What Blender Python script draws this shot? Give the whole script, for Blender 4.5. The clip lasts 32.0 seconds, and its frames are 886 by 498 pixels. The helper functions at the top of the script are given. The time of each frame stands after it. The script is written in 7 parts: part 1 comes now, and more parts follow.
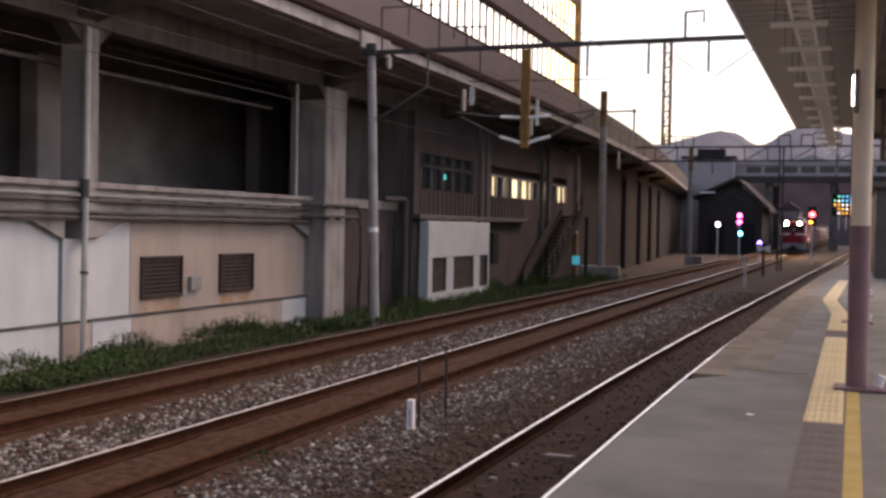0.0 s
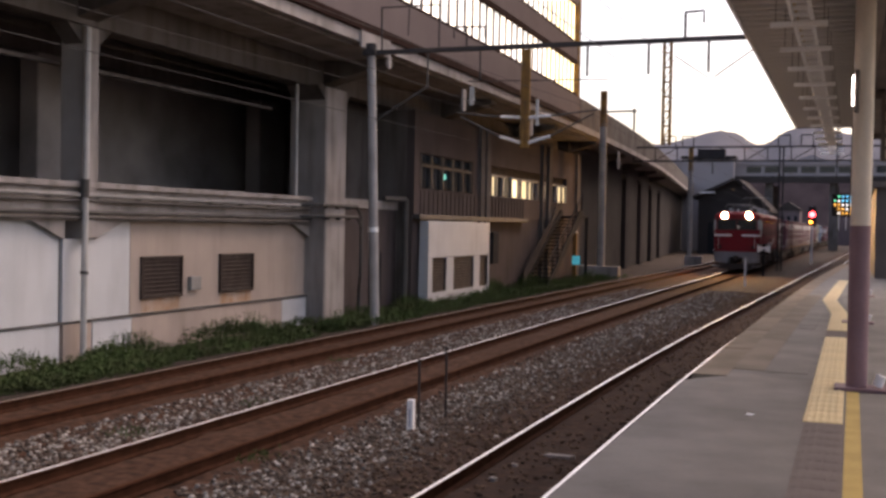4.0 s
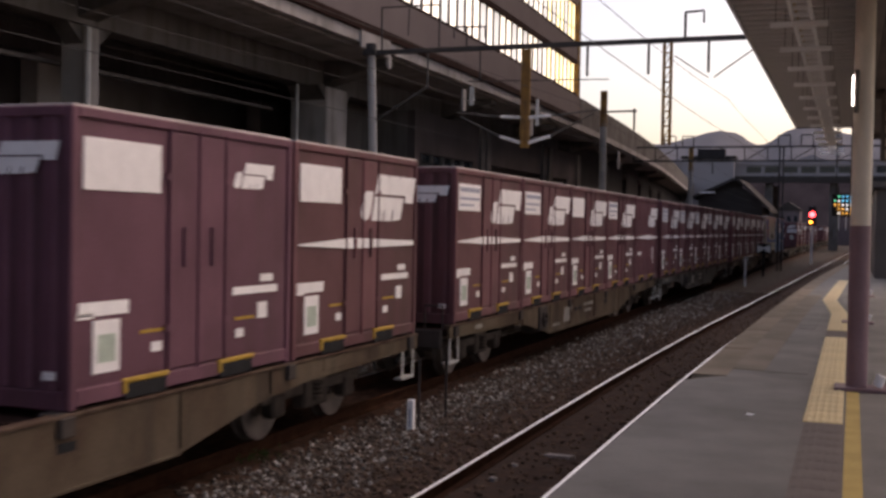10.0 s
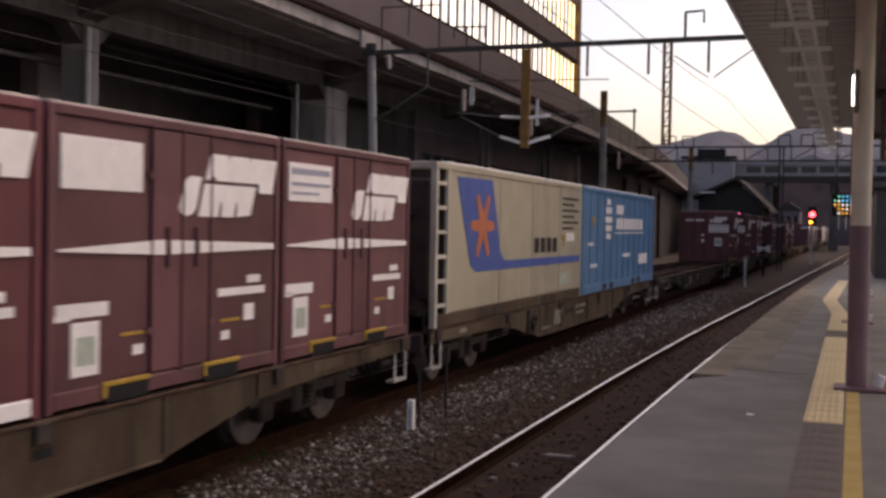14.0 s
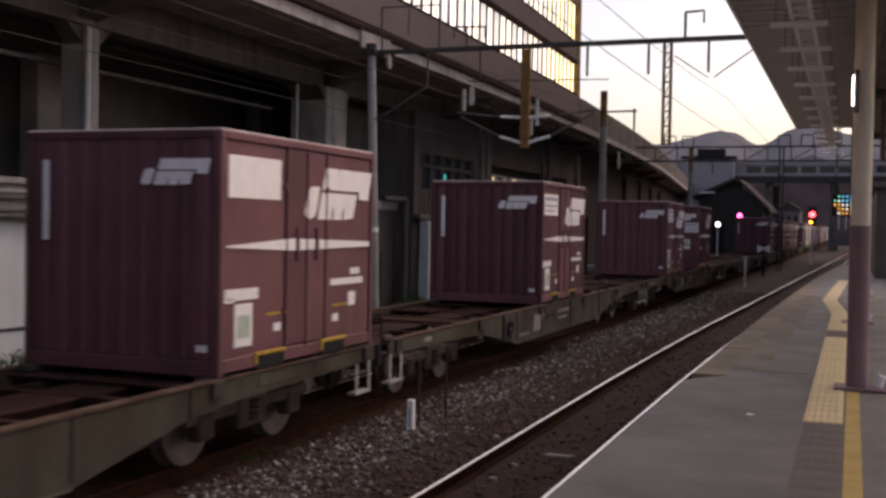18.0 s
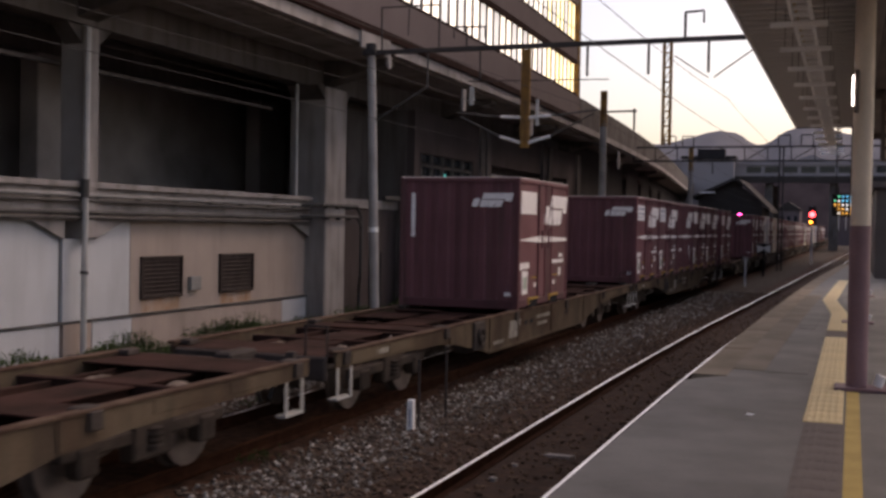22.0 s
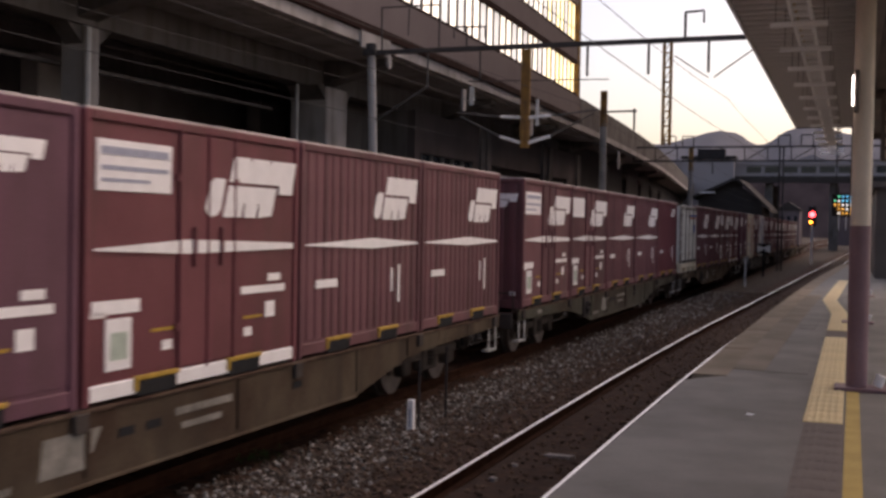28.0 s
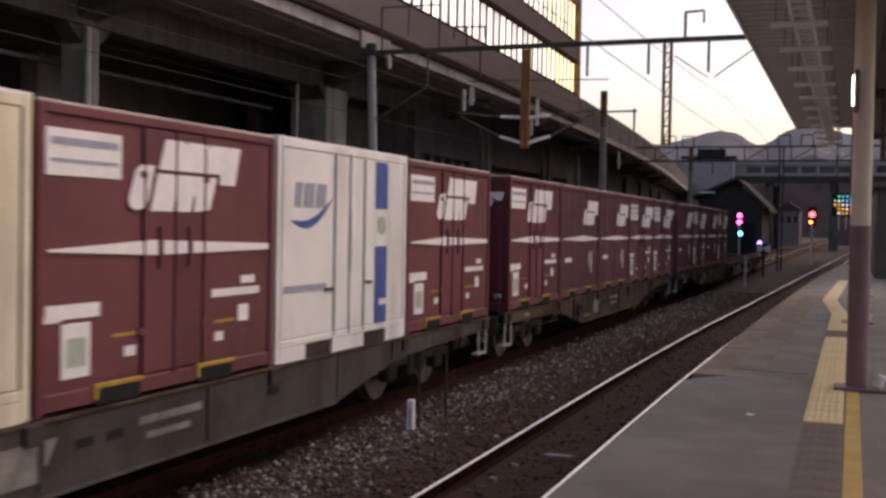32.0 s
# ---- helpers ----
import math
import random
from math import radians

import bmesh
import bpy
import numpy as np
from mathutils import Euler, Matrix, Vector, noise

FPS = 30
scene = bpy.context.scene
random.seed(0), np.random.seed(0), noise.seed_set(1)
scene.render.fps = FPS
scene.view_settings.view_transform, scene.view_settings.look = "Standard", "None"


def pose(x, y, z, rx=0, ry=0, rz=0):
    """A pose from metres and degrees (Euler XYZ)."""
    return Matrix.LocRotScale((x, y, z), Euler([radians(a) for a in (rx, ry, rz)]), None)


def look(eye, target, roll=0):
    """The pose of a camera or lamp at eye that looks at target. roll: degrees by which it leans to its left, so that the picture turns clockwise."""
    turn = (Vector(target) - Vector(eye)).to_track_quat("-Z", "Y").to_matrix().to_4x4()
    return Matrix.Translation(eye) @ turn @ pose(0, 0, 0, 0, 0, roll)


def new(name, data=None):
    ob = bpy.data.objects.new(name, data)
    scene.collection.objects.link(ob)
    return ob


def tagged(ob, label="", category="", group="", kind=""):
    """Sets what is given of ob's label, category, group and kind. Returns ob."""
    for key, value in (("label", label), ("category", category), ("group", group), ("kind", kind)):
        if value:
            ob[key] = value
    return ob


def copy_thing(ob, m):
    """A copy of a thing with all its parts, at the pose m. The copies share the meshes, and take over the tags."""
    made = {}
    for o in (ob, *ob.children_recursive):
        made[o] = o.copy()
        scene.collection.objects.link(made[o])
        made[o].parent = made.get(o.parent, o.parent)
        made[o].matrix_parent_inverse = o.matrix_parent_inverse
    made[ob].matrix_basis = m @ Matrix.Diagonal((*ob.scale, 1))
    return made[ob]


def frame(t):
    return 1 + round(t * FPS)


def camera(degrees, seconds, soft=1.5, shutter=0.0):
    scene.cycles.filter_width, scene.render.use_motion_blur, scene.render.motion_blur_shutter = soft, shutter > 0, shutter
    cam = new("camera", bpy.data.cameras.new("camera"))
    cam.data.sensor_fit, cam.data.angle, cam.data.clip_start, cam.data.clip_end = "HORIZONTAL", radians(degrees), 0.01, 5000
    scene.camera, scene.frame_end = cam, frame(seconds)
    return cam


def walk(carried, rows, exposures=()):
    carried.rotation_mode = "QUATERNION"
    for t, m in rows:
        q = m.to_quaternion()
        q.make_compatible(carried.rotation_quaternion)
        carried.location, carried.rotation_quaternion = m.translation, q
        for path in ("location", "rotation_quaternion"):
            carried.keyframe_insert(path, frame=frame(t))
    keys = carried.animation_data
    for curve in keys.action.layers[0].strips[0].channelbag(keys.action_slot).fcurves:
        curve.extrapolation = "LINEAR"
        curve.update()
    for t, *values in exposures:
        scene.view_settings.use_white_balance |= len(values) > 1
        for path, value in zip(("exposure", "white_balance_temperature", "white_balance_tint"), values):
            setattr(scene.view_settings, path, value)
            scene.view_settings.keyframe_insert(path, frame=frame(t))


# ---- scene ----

# ---------------------------------------------------------------- camera
EYE = (0.0, 0.0, 2.578)
YAW, PITCH = radians(20.568), radians(1.249)
AIM = (EYE[0] - math.sin(YAW) * math.cos(PITCH), EYE[1] + math.cos(YAW) * math.cos(PITCH), EYE[2] - math.sin(PITCH))
cam = camera(44.19, 32.0, soft=3.0, shutter=0.15)
walk(cam, [(0.0, look(EYE, AIM, 1.03)), (32.0, look(EYE, AIM, 1.03))],
     exposures=[(0.0, 1.28, 7500, 23), (6.0, 1.18, 7500, 23), (8.0, 1.02, 7500, 23), (9.0, 0.68, 7500, 23), (12.0, 0.58, 7500, 23), (32.0, 0.58, 7500, 23)])

# ---------------------------------------------------------------- light
world = bpy.data.worlds.new("dusk_sky")
scene.world = world
world.use_nodes = True
wn = world.node_tree.nodes
sky = wn.new("ShaderNodeTexSky")
sky.sky_type, sky.sun_disc = "NISHITA", False
sky.sun_elevation, sky.sun_rotation = radians(44), radians(35)
sky.air_density, sky.dust_density, sky.ozone_density = 1.0, 3.5, 1.0
wn["Background"].inputs["Strength"].default_value = 0.13
world.node_tree.links.new(sky.outputs["Color"], wn["Background"].inputs["Color"])

sun = new("sun", bpy.data.lights.new("sun", "SUN"))
sun.data.energy, sun.data.angle, sun.data.color = 0.6, radians(120), (1.0, 0.93, 0.90)
sun.matrix_world = look((41.3, 58.9, 69.5), (0, 0, 0))

# ---------------------------------------------------------------- materials


def material(name, color, rough=0.7, metal=0.0, vary=0.25, scale=3.0, bump=0.3, fine=40.0, tint=None, stain=0.0, spread=0.0):
    """A surface with grain at two scales: broad patches towards tint and fine speckle with relief."""
    m = bpy.data.materials.new(name)
    m.use_nodes = True
    nt = m.node_tree
    n, link = nt.nodes, nt.links.new
    b = n["Principled BSDF"]
    tc = n.new("ShaderNodeTexCoord")
    big = n.new("ShaderNodeTexNoise")
    big.inputs["Scale"].default_value, big.inputs["Detail"].default_value = scale, 5
    small = n.new("ShaderNodeTexNoise")
    small.inputs["Scale"].default_value, small.inputs["Detail"].default_value = fine, 3
    link(tc.outputs["Object"], big.inputs["Vector"])
    link(tc.outputs["Object"], small.inputs["Vector"])
    mix = n.new("ShaderNodeMix")
    mix.data_type = "RGBA"
    t = tint or tuple(c * (1 - vary) for c in color)
    ramp = n.new("ShaderNodeMapRange")
    ramp.inputs["From Min"].default_value, ramp.inputs["From Max"].default_value = 0.35, 0.7
    link(big.outputs["Fac"], ramp.inputs["Value"])
    link(ramp.outputs["Result"], mix.inputs["Factor"])
    mix.inputs["A"].default_value = (*color, 1)
    mix.inputs["B"].default_value = (*t, 1)
    hsv = n.new("ShaderNodeHueSaturation")
    amt = n.new("ShaderNodeMapRange")
    amt.inputs["To Min"].default_value, amt.inputs["To Max"].default_value = 1 - vary * 0.7, 1 + vary * 0.7
    link(small.outputs["Fac"], amt.inputs["Value"])
    link(amt.outputs["Result"], hsv.inputs["Value"])
    link(mix.outputs["Result"], hsv.inputs["Color"])
    last = hsv.outputs["Color"]
    if stain:
        # streaks that run down the face
        mp = n.new("ShaderNodeMapping")
        mp.inputs["Scale"].default_value = (2.2, 2.2, 0.3)
        link(tc.outputs["Object"], mp.inputs["Vector"])
        st = n.new("ShaderNodeTexNoise")
        st.inputs["Scale"].default_value, st.inputs["Detail"].default_value = 1.0, 6
        link(mp.outputs["Vector"], st.inputs["Vector"])
        sr = n.new("ShaderNodeMapRange")
        sr.inputs["From Min"].default_value, sr.inputs["From Max"].default_value = 0.48, 0.72
        sr.inputs["To Max"].default_value = stain
        link(st.outputs["Fac"], sr.inputs["Value"])
        sm = n.new("ShaderNodeMix")
        sm.data_type = "RGBA"
        link(sr.outputs["Result"], sm.inputs["Factor"])
        link(last, sm.inputs["A"])
        sm.inputs["B"].default_value = (0.05, 0.04, 0.032, 1)
        last = sm.outputs["Result"]
    if spread:
        oi = n.new("ShaderNodeObjectInfo")
        h2 = n.new("ShaderNodeHueSaturation")
        mr = n.new("ShaderNodeMapRange")
        mr.inputs["To Min"].default_value, mr.inputs["To Max"].default_value = 1 - spread, 1 + spread
        link(oi.outputs["Random"], mr.inputs["Value"])
        link(mr.outputs["Result"], h2.inputs["Value"])
        link(last, h2.inputs["Color"])
        last = h2.outputs["Color"]
    link(last, b.inputs["Base Color"])
    rr = n.new("ShaderNodeMapRange")
    rr.inputs["To Min"].default_value, rr.inputs["To Max"].default_value = max(0.03, rough - 0.12), min(1, rough + 0.12)
    link(big.outputs["Fac"], rr.inputs["Value"])
    link(rr.outputs["Result"], b.inputs["Roughness"])
    b.inputs["Metallic"].default_value = metal
    b.inputs["Specular IOR Level"].default_value = 0.04 if rough >= 0.8 else 0.18
    if bump:
        bp = n.new("ShaderNodeBump")
        bp.inputs["Strength"].default_value, bp.inputs["Distance"].default_value = bump, 0.01
        link(small.outputs["Fac"], bp.inputs["Height"])
        link(bp.outputs["Normal"], b.inputs["Normal"])
    return m


def glow(name, color, strength):
    m = bpy.data.materials.new(name)
    m.use_nodes = True
    b = m.node_tree.nodes["Principled BSDF"]
    b.inputs["Base Color"].default_value = (*[min(0.8, c) for c in color], 1)
    b.inputs["Emission Color"].default_value = (*color, 1)
    b.inputs["Emission Strength"].default_value = strength
    return m


def glass(name, color=(0.02, 0.025, 0.03), rough=0.08):
    m = bpy.data.materials.new(name)
    m.use_nodes = True
    b = m.node_tree.nodes["Principled BSDF"]
    b.inputs["Base Color"].default_value = (*color, 1)
    b.inputs["Roughness"].default_value = rough
    b.inputs["Specular IOR Level"].default_value = 0.4
    return m


CONCRETE = material("weathered_concrete", (0.345, 0.315, 0.30), 0.9, vary=0.3, scale=0.8, stain=0.45)
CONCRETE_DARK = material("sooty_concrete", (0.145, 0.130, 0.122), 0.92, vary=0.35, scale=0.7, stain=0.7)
CONCRETE_PINK = material("pinkish_render", (0.095, 0.077, 0.074), 0.85, vary=0.2, scale=0.6, stain=0.4)
PANEL_WHITE = material("painted_white_panel", (0.52, 0.535, 0.55), 0.6, vary=0.12, scale=0.9, bump=0.1, stain=0.12)
PANEL_BEIGE = material("beige_render", (0.42, 0.345, 0.30), 0.85, vary=0.14, scale=0.8, stain=0.16)
# undercroft wall colour set pale to lift the dark inside
UNDERCROFT = material("dusty_undercroft_wall", (0.36, 0.33, 0.32), 0.95, vary=0.4, scale=0.6)
BROWN_TRIM = material("brown_trim_metal", (0.026, 0.012, 0.010), 0.9, vary=0.3, scale=2)
FACADE = material("pinkish_facade_panel", (0.15, 0.122, 0.120), 0.9, vary=0.1, scale=0.7, bump=0.1)
PIPE = material("grey_pipe", (0.28, 0.27, 0.26), 0.6, 0.0, vary=0.25, scale=2)
DOWNPIPE = material("pale_downpipe", (0.45, 0.44, 0.42), 0.6, vary=0.2, scale=2)
PIPE_DARK = material("dark_pipe", (0.09, 0.085, 0.08), 0.6, vary=0.25, scale=2)
GRILLE = material("brown_grille", (0.05, 0.037, 0.033), 0.7, vary=0.3, scale=3)
PLATFORM = material("platform_asphalt", (0.190, 0.176, 0.160), 0.75, vary=0.26, scale=1.6, bump=0.35, fine=70)
PLATFORM_PATCH = material("platform_concrete", (0.235, 0.198, 0.158), 0.8, vary=0.25, scale=1.2, bump=0.3, fine=50)
COPING = material("platform_edge_stone", (0.27, 0.222, 0.170), 0.85, vary=0.3, scale=1.6, fine=35)
TACTILE = material("yellow_tactile_tile", (0.70, 0.56, 0.32), 0.7, vary=0.14, scale=4, spread=0.06)
TACTILE_GREY = material("worn_grey_tactile_tile", (0.19, 0.160, 0.145), 0.8, vary=0.15, scale=4, spread=0.06)
YELLOW_LINE = material("yellow_line_paint", (0.52, 0.37, 0.12), 0.7, vary=0.2, scale=3)
CREAM = material("cream_column_paint", (0.76, 0.65, 0.53), 0.55, vary=0.12, scale=3, bump=0.1, stain=0.25)
MAUVE = material("mauve_column_paint", (0.25, 0.155, 0.170), 0.5, vary=0.15, scale=3, bump=0.1)
CANOPY = material("canopy_steel_sheet", (0.70, 0.685, 0.67), 0.6, vary=0.12, scale=0.7, bump=0.1, stain=0.2)
CANOPY_DARK = material("canopy_brown_steel", (0.15, 0.122, 0.110), 0.6, vary=0.2, scale=1)
TRAY_WHITE = material("bright_zinc_tray", (0.95, 0.95, 0.95), 0.45, 0.0, vary=0.08, scale=4, bump=0.05)
GALV = material("galvanised_steel", (0.78, 0.79, 0.80), 0.5, 0.0, vary=0.15, scale=4, bump=0.1)
RAIL_TOP = material("polished_rail_head", (0.88, 0.86, 0.85), 0.52, 1.0, vary=0.1, scale=1.5, bump=0.0)
RAIL_RUST = material("rusted_rail_head", (0.065, 0.027, 0.015), 0.9, 0.0, vary=0.3, scale=2, bump=0.0)
RAIL_DULL = material("dull_rail_head", (0.40, 0.34, 0.30), 0.42, 0.85, vary=0.25, scale=1.5, bump=0.0)
RUST = material("rusty_rail_web", (0.045, 0.019, 0.011), 0.9, vary=0.4, scale=5)
MAST = material("concrete_mast", (0.36, 0.34, 0.325), 0.85, vary=0.25, scale=2, stain=0.3)
STEEL_DARK = material("dark_gantry_steel", (0.06, 0.056, 0.056), 0.85, vary=0.2, scale=3)
STEEL_OCHRE = material("ochre_rusted_steel", (0.25, 0.135, 0.04), 0.75, vary=0.35, scale=3, tint=(0.12, 0.07, 0.035))
PORCELAIN = material("porcelain_insulator", (0.60, 0.61, 0.62), 0.35, vary=0.1, scale=6, bump=0.0)
WHITE = material("white_marker_paint", (0.9, 0.89, 0.87), 0.6, vary=0.1, scale=6, bump=0.1)
BLACK = material("black_enamel", (0.028, 0.028, 0.030), 0.85, vary=0.2, scale=4)
WIRE = material("overhead_wire_copper", (0.06, 0.056, 0.054), 0.95, vary=0.1, scale=4, bump=0.0)
RUST_RUN = material("rust_run_off", (0.36, 0.22, 0.14), 0.9, vary=0.25, scale=3, tint=(0.43, 0.34, 0.28), stain=0.25)
DARK_GLASS = glass("dark_window_glass")
CAB_GLASS = glass("black_cab_glass", (0.012, 0.014, 0.016), 0.25)
# grey base colour painted in for a reflection on one upper window
REFLECTION_GREY = glass("dusty_grey_glass", (0.09, 0.09, 0.085), 0.2)
# pale base colour stands in for sky mirrored in the cab corners
CORNER_GLASS = glass("pale_reflecting_glass", (0.46, 0.49, 0.49), 0.12)
# station building panes: the glow stands in for bright sky in the glass
SKY_PANE = glow("lit_window_pane", (1.0, 0.93, 0.80), 1.0)
SKY_PANE_GREYISH = glow("greyish_window_pane", (0.86, 0.88, 0.86), 0.62)
SKY_PANE_YELLOW = glow("yellowish_window_pane", (1.0, 0.88, 0.52), 1.2)
LIT_OFFICE = glow("lit_office_pane", (1.0, 0.86, 0.55), 0.75)
LIT_DIM = glow("dim_lit_window_pane", (1.0, 0.85, 0.50), 0.45)
TUBE = glow("fluorescent_tube", (1.0, 0.97, 0.95), 3.5)
LED_RED = glow("red_signal_lens", (1.0, 0.05, 0.06), 9.0)
LED_AMBER = glow("amber_signal_lens", (1.0, 0.35, 0.04), 8.0)
LED_PINK = glow("pink_red_lamp", (1.0, 0.06, 0.35), 9.0)
LED_CYAN = glow("blue_green_lamp", (0.03, 0.45, 1.0), 7.0)
LED_BLUE = glow("blue_violet_lamp", (0.20, 0.12, 1.0), 8.0)
LED_WHITE = glow("white_lamp_lens", (1.0, 0.85, 0.9), 4.0)
LED_PALE = glow("pale_matrix_dot", (0.9, 0.95, 1.0), 0.9)
LED_GREEN = glow("green_matrix_dot", (0.1, 0.9, 0.5), 0.7)
LED_TEAL = glow("cyan_matrix_dot", (0.10, 0.55, 0.95), 0.8)
LED_ORANGE = glow("orange_matrix_dot", (1.0, 0.50, 0.1), 0.8)
HEADLIGHT = glow("headlight_lens", (1.0, 0.60, 0.24), 1500.0)
LEAF = material("weed_leaf", (0.058, 0.098, 0.034), 0.8, vary=0.6, scale=1.3, tint=(0.060, 0.066, 0.034), bump=0.0)
EARTH = material("trackside_earth", (0.075, 0.058, 0.047), 0.95, vary=0.35, scale=0.6, fine=18)
# the haze over the hills is put into this grey
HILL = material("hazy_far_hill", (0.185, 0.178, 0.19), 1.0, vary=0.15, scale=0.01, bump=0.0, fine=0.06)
FAR_GREY = material("far_grey_building", (0.31, 0.28, 0.285), 0.85, vary=0.12, scale=0.3, bump=0.0)
BACKDROP = material("dusky_woods", (0.085, 0.062, 0.062), 1.0, vary=0.4, scale=0.08, bump=0.0)
FAR_DUSK = material("dusky_far_wall", (0.17, 0.135, 0.14), 0.9, vary=0.2, scale=0.3, bump=0.0)
# dark colour of far roofs, also painted on far columns as shade
FAR_DARK = material("far_dark_roof", (0.055, 0.048, 0.045), 0.95, vary=0.2, scale=0.5, bump=0.0)

# train paints
MAROON = material("maroon_container_paint", (0.155, 0.066, 0.076), 0.55, vary=0.22, scale=1.4, bump=0.12, stain=0.5, spread=0.25)
MAROON_RED = material("fresh_maroon_paint", (0.165, 0.052, 0.062), 0.5, vary=0.18, scale=1.4, bump=0.12, stain=0.42, spread=0.14)
PURPLE = material("faded_purple_container_paint", (0.155, 0.068, 0.095), 0.6, vary=0.25, scale=1.4, bump=0.12, stain=0.3, spread=0.1)
ROOF_DUST = material("dusty_roof_sheet", (0.60, 0.53, 0.50), 0.8, vary=0.45, scale=2.2, bump=0.1)
SIGN = material("white_container_marking", (0.86, 0.84, 0.84), 0.6, vary=0.10, scale=5, bump=0.05, spread=0.05)
PRINT = material("grey_blue_print", (0.36, 0.38, 0.47), 0.6, vary=0.2, scale=9, bump=0.0)
PRINT_PALE = material("grimy_white_stencil", (0.30, 0.28, 0.25), 0.8, vary=0.4, scale=7, bump=0.0, stain=0.5)
PLATE_GREEN = material("pale_green_plate", (0.46, 0.54, 0.46), 0.6, vary=0.25, scale=9, bump=0.0)
MUSTARD = material("mustard_fork_pocket", (0.45, 0.28, 0.05), 0.65, vary=0.3, scale=6)
IRON = material("grimy_iron", (0.070, 0.059, 0.055), 0.8, vary=0.35, scale=3)
WAGON_GREY = material("dusty_brown_wagon_sill", (0.118, 0.092, 0.066), 0.85, vary=0.35, scale=1.1, tint=(0.060, 0.038, 0.028), stain=0.75, spread=0.14)
WAGON_BLUEGREY = material("dusty_grey_wagon_sill", (0.108, 0.104, 0.097), 0.85, vary=0.3, scale=1.1, tint=(0.062, 0.050, 0.042), stain=0.65, spread=0.12)
WAGON_OLIVE = material("dusty_olive_wagon_sill", (0.088, 0.085, 0.067), 0.85, vary=0.35, scale=1.1, tint=(0.050, 0.036, 0.027), stain=0.7, spread=0.12)
RUST_TOP = material("worn_rusty_flange", (0.105, 0.072, 0.055), 0.85, vary=0.4, scale=2.5, tint=(0.05, 0.03, 0.024))
WAGON_DECK = material("rusty_wagon_frame", (0.050, 0.026, 0.022), 0.9, vary=0.5, scale=1.6, tint=(0.022, 0.014, 0.012))
BOGIE = material("dusty_bogie_iron", (0.085, 0.067, 0.057), 0.85, vary=0.35, scale=4)
WHEEL = material("worn_wheel_steel", (0.17, 0.135, 0.115), 0.7, 0.1, vary=0.25, scale=4)
CREAMY = material("cream_container_paint", (0.78, 0.70, 0.54), 0.55, vary=0.14, scale=1.6, bump=0.1, stain=0.35)
WHITE_BOX = material("white_container_paint", (0.84, 0.84, 0.82), 0.5, vary=0.1, scale=1.6, bump=0.1, stain=0.3)
SILVER = material("silver_champagne_sheet", (0.47, 0.44, 0.345), 0.42, 0.35, vary=0.12, scale=1.2, bump=0.1, stain=0.2)
FRAME_PALE = material("pale_champagne_frame", (0.55, 0.52, 0.44), 0.6, vary=0.15, scale=2, stain=0.3)
SKYBLUE = material("sky_blue_container_paint", (0.09, 0.21, 0.38), 0.5, vary=0.14, scale=1.4, bump=0.1, stain=0.2)
NAVY = material("royal_blue_marking", (0.06, 0.11, 0.36), 0.5, vary=0.12, scale=4, bump=0.0)
ORANGE = material("orange_marking", (0.52, 0.17, 0.08), 0.55, vary=0.12, scale=4, bump=0.0)
GREY_BOX = material("pale_grey_container_paint", (0.68, 0.69, 0.655), 0.55, vary=0.12, scale=1.6, bump=0.1, stain=0.5)
GREY_RUST = material("rust_spotted_frame", (0.52, 0.50, 0.46), 0.7, vary=0.3, scale=7, tint=(0.13, 0.085, 0.06), bump=0.2, stain=0.5)
LOCO_RED = material("locomotive_red_paint", (0.205, 0.014, 0.021), 0.55, vary=0.14, scale=0.9, bump=0.06, stain=0.16)
LOUVRE_RED = material("grimy_red_louvre", (0.115, 0.022, 0.027), 0.7, vary=0.3, scale=3, stain=0.3)
LOCO_ROOF = material("locomotive_roof_grime", (0.065, 0.040, 0.040), 0.6, vary=0.3, scale=1.5)
LOCO_GREY = material("locomotive_grey_skirt", (0.23, 0.23, 0.245), 0.6, vary=0.2, scale=2, stain=0.3)
LOCO_CASE = material("dusty_grey_case", (0.10, 0.10, 0.108), 0.8, vary=0.25, scale=2, stain=0.3)
LOCO_DIRT = material("brown_dirt_on_red", (0.115, 0.030, 0.028), 0.85, vary=0.4, scale=1.2, tint=(0.16, 0.016, 0.022), stain=0.2)
CHROME = material("bright_window_frame", (0.66, 0.66, 0.64), 0.35, 0.7, vary=0.05, scale=4, bump=0.0)

# ---------------------------------------------------------------- mesh tools
CURVE = 0.000123


def bend(y):
    """How far the tracks have swung to the right at y."""
    return CURVE * max(0.0, min(y, 60.0) - 8.0) ** 2 + max(0.0, y - 60.0) * 0.006


def bend_main(y):
    """How far the main line has swung to the right at y: it follows the platform."""
    return 0.0008 * max(0.0, min(y, 36.0) - 14.0) ** 2 + max(0.0, y - 36.0) * 0.028


def lean(x, y):
    """The swing of a point of the track bed that would lie at x on straight track."""
    k = min(1.0, max(0.0, (x + 6.0) / 1.4))
    return bend(y) + k * (bend_main(y) - bend(y))


def sway(y):
    """How far the viaduct has swung to the left at y."""
    return -0.0006 * max(0.0, min(y, 110.0) - 30.0) ** 2 - max(0.0, y - 110.0) * 0.096


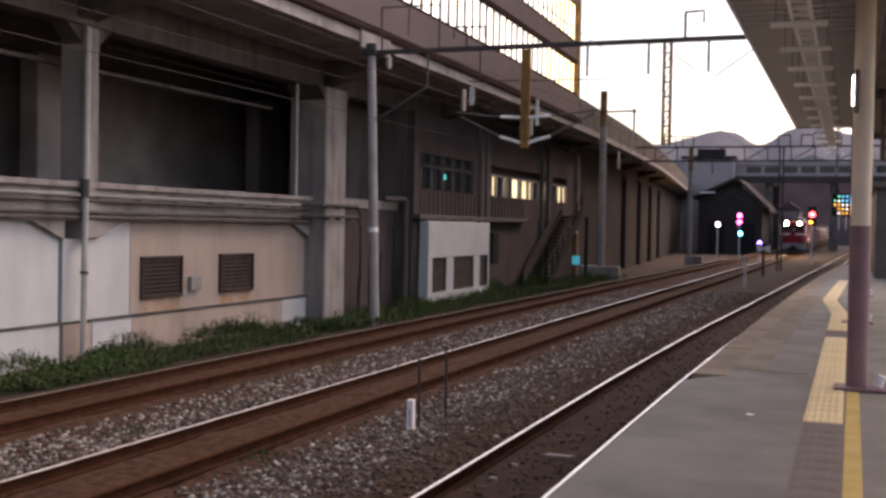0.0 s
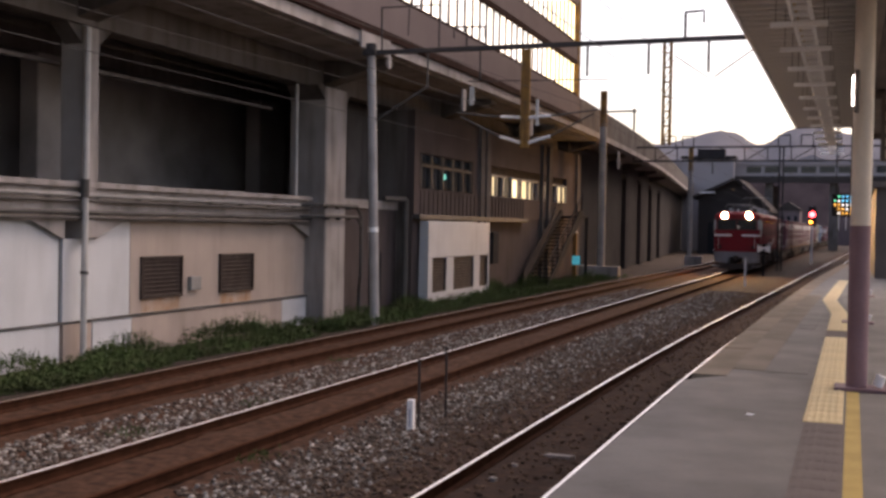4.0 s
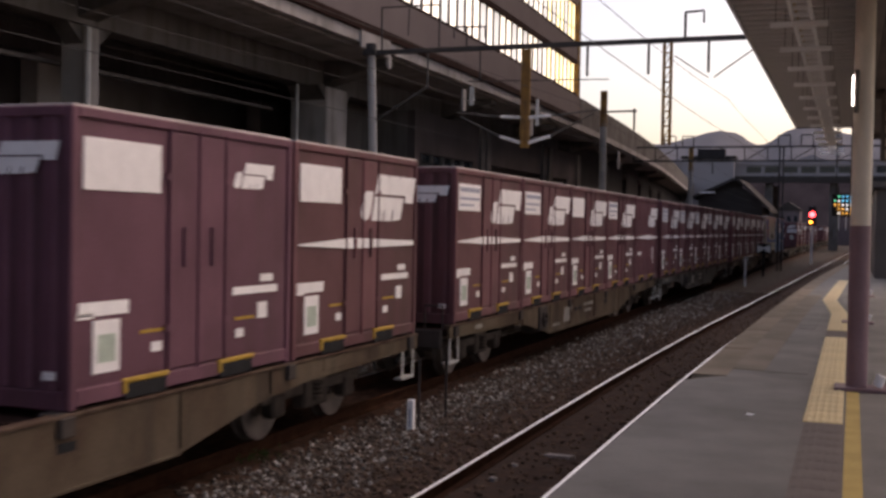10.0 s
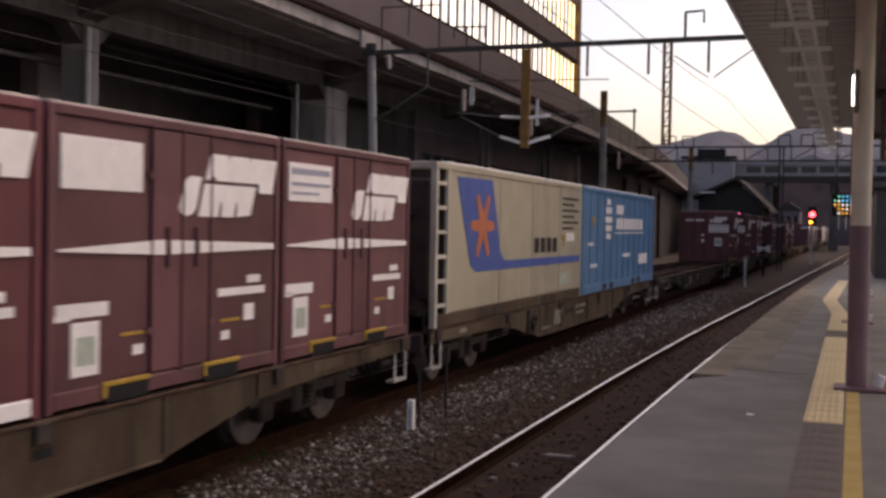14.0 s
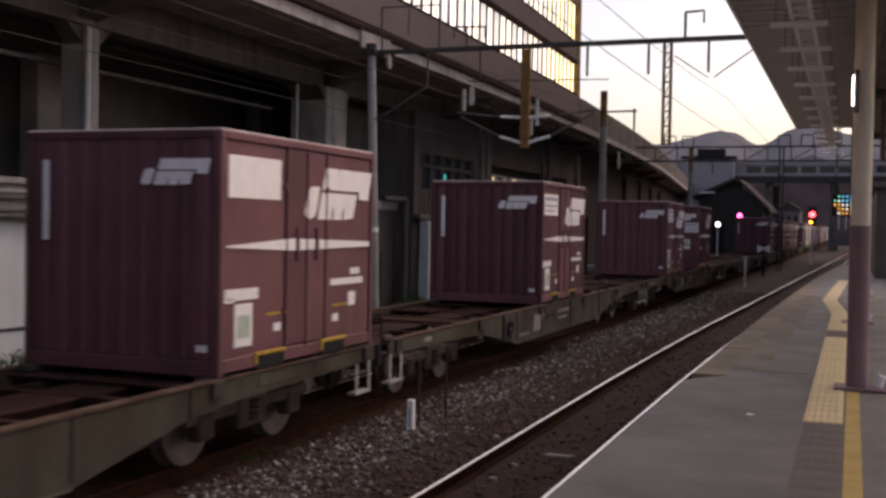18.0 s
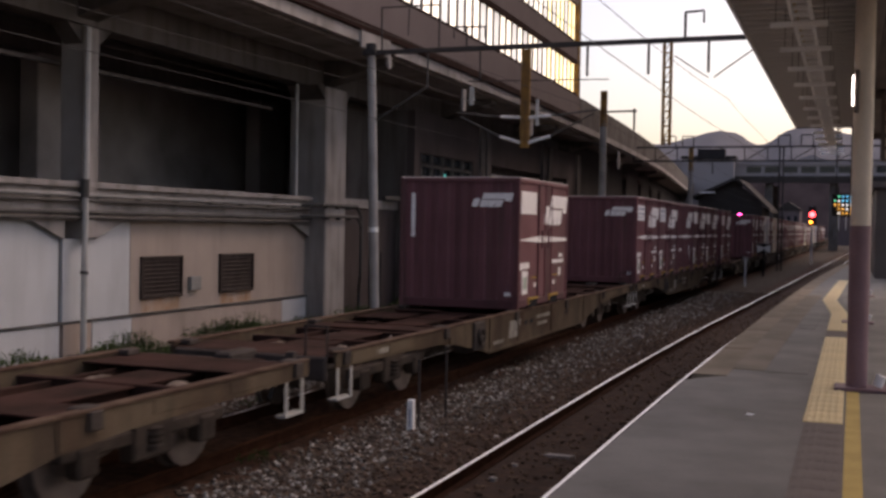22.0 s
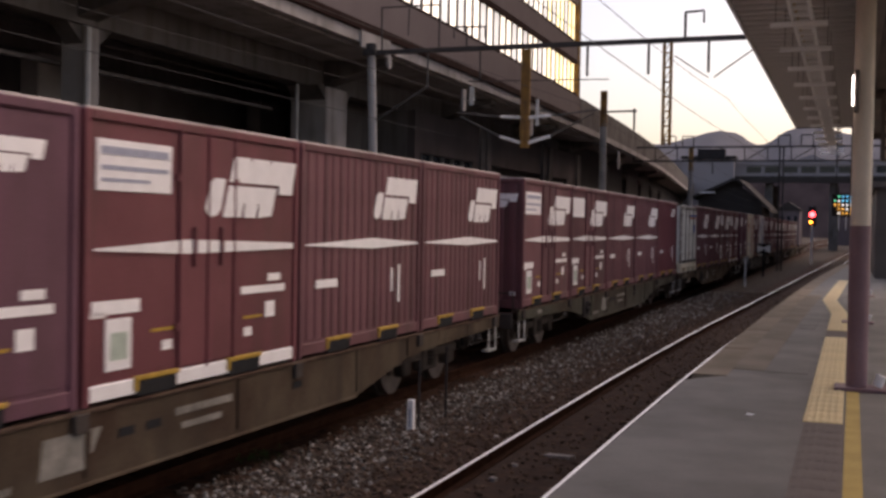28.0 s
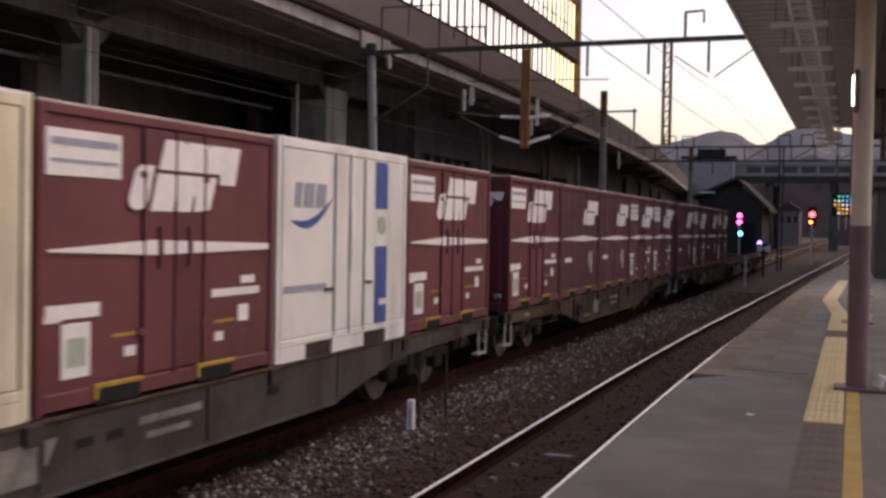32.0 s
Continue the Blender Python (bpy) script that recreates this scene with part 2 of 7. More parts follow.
class Build:
    """Gathers faces for one mesh."""

    def __init__(self):
        self.v, self.f, self.cuts = [], [], []

    def add(self, verts, faces):
        o = len(self.v)
        self.cuts.append((o, len(self.f)))
        self.v += [tuple(p) for p in verts]
        self.f += [tuple(i + o for i in fc) for fc in faces]
        return self

    def box(self, x0, x1, y0, y1, z0, z1, c=0.0):
        """A box; c: width of its chamfered edges."""
        if c <= 0:
            v = [(x, y, z) for z in (z0, z1) for y in (y0, y1) for x in (x0, x1)]
            return self.add(v, [(0, 2, 3, 1), (4, 5, 7, 6), (0, 1, 5, 4), (2, 6, 7, 3), (0, 4, 6, 2), (1, 3, 7, 5)])
        lo, hi, v, at = (x0, y0, z0), (x1, y1, z1), [], {}
        for ax in range(3):
            for s in range(8):
                p = []
                for k in range(3):
                    up = s >> k & 1
                    e = hi[k] if up else lo[k]
                    p.append(e if k == ax else (e - c if up else e + c))
                at[ax, s] = len(v)
                v.append(p)
        f = []
        for ax in range(3):
            a, b = [(1, 2), (2, 0), (0, 1)][ax]
            for up in (0, 1):
                q = [up << ax | i << a | j << b for i, j in ((0, 0), (1, 0), (1, 1), (0, 1))]
                f.append([at[ax, s] for s in (q if up else q[::-1])])
            for i in (0, 1):
                for j in (0, 1):
                    s0 = i << a | j << b
                    s1 = s0 | 1 << ax
                    quad = [at[a, s0], at[a, s1], at[b, s1], at[b, s0]]
                    f.append(quad if i != j else quad[::-1])
        for s in range(8):
            tri = [at[0, s], at[1, s], at[2, s]]
            f.append(tri if bin(s).count("1") % 2 else tri[::-1])
        return self.add(v, f)

    def tube(self, p, q, r, n=8, r2=None):
        p, q = Vector(p), Vector(q)
        d = (q - p).normalized()
        a = d.orthogonal().normalized()
        b = d.cross(a)
        r2 = r if r2 is None else r2
        v = [p + (a * math.cos(t) + b * math.sin(t)) * r for t in (2 * math.pi * i / n for i in range(n))]
        v += [q + (a * math.cos(t) + b * math.sin(t)) * r2 for t in (2 * math.pi * i / n for i in range(n))]
        f = [(i, (i + 1) % n, n + (i + 1) % n, n + i) for i in range(n)]
        return self.add(v, f + [tuple(range(n))[::-1], tuple(range(n, 2 * n))])

    def prism(self, outline, axis, a, b):
        """An outline in the two other axes (in their order) pushed from a to b along axis."""
        n = len(outline)

        def at(p, d):
            q = list(p)
            q.insert("xyz".index(axis), d)
            return q
        v = [at(p, a) for p in outline] + [at(p, b) for p in outline]
        f = [(i, (i + 1) % n, n + (i + 1) % n, n + i) for i in range(n)]
        return self.add(v, f + [tuple(range(n))[::-1], tuple(range(n, 2 * n))])

    def cable(self, pts, r, n=5):
        """One thin tube through many points."""
        v, f = [], []
        for p in pts:
            v += [(p[0] + r * math.cos(2 * math.pi * i / n), p[1], p[2] + r * math.sin(2 * math.pi * i / n)) for i in range(n)]
        for j in range(len(pts) - 1):
            f += [(j * n + i, j * n + (i + 1) % n, (j + 1) * n + (i + 1) % n, (j + 1) * n + i) for i in range(n)]
        return self.add(v, f)

    def lathe(self, profile, n=16, at=(0, 0, 0), axis="x"):
        """A turned shape: (radius, along) pairs."""
        v, f, m = [], [], len(profile)
        for i in range(n):
            t = 2 * math.pi * i / n
            for r, h in profile:
                p = {"x": (h, r * math.cos(t), r * math.sin(t)), "y": (r * math.cos(t), h, r * math.sin(t)),
                     "z": (r * math.cos(t), r * math.sin(t), h)}[axis]
                v.append([p[k] + at[k] for k in range(3)])
        for i in range(n):
            for j in range(m - 1):
                f.append((i * m + j, (i + 1) % n * m + j, (i + 1) % n * m + j + 1, i * m + j + 1))
        return self.add(v, f)

    def grid(self, xs, ys, height):
        nx = len(xs)
        v = [(x, y, height(x, y)) for y in ys for x in xs]
        f = [(j * nx + i, j * nx + i + 1, (j + 1) * nx + i + 1, (j + 1) * nx + i)
             for j in range(len(ys) - 1) for i in range(nx - 1)]
        return self.add(v, f)

    def mesh(self, name, mat, smooth=False):
        me = bpy.data.meshes.new(name)
        me.from_pydata(self.v, [], self.f)
        bm = bmesh.new()
        bm.from_mesh(me)
        bmesh.ops.recalc_face_normals(bm, faces=bm.faces)
        bm.to_mesh(me)
        bm.free()
        me.materials.append(mat)
        if smooth:
            me.polygons.foreach_set("use_smooth", [True] * len(me.polygons))
            me.set_sharp_from_angle(angle=radians(35))
        return me


# parts whose every shape is an object of its own
APART = {"tag", "number_bar", "class_bar", "print_bar", "leg", "stringer", "spec_bars", "mark_bar", "letter", "emblem_bar", "skid", "battery_box", "gutter", "sole_bar",
         "side_window", "hinge", "latch", "front_stripe", "end_screen", "sill_text", "pipe_clip", "band", "door_rail", "door_seam", "end_frame", "builder_plate"}


def part(name, build, mat, parent=None, label="", smooth=False):
    """Links what was built as one mesh object under a thing or part."""
    if name in APART and isinstance(build, Build) and len(build.cuts) > 1:
        ends = build.cuts[1:] + [(len(build.v), len(build.f))]
        made = []
        for (v0, f0), (v1, f1) in zip(build.cuts, ends):
            piece = Build().add(build.v[v0:v1], [[i - v0 for i in f] for f in build.f[f0:f1]])
            made.append(part(name, piece, mat, parent, label, smooth))
        return made[0]
    me = build if isinstance(build, bpy.types.Mesh) else build.mesh(name, mat, smooth)
    ob = new(name, me)
    if parent:
        ob.parent = parent
    return tagged(ob, label)


def thing(name, label, category, at=(0, 0, 0), group="", kind=""):
    """An Empty at a thing's base."""
    ob = new(name)
    ob.empty_display_size = 0.3
    ob.matrix_basis = Matrix.Translation(at)
    return tagged(ob, label, category, group, kind)


def B():
    return Build()

# ---------------------------------------------------------------- ground and tracks
TRACKS = {1: -3.261, 2: -7.146, 3: -10.50}
PLAT_Z = 0.95


def rock(x, y, s=1.0):
    return noise.noise((x * 1.3, y * 1.3, 0)) * 0.03 * s + noise.noise((x * 7, y * 7, 3)) * 0.018 * s


def bed(x, y):
    """Top of the ballast: dips a little between the tracks, falls off at the wall."""
    z = -0.20 + 0.05 * math.exp(-((x + 5.2) / 0.6) ** 2)
    for c in TRACKS.values():
        d = abs(x - c)
        z = max(z, -0.155 if d < 1.15 else -0.155 - (d - 1.15) * 0.10) if d < 1.9 else z
    if x < -12.0:
        z -= min(0.35, (-12.0 - x) * 0.16)
    return z


def add_ground():
    xs = [-900, -300, -120, -60, -30, -17, 4, 10, 30, 80, 300, 900]
    ys = [-900, -100, -30, -8, 0, 15, 40, 80, 160, 400, 900, 2400]
    g = part("ground", B().grid(xs, ys, lambda x, y: -0.62), EARTH, None, "brown trackside earth reaching to the hills")
    tagged(g, category="ground", kind="structure")

    # ballast sheet with the rust-brown trackbeds marked by an attribute
    xs = list(np.arange(-13.6, -1.2, 0.11))
    ys = [-420, -200, -100, -50, -20, -8, 0, 2] + list(np.arange(3, 30, 0.11)) + list(np.arange(30, 60, 0.4)) + list(np.arange(60, 261, 4)) + [340, 480, 620]
    b = B().grid(xs, ys, lambda x, y: bed(x, y) + (rock(x, y) if y < 60 else 0))
    b.v = [(x, y, z if -13.55 < x < -1.25 else -0.7) for x, y, z in b.v]
    flat = np.array([p[0] for p in b.v])
    b.v = [(x + lean(x, y), y, z) for x, y, z in b.v]
    me = bpy.data.meshes.new("ballast")
    me.from_pydata(b.v, [], b.f)
    at = me.attributes.new("across", "FLOAT", "POINT")
    at.data.foreach_set("value", flat)
    m = material("ballast_bed", (0.065, 0.052, 0.044), 0.95, vary=0.5, scale=9, bump=1.0, fine=34)
    n, link = m.node_tree.nodes, m.node_tree.links.new
    pb = n["Principled BSDF"]
    grey = pb.inputs["Base Color"].links[0].from_socket
    an = n.new("ShaderNodeAttribute")
    an.attribute_name = "across"
    wob = n.new("ShaderNodeTexNoise")
    wob.inputs["Scale"].default_value, wob.inputs["Detail"].default_value = 2.6, 6
    tc = n.new("ShaderNodeTexCoord")
    link(tc.outputs["Object"], wob.inputs["Vector"])
    total = None
    for c, half in ((TRACKS[1], 1.55), (TRACKS[2], 1.25), (TRACKS[3] + 0.25, 1.55)):
        d = n.new("ShaderNodeMath")
        d.operation = "SUBTRACT"
        link(an.outputs["Fac"], d.inputs[0])
        d.inputs[1].default_value = c
        a = n.new("ShaderNodeMath")
        a.operation = "ABSOLUTE"
        link(d.outputs[0], a.inputs[0])
        s = n.new("ShaderNodeMath")
        s.operation = "MULTIPLY_ADD"
        link(wob.outputs["Fac"], s.inputs[0])
        s.inputs[1].default_value = 0.9
        link(a.outputs[0], s.inputs[2])
        r = n.new("ShaderNodeMapRange")
        r.inputs["From Min"].default_value, r.inputs["From Max"].default_value = half + 0.25, half + 0.55
        r.inputs["To Min"].default_value, r.inputs["To Max"].default_value = 1, 0
        link(s.outputs[0], r.inputs["Value"])
        if c == TRACKS[1]:
            r.inputs["To Min"].default_value = 0.6
        if total is None:
            total = r.outputs["Result"]
        else:
            x = n.new("ShaderNodeMath")
            x.operation = "MAXIMUM"
            link(total, x.inputs[0])
            link(r.outputs["Result"], x.inputs[1])
            total = x.outputs[0]
    rust = n.new("ShaderNodeMix")
    rust.data_type = "RGBA"
    rr = n.new("ShaderNodeTexNoise")
    rr.inputs["Scale"].default_value, rr.inputs["Detail"].default_value = 7, 9
    link(tc.outputs["Object"], rr.inputs["Vector"])
    spread = n.new("ShaderNodeMapRange")
    spread.inputs["From Min"].default_value, spread.inputs["From Max"].default_value = 0.36, 0.66
    link(rr.outputs["Fac"], spread.inputs["Value"])
    link(spread.outputs["Result"], rust.inputs["Factor"])
    rust.inputs["A"].default_value, rust.inputs["B"].default_value = (0.028, 0.015, 0.011, 1), (0.082, 0.042, 0.027, 1)
    mix = n.new("ShaderNodeMix")
    mix.data_type = "RGBA"
    sc = n.new("ShaderNodeMath")
    sc.operation = "MULTIPLY"
    link(total, sc.inputs[0])
    sc.inputs[1].default_value = 0.88
    link(sc.outputs[0], mix.inputs["Factor"])
    link(grey, mix.inputs["A"])
    link(rust.outputs["Result"], mix.inputs["B"])
    link(mix.outputs["Result"], pb.inputs["Base Color"])
    me.materials.append(m)
    me.polygons.foreach_set("use_smooth", [True] * len(me.polygons))
    ob = new("ballast", me)
    tagged(ob, "grey ballast stones with rust-brown track beds", "ballast", kind="structure")


def add_stones():
    """Loose crushed stone on the ballast, joined."""
    rng = np.random.default_rng(4)
    groups = (("ballast_stones", (0.125, 0.099, 0.082), 0), ("pale_ballast_stones", (0.33, 0.31, 0.285), 1), ("brown_ballast_stones", (0.120, 0.082, 0.060), 2))
    ico = [(-.55, 0, .8), (.55, 0, .8), (-.55, 0, -.8), (.55, 0, -.8), (0, .8, .55), (0, .8, -.55), (0, -.8, .55), (0, -.8, -.55), (.8, .55, 0), (-.8, .55, 0), (.8, -.55, 0), (-.8, -.55, 0)]
    tri = [(0, 4, 1), (0, 9, 4), (9, 5, 4), (4, 5, 8), (4, 8, 1), (8, 10, 1), (8, 3, 10), (5, 3, 8), (5, 2, 3), (2, 7, 3), (7, 10, 3), (7, 6, 10), (7, 11, 6), (11, 0, 6), (0, 1, 6), (6, 1, 10), (9, 0, 11), (9, 11, 2), (9, 2, 5), (7, 2, 11)]
    base = np.array(ico)
    for name, col, which in groups:
        verts, faces = [], []
        n = (13500, 6000, 8500)[which]
        for _ in range(n):
            y = 5 + 45 * rng.random() ** 1.7
            if which == 2:
                x = rng.uniform(-5.6, -3.95) if rng.random() < 0.75 else rng.uniform(-3.7, -1.8)
            else:
                x = rng.uniform(-6.35, -5.35) + abs(rng.normal(0, 0.45)) if rng.random() < 0.56 else rng.uniform(-9.45, -8.2)
            r = rng.uniform(0.018, 0.040)
            jit = base * (1 + rng.uniform(-0.3, 0.3, base.shape)) * r * np.array([1.0, rng.uniform(0.7, 1.2), rng.uniform(0.55, 0.9)])
            a = rng.uniform(0, 6.28)
            ca, sa = math.cos(a), math.sin(a)
            px, py = jit[:, 0] * ca - jit[:, 1] * sa, jit[:, 0] * sa + jit[:, 1] * ca
            z = bed(x, y) + rock(x, y) + r * 0.3
            o = len(verts)
            verts += list(zip((px + x + lean(x, y)).tolist(), (py + y).tolist(), (jit[:, 2] + z).tolist()))
            faces += [(i + o, j + o, k + o) for i, j, k in tri]
        me = bpy.data.meshes.new(name)
        me.from_pydata(verts, [], faces)
        m = material(name, col, 0.9, vary=0.35, scale=7, bump=0.3, fine=60)
        nn, link = m.node_tree.nodes, m.node_tree.links.new
        pb = nn["Principled BSDF"]
        src = pb.inputs["Base Color"].links[0].from_socket
        geo = nn.new("ShaderNodeNewGeometry")
        hs = nn.new("ShaderNodeHueSaturation")
        mr = nn.new("ShaderNodeMapRange")
        mr.inputs["To Min"].default_value, mr.inputs["To Max"].default_value = 0.55, 1.4
        link(geo.outputs["Random Per Island"], mr.inputs["Value"])
        link(mr.outputs["Result"], hs.inputs["Value"])
        link(src, hs.inputs["Color"])
        link(hs.outputs["Color"], pb.inputs["Base Color"])
        me.materials.append(m)
        tagged(new(name, me), {0: "grey-brown crushed ballast stones", 1: "pale weathered ballast stones", 2: "brown-stained stones beside the main line"}[which], "ballast", kind="stuff")


def add_track(no, heads, label):
    c = TRACKS[no]
    t = thing("railway_track", label, "railway track", (c, 0, 0), "railway tracks", "structure")
    prof = [(-0.06, -0.15), (0.06, -0.15), (0.06, -0.135), (0.012, -0.115), (0.012, -0.04), (0.032, -0.028), (0.032, -0.004), (0.026, 0), (-0.026, 0), (-0.032, -0.004), (-0.032, -0.028), (-0.012, -0.04), (-0.012, -0.115), (-0.06, -0.135)]
    ys = [-420, -200, -80, -20] + list(range(2, 132, 4)) + [160, 200, 260, 420, 620]
    for s, head in zip((-0.566, 0.566), heads):
        for nm, pr, mt in (("rail", prof, RUST), ("rail_head", [(-0.020, -0.008), (0.022, -0.008), (0.020, 0.003), (-0.018, 0.003)], head)):
            b = B()
            for y in ys:
                b.v += [(s + px + (bend_main(y) if no == 1 else bend(y)), y, pz) for px, pz in pr]
            k = len(pr)
            for j in range(len(ys) - 1):
                b.f += [(j * k + i, j * k + (i + 1) % k, (j + 1) * k + (i + 1) % k, (j + 1) * k + i) for i in range(k)]
            part(nm, b, mt, t, ("polished steel running surface" if head is RAIL_TOP else "dull rusty running surface") if nm == "rail_head" else "rust-brown rail")


def add_weeds():
    """Weeds in a ragged band along the foot of the wall, joined leaves."""
    rng = np.random.default_rng(9)
    verts, faces = [], []

    def leaf(p, d, w, ln, drop):
        a = Vector(d).normalized()
        s = a.cross(Vector((0, 0, 1))).normalized() * w
        p = Vector(p)
        o = len(verts)
        mid = p + a * ln * 0.55
        tip = p + a * ln - Vector((0, 0, drop))
        verts.extend([tuple(p), tuple(mid + s), tuple(tip), tuple(mid - s)])
        faces.append((o, o + 1, o + 2, o + 3))
    for _ in range(2300):
        y = 11 + 52 * rng.random() ** 1.3
        x = rng.uniform(-15.7, -12.0)
        big = noise.noise((y * 0.55, x * 0.5, 5)) + 0.35 * noise.noise((y * 1.9, x * 1.7, 9))
        if big < -0.42 or (x > -12.7 and big < 0.05):
            continue
        h = 0.14 + 0.62 * max(0.0, big + 0.32) ** 1.2
        h = h * (0.55 if x > -13.0 else 1.0)
        z0 = bed(x, y) - 0.02 if x > -13.5 else -0.50
        for _ in range(int(14 + 60 * h)):
            ang, up_ = rng.uniform(0, 6.28), rng.uniform(-0.2, 1.0)
            rad = h * 0.55 * math.sqrt(rng.random())
            z = z0 + h * (0.15 + 0.85 * rng.random() ** 0.7) * (1 - 0.5 * (rad / (h * 0.55)) ** 2)
            big_leaf = rng.uniform(0.5, 1.0)
            leaf((x + rad * math.cos(ang), y + rad * math.sin(ang), z), (math.cos(ang), math.sin(ang), up_), 0.034 * big_leaf, 0.13 * big_leaf, 0.03)
        for _ in range(5):
            ang = rng.uniform(0, 6.28)
            leaf((x + rng.normal(0, 0.1), y + rng.normal(0, 0.1), z0), (math.cos(ang) * 0.3, math.sin(ang) * 0.3, 1.0), 0.010, h * 1.15, 0.0)
    for cx, cy, n in ((-8.6, 11.6, 60), (-9.4, 19.5, 40), (-8.3, 14.2, 25), (-6.3, 11.0, 60)):
        for _ in range(n):
            ang = rng.uniform(0, 6.28)
            leaf((cx + rng.normal(0, 0.12), cy + rng.normal(0, 0.15), -0.16), (math.cos(ang), math.sin(ang), 1.4), 0.008, rng.uniform(0.06, 0.16), 0.02)
    me = bpy.data.meshes.new("weeds")
    me.from_pydata(verts, [], faces)
    me.materials.append(LEAF)
    tagged(new("weeds", me), "green weeds growing along the foot of the wall", "weeds", kind="stuff")


# ---------------------------------------------------------------- platform
def edge_x(y):
    """The platform's edge: straight, then drawing back from the track."""
    return -1.69 + 0.0004 * max(0.0, y - 4.0) ** 2


def add_platform():
    p = thing("platform", "grey asphalt station platform with worn edge stones", "platform", kind="structure")
    ys = sorted([-90, -50] + list(np.arange(-14, 60, 1.0)) + [12.52])
    b = B()
    for y in ys:
        e = edge_x(max(y, 0)) + (0.32 if y > 12.5 else 0.0)
        b.v += [(e, y, PLAT_Z), (9.0, y, PLAT_Z), (9.0, y, -0.7), (e, y, -0.7)]
    for j in range(len(ys) - 1):
        b.f += [(j * 4 + i, j * 4 + (i + 1) % 4, (j + 1) * 4 + (i + 1) % 4, (j + 1) * 4 + i) for i in range(4)]
    n = len(ys) - 1
    b.f += [(0, 1, 2, 3), (n * 4 + 3, n * 4 + 2, n * 4 + 1, n * 4)]
    part("deck", b, PLATFORM, p, "grey asphalt deck")
    # edge stones, each about a metre long
    for i, y in enumerate(np.arange(12.5, 59, 1.0)):
        b = B()
        x0, x1 = edge_x(y), edge_x(y + 1)
        h = PLAT_Z + 0.004 + (0.004 if i % 3 == 0 else 0)
        g = 0.006
        ol = [(x0, y + g), (x0 + 0.375, y + g), (x1 + 0.375, y + 1 - g), (x1, y + 1 - g)]
        b.prism(ol, "z", PLAT_Z - 0.16, h)
        part("edge_stone", b, COPING, p)
    b = B()
    for j, y in enumerate(ys):
        e = edge_x(max(y, 0)) + 0.18
        b.v += [(e, y, PLAT_Z - 0.16), (e + 0.2, y, PLAT_Z - 0.16), (e + 0.2, y, -0.7), (e, y, -0.7)]
    for j in range(len(ys) - 1):
        b.f += [(j * 4 + i, j * 4 + (i + 1) % 4, (j + 1) * 4 + (i + 1) % 4, (j + 1) * 4 + i) for i in range(4)]
    part("retaining_wall", b, CONCRETE_DARK, p, "dark concrete platform wall")
    # repaired slabs beyond the tar joint
    for x0, x1, y0, y1, dz, mt in ((-1.27, -0.90, 13.2, 21.0, 0.004, PLATFORM_PATCH), (-0.87, -0.42, 13.1, 19.2, 0.005, PLATFORM), (-1.27, -0.90, 21.1, 29.5, 0.004, PLATFORM_PATCH), (-0.87, -0.60, 19.26, 30.0, 0.006, PLATFORM)):
        b = B().box(x0, x1, y0, y1, PLAT_Z - 0.05, PLAT_Z + dz)
        b.v = [(x + edge_x(y) - edge_x(16.0), y, z) for x, y, z in b.v]
        part("slab_patch", b, mt, p, "worn repair slab")
    b = B().prism([(-0.32, 9.1), (-0.28, 9.1), (-0.26, 9.16), (-0.33, 9.17)], "z", PLAT_Z - 0.01, PLAT_Z + 0.006)
    ob = new("paper_scrap", b.mesh("paper_scrap", WHITE))
    ob.location = (-0.52, 0.85, 0)
    tagged(ob, "white paper scrap on the asphalt platform", "litter")
    # tactile paving
    rib = B().box(-0.16, 0.16, -0.148, 0.148, 0, 0.008)
    for k in range(5):
        rib.box(-0.137 + k * 0.058, -0.107 + k * 0.058, -0.14, 0.14, 0.007, 0.013, 0.003)
    worn = B().box(-0.16, 0.16, -0.149, 0.149, 0, 0.004)
    for k in range(5):
        worn.box(-0.137 + k * 0.058, -0.107 + k * 0.058, -0.14, 0.14, 0.003, 0.006, 0.001)
    me_y, me_g = rib.mesh("tactile_tile", TACTILE), worn.mesh("tactile_tile", TACTILE_GREY)
    for i in range(26):
        y = 2.3 + 0.3 * i
        part("tactile_tile", me_g, None, p).location = (-0.19, y, PLAT_Z)
    for i in range(98):
        y = 9.95 + 0.3 * i
        x = -0.19 - 0.27 * min(1.0, max(0.0, (y - 23.0) / 4.5)) + 0.020 * max(0.0, y - 28.0)
        part("tactile_tile", me_g if i in (27, 28, 29, 30) else me_y, None, p).location = (x - 0.012, y, PLAT_Z)
    b = B().box(-0.022, 0.098, -30, 24, PLAT_Z - 0.02, PLAT_Z + 0.004)
    part("yellow_line", b, YELLOW_LINE, p, "worn yellow safety line")


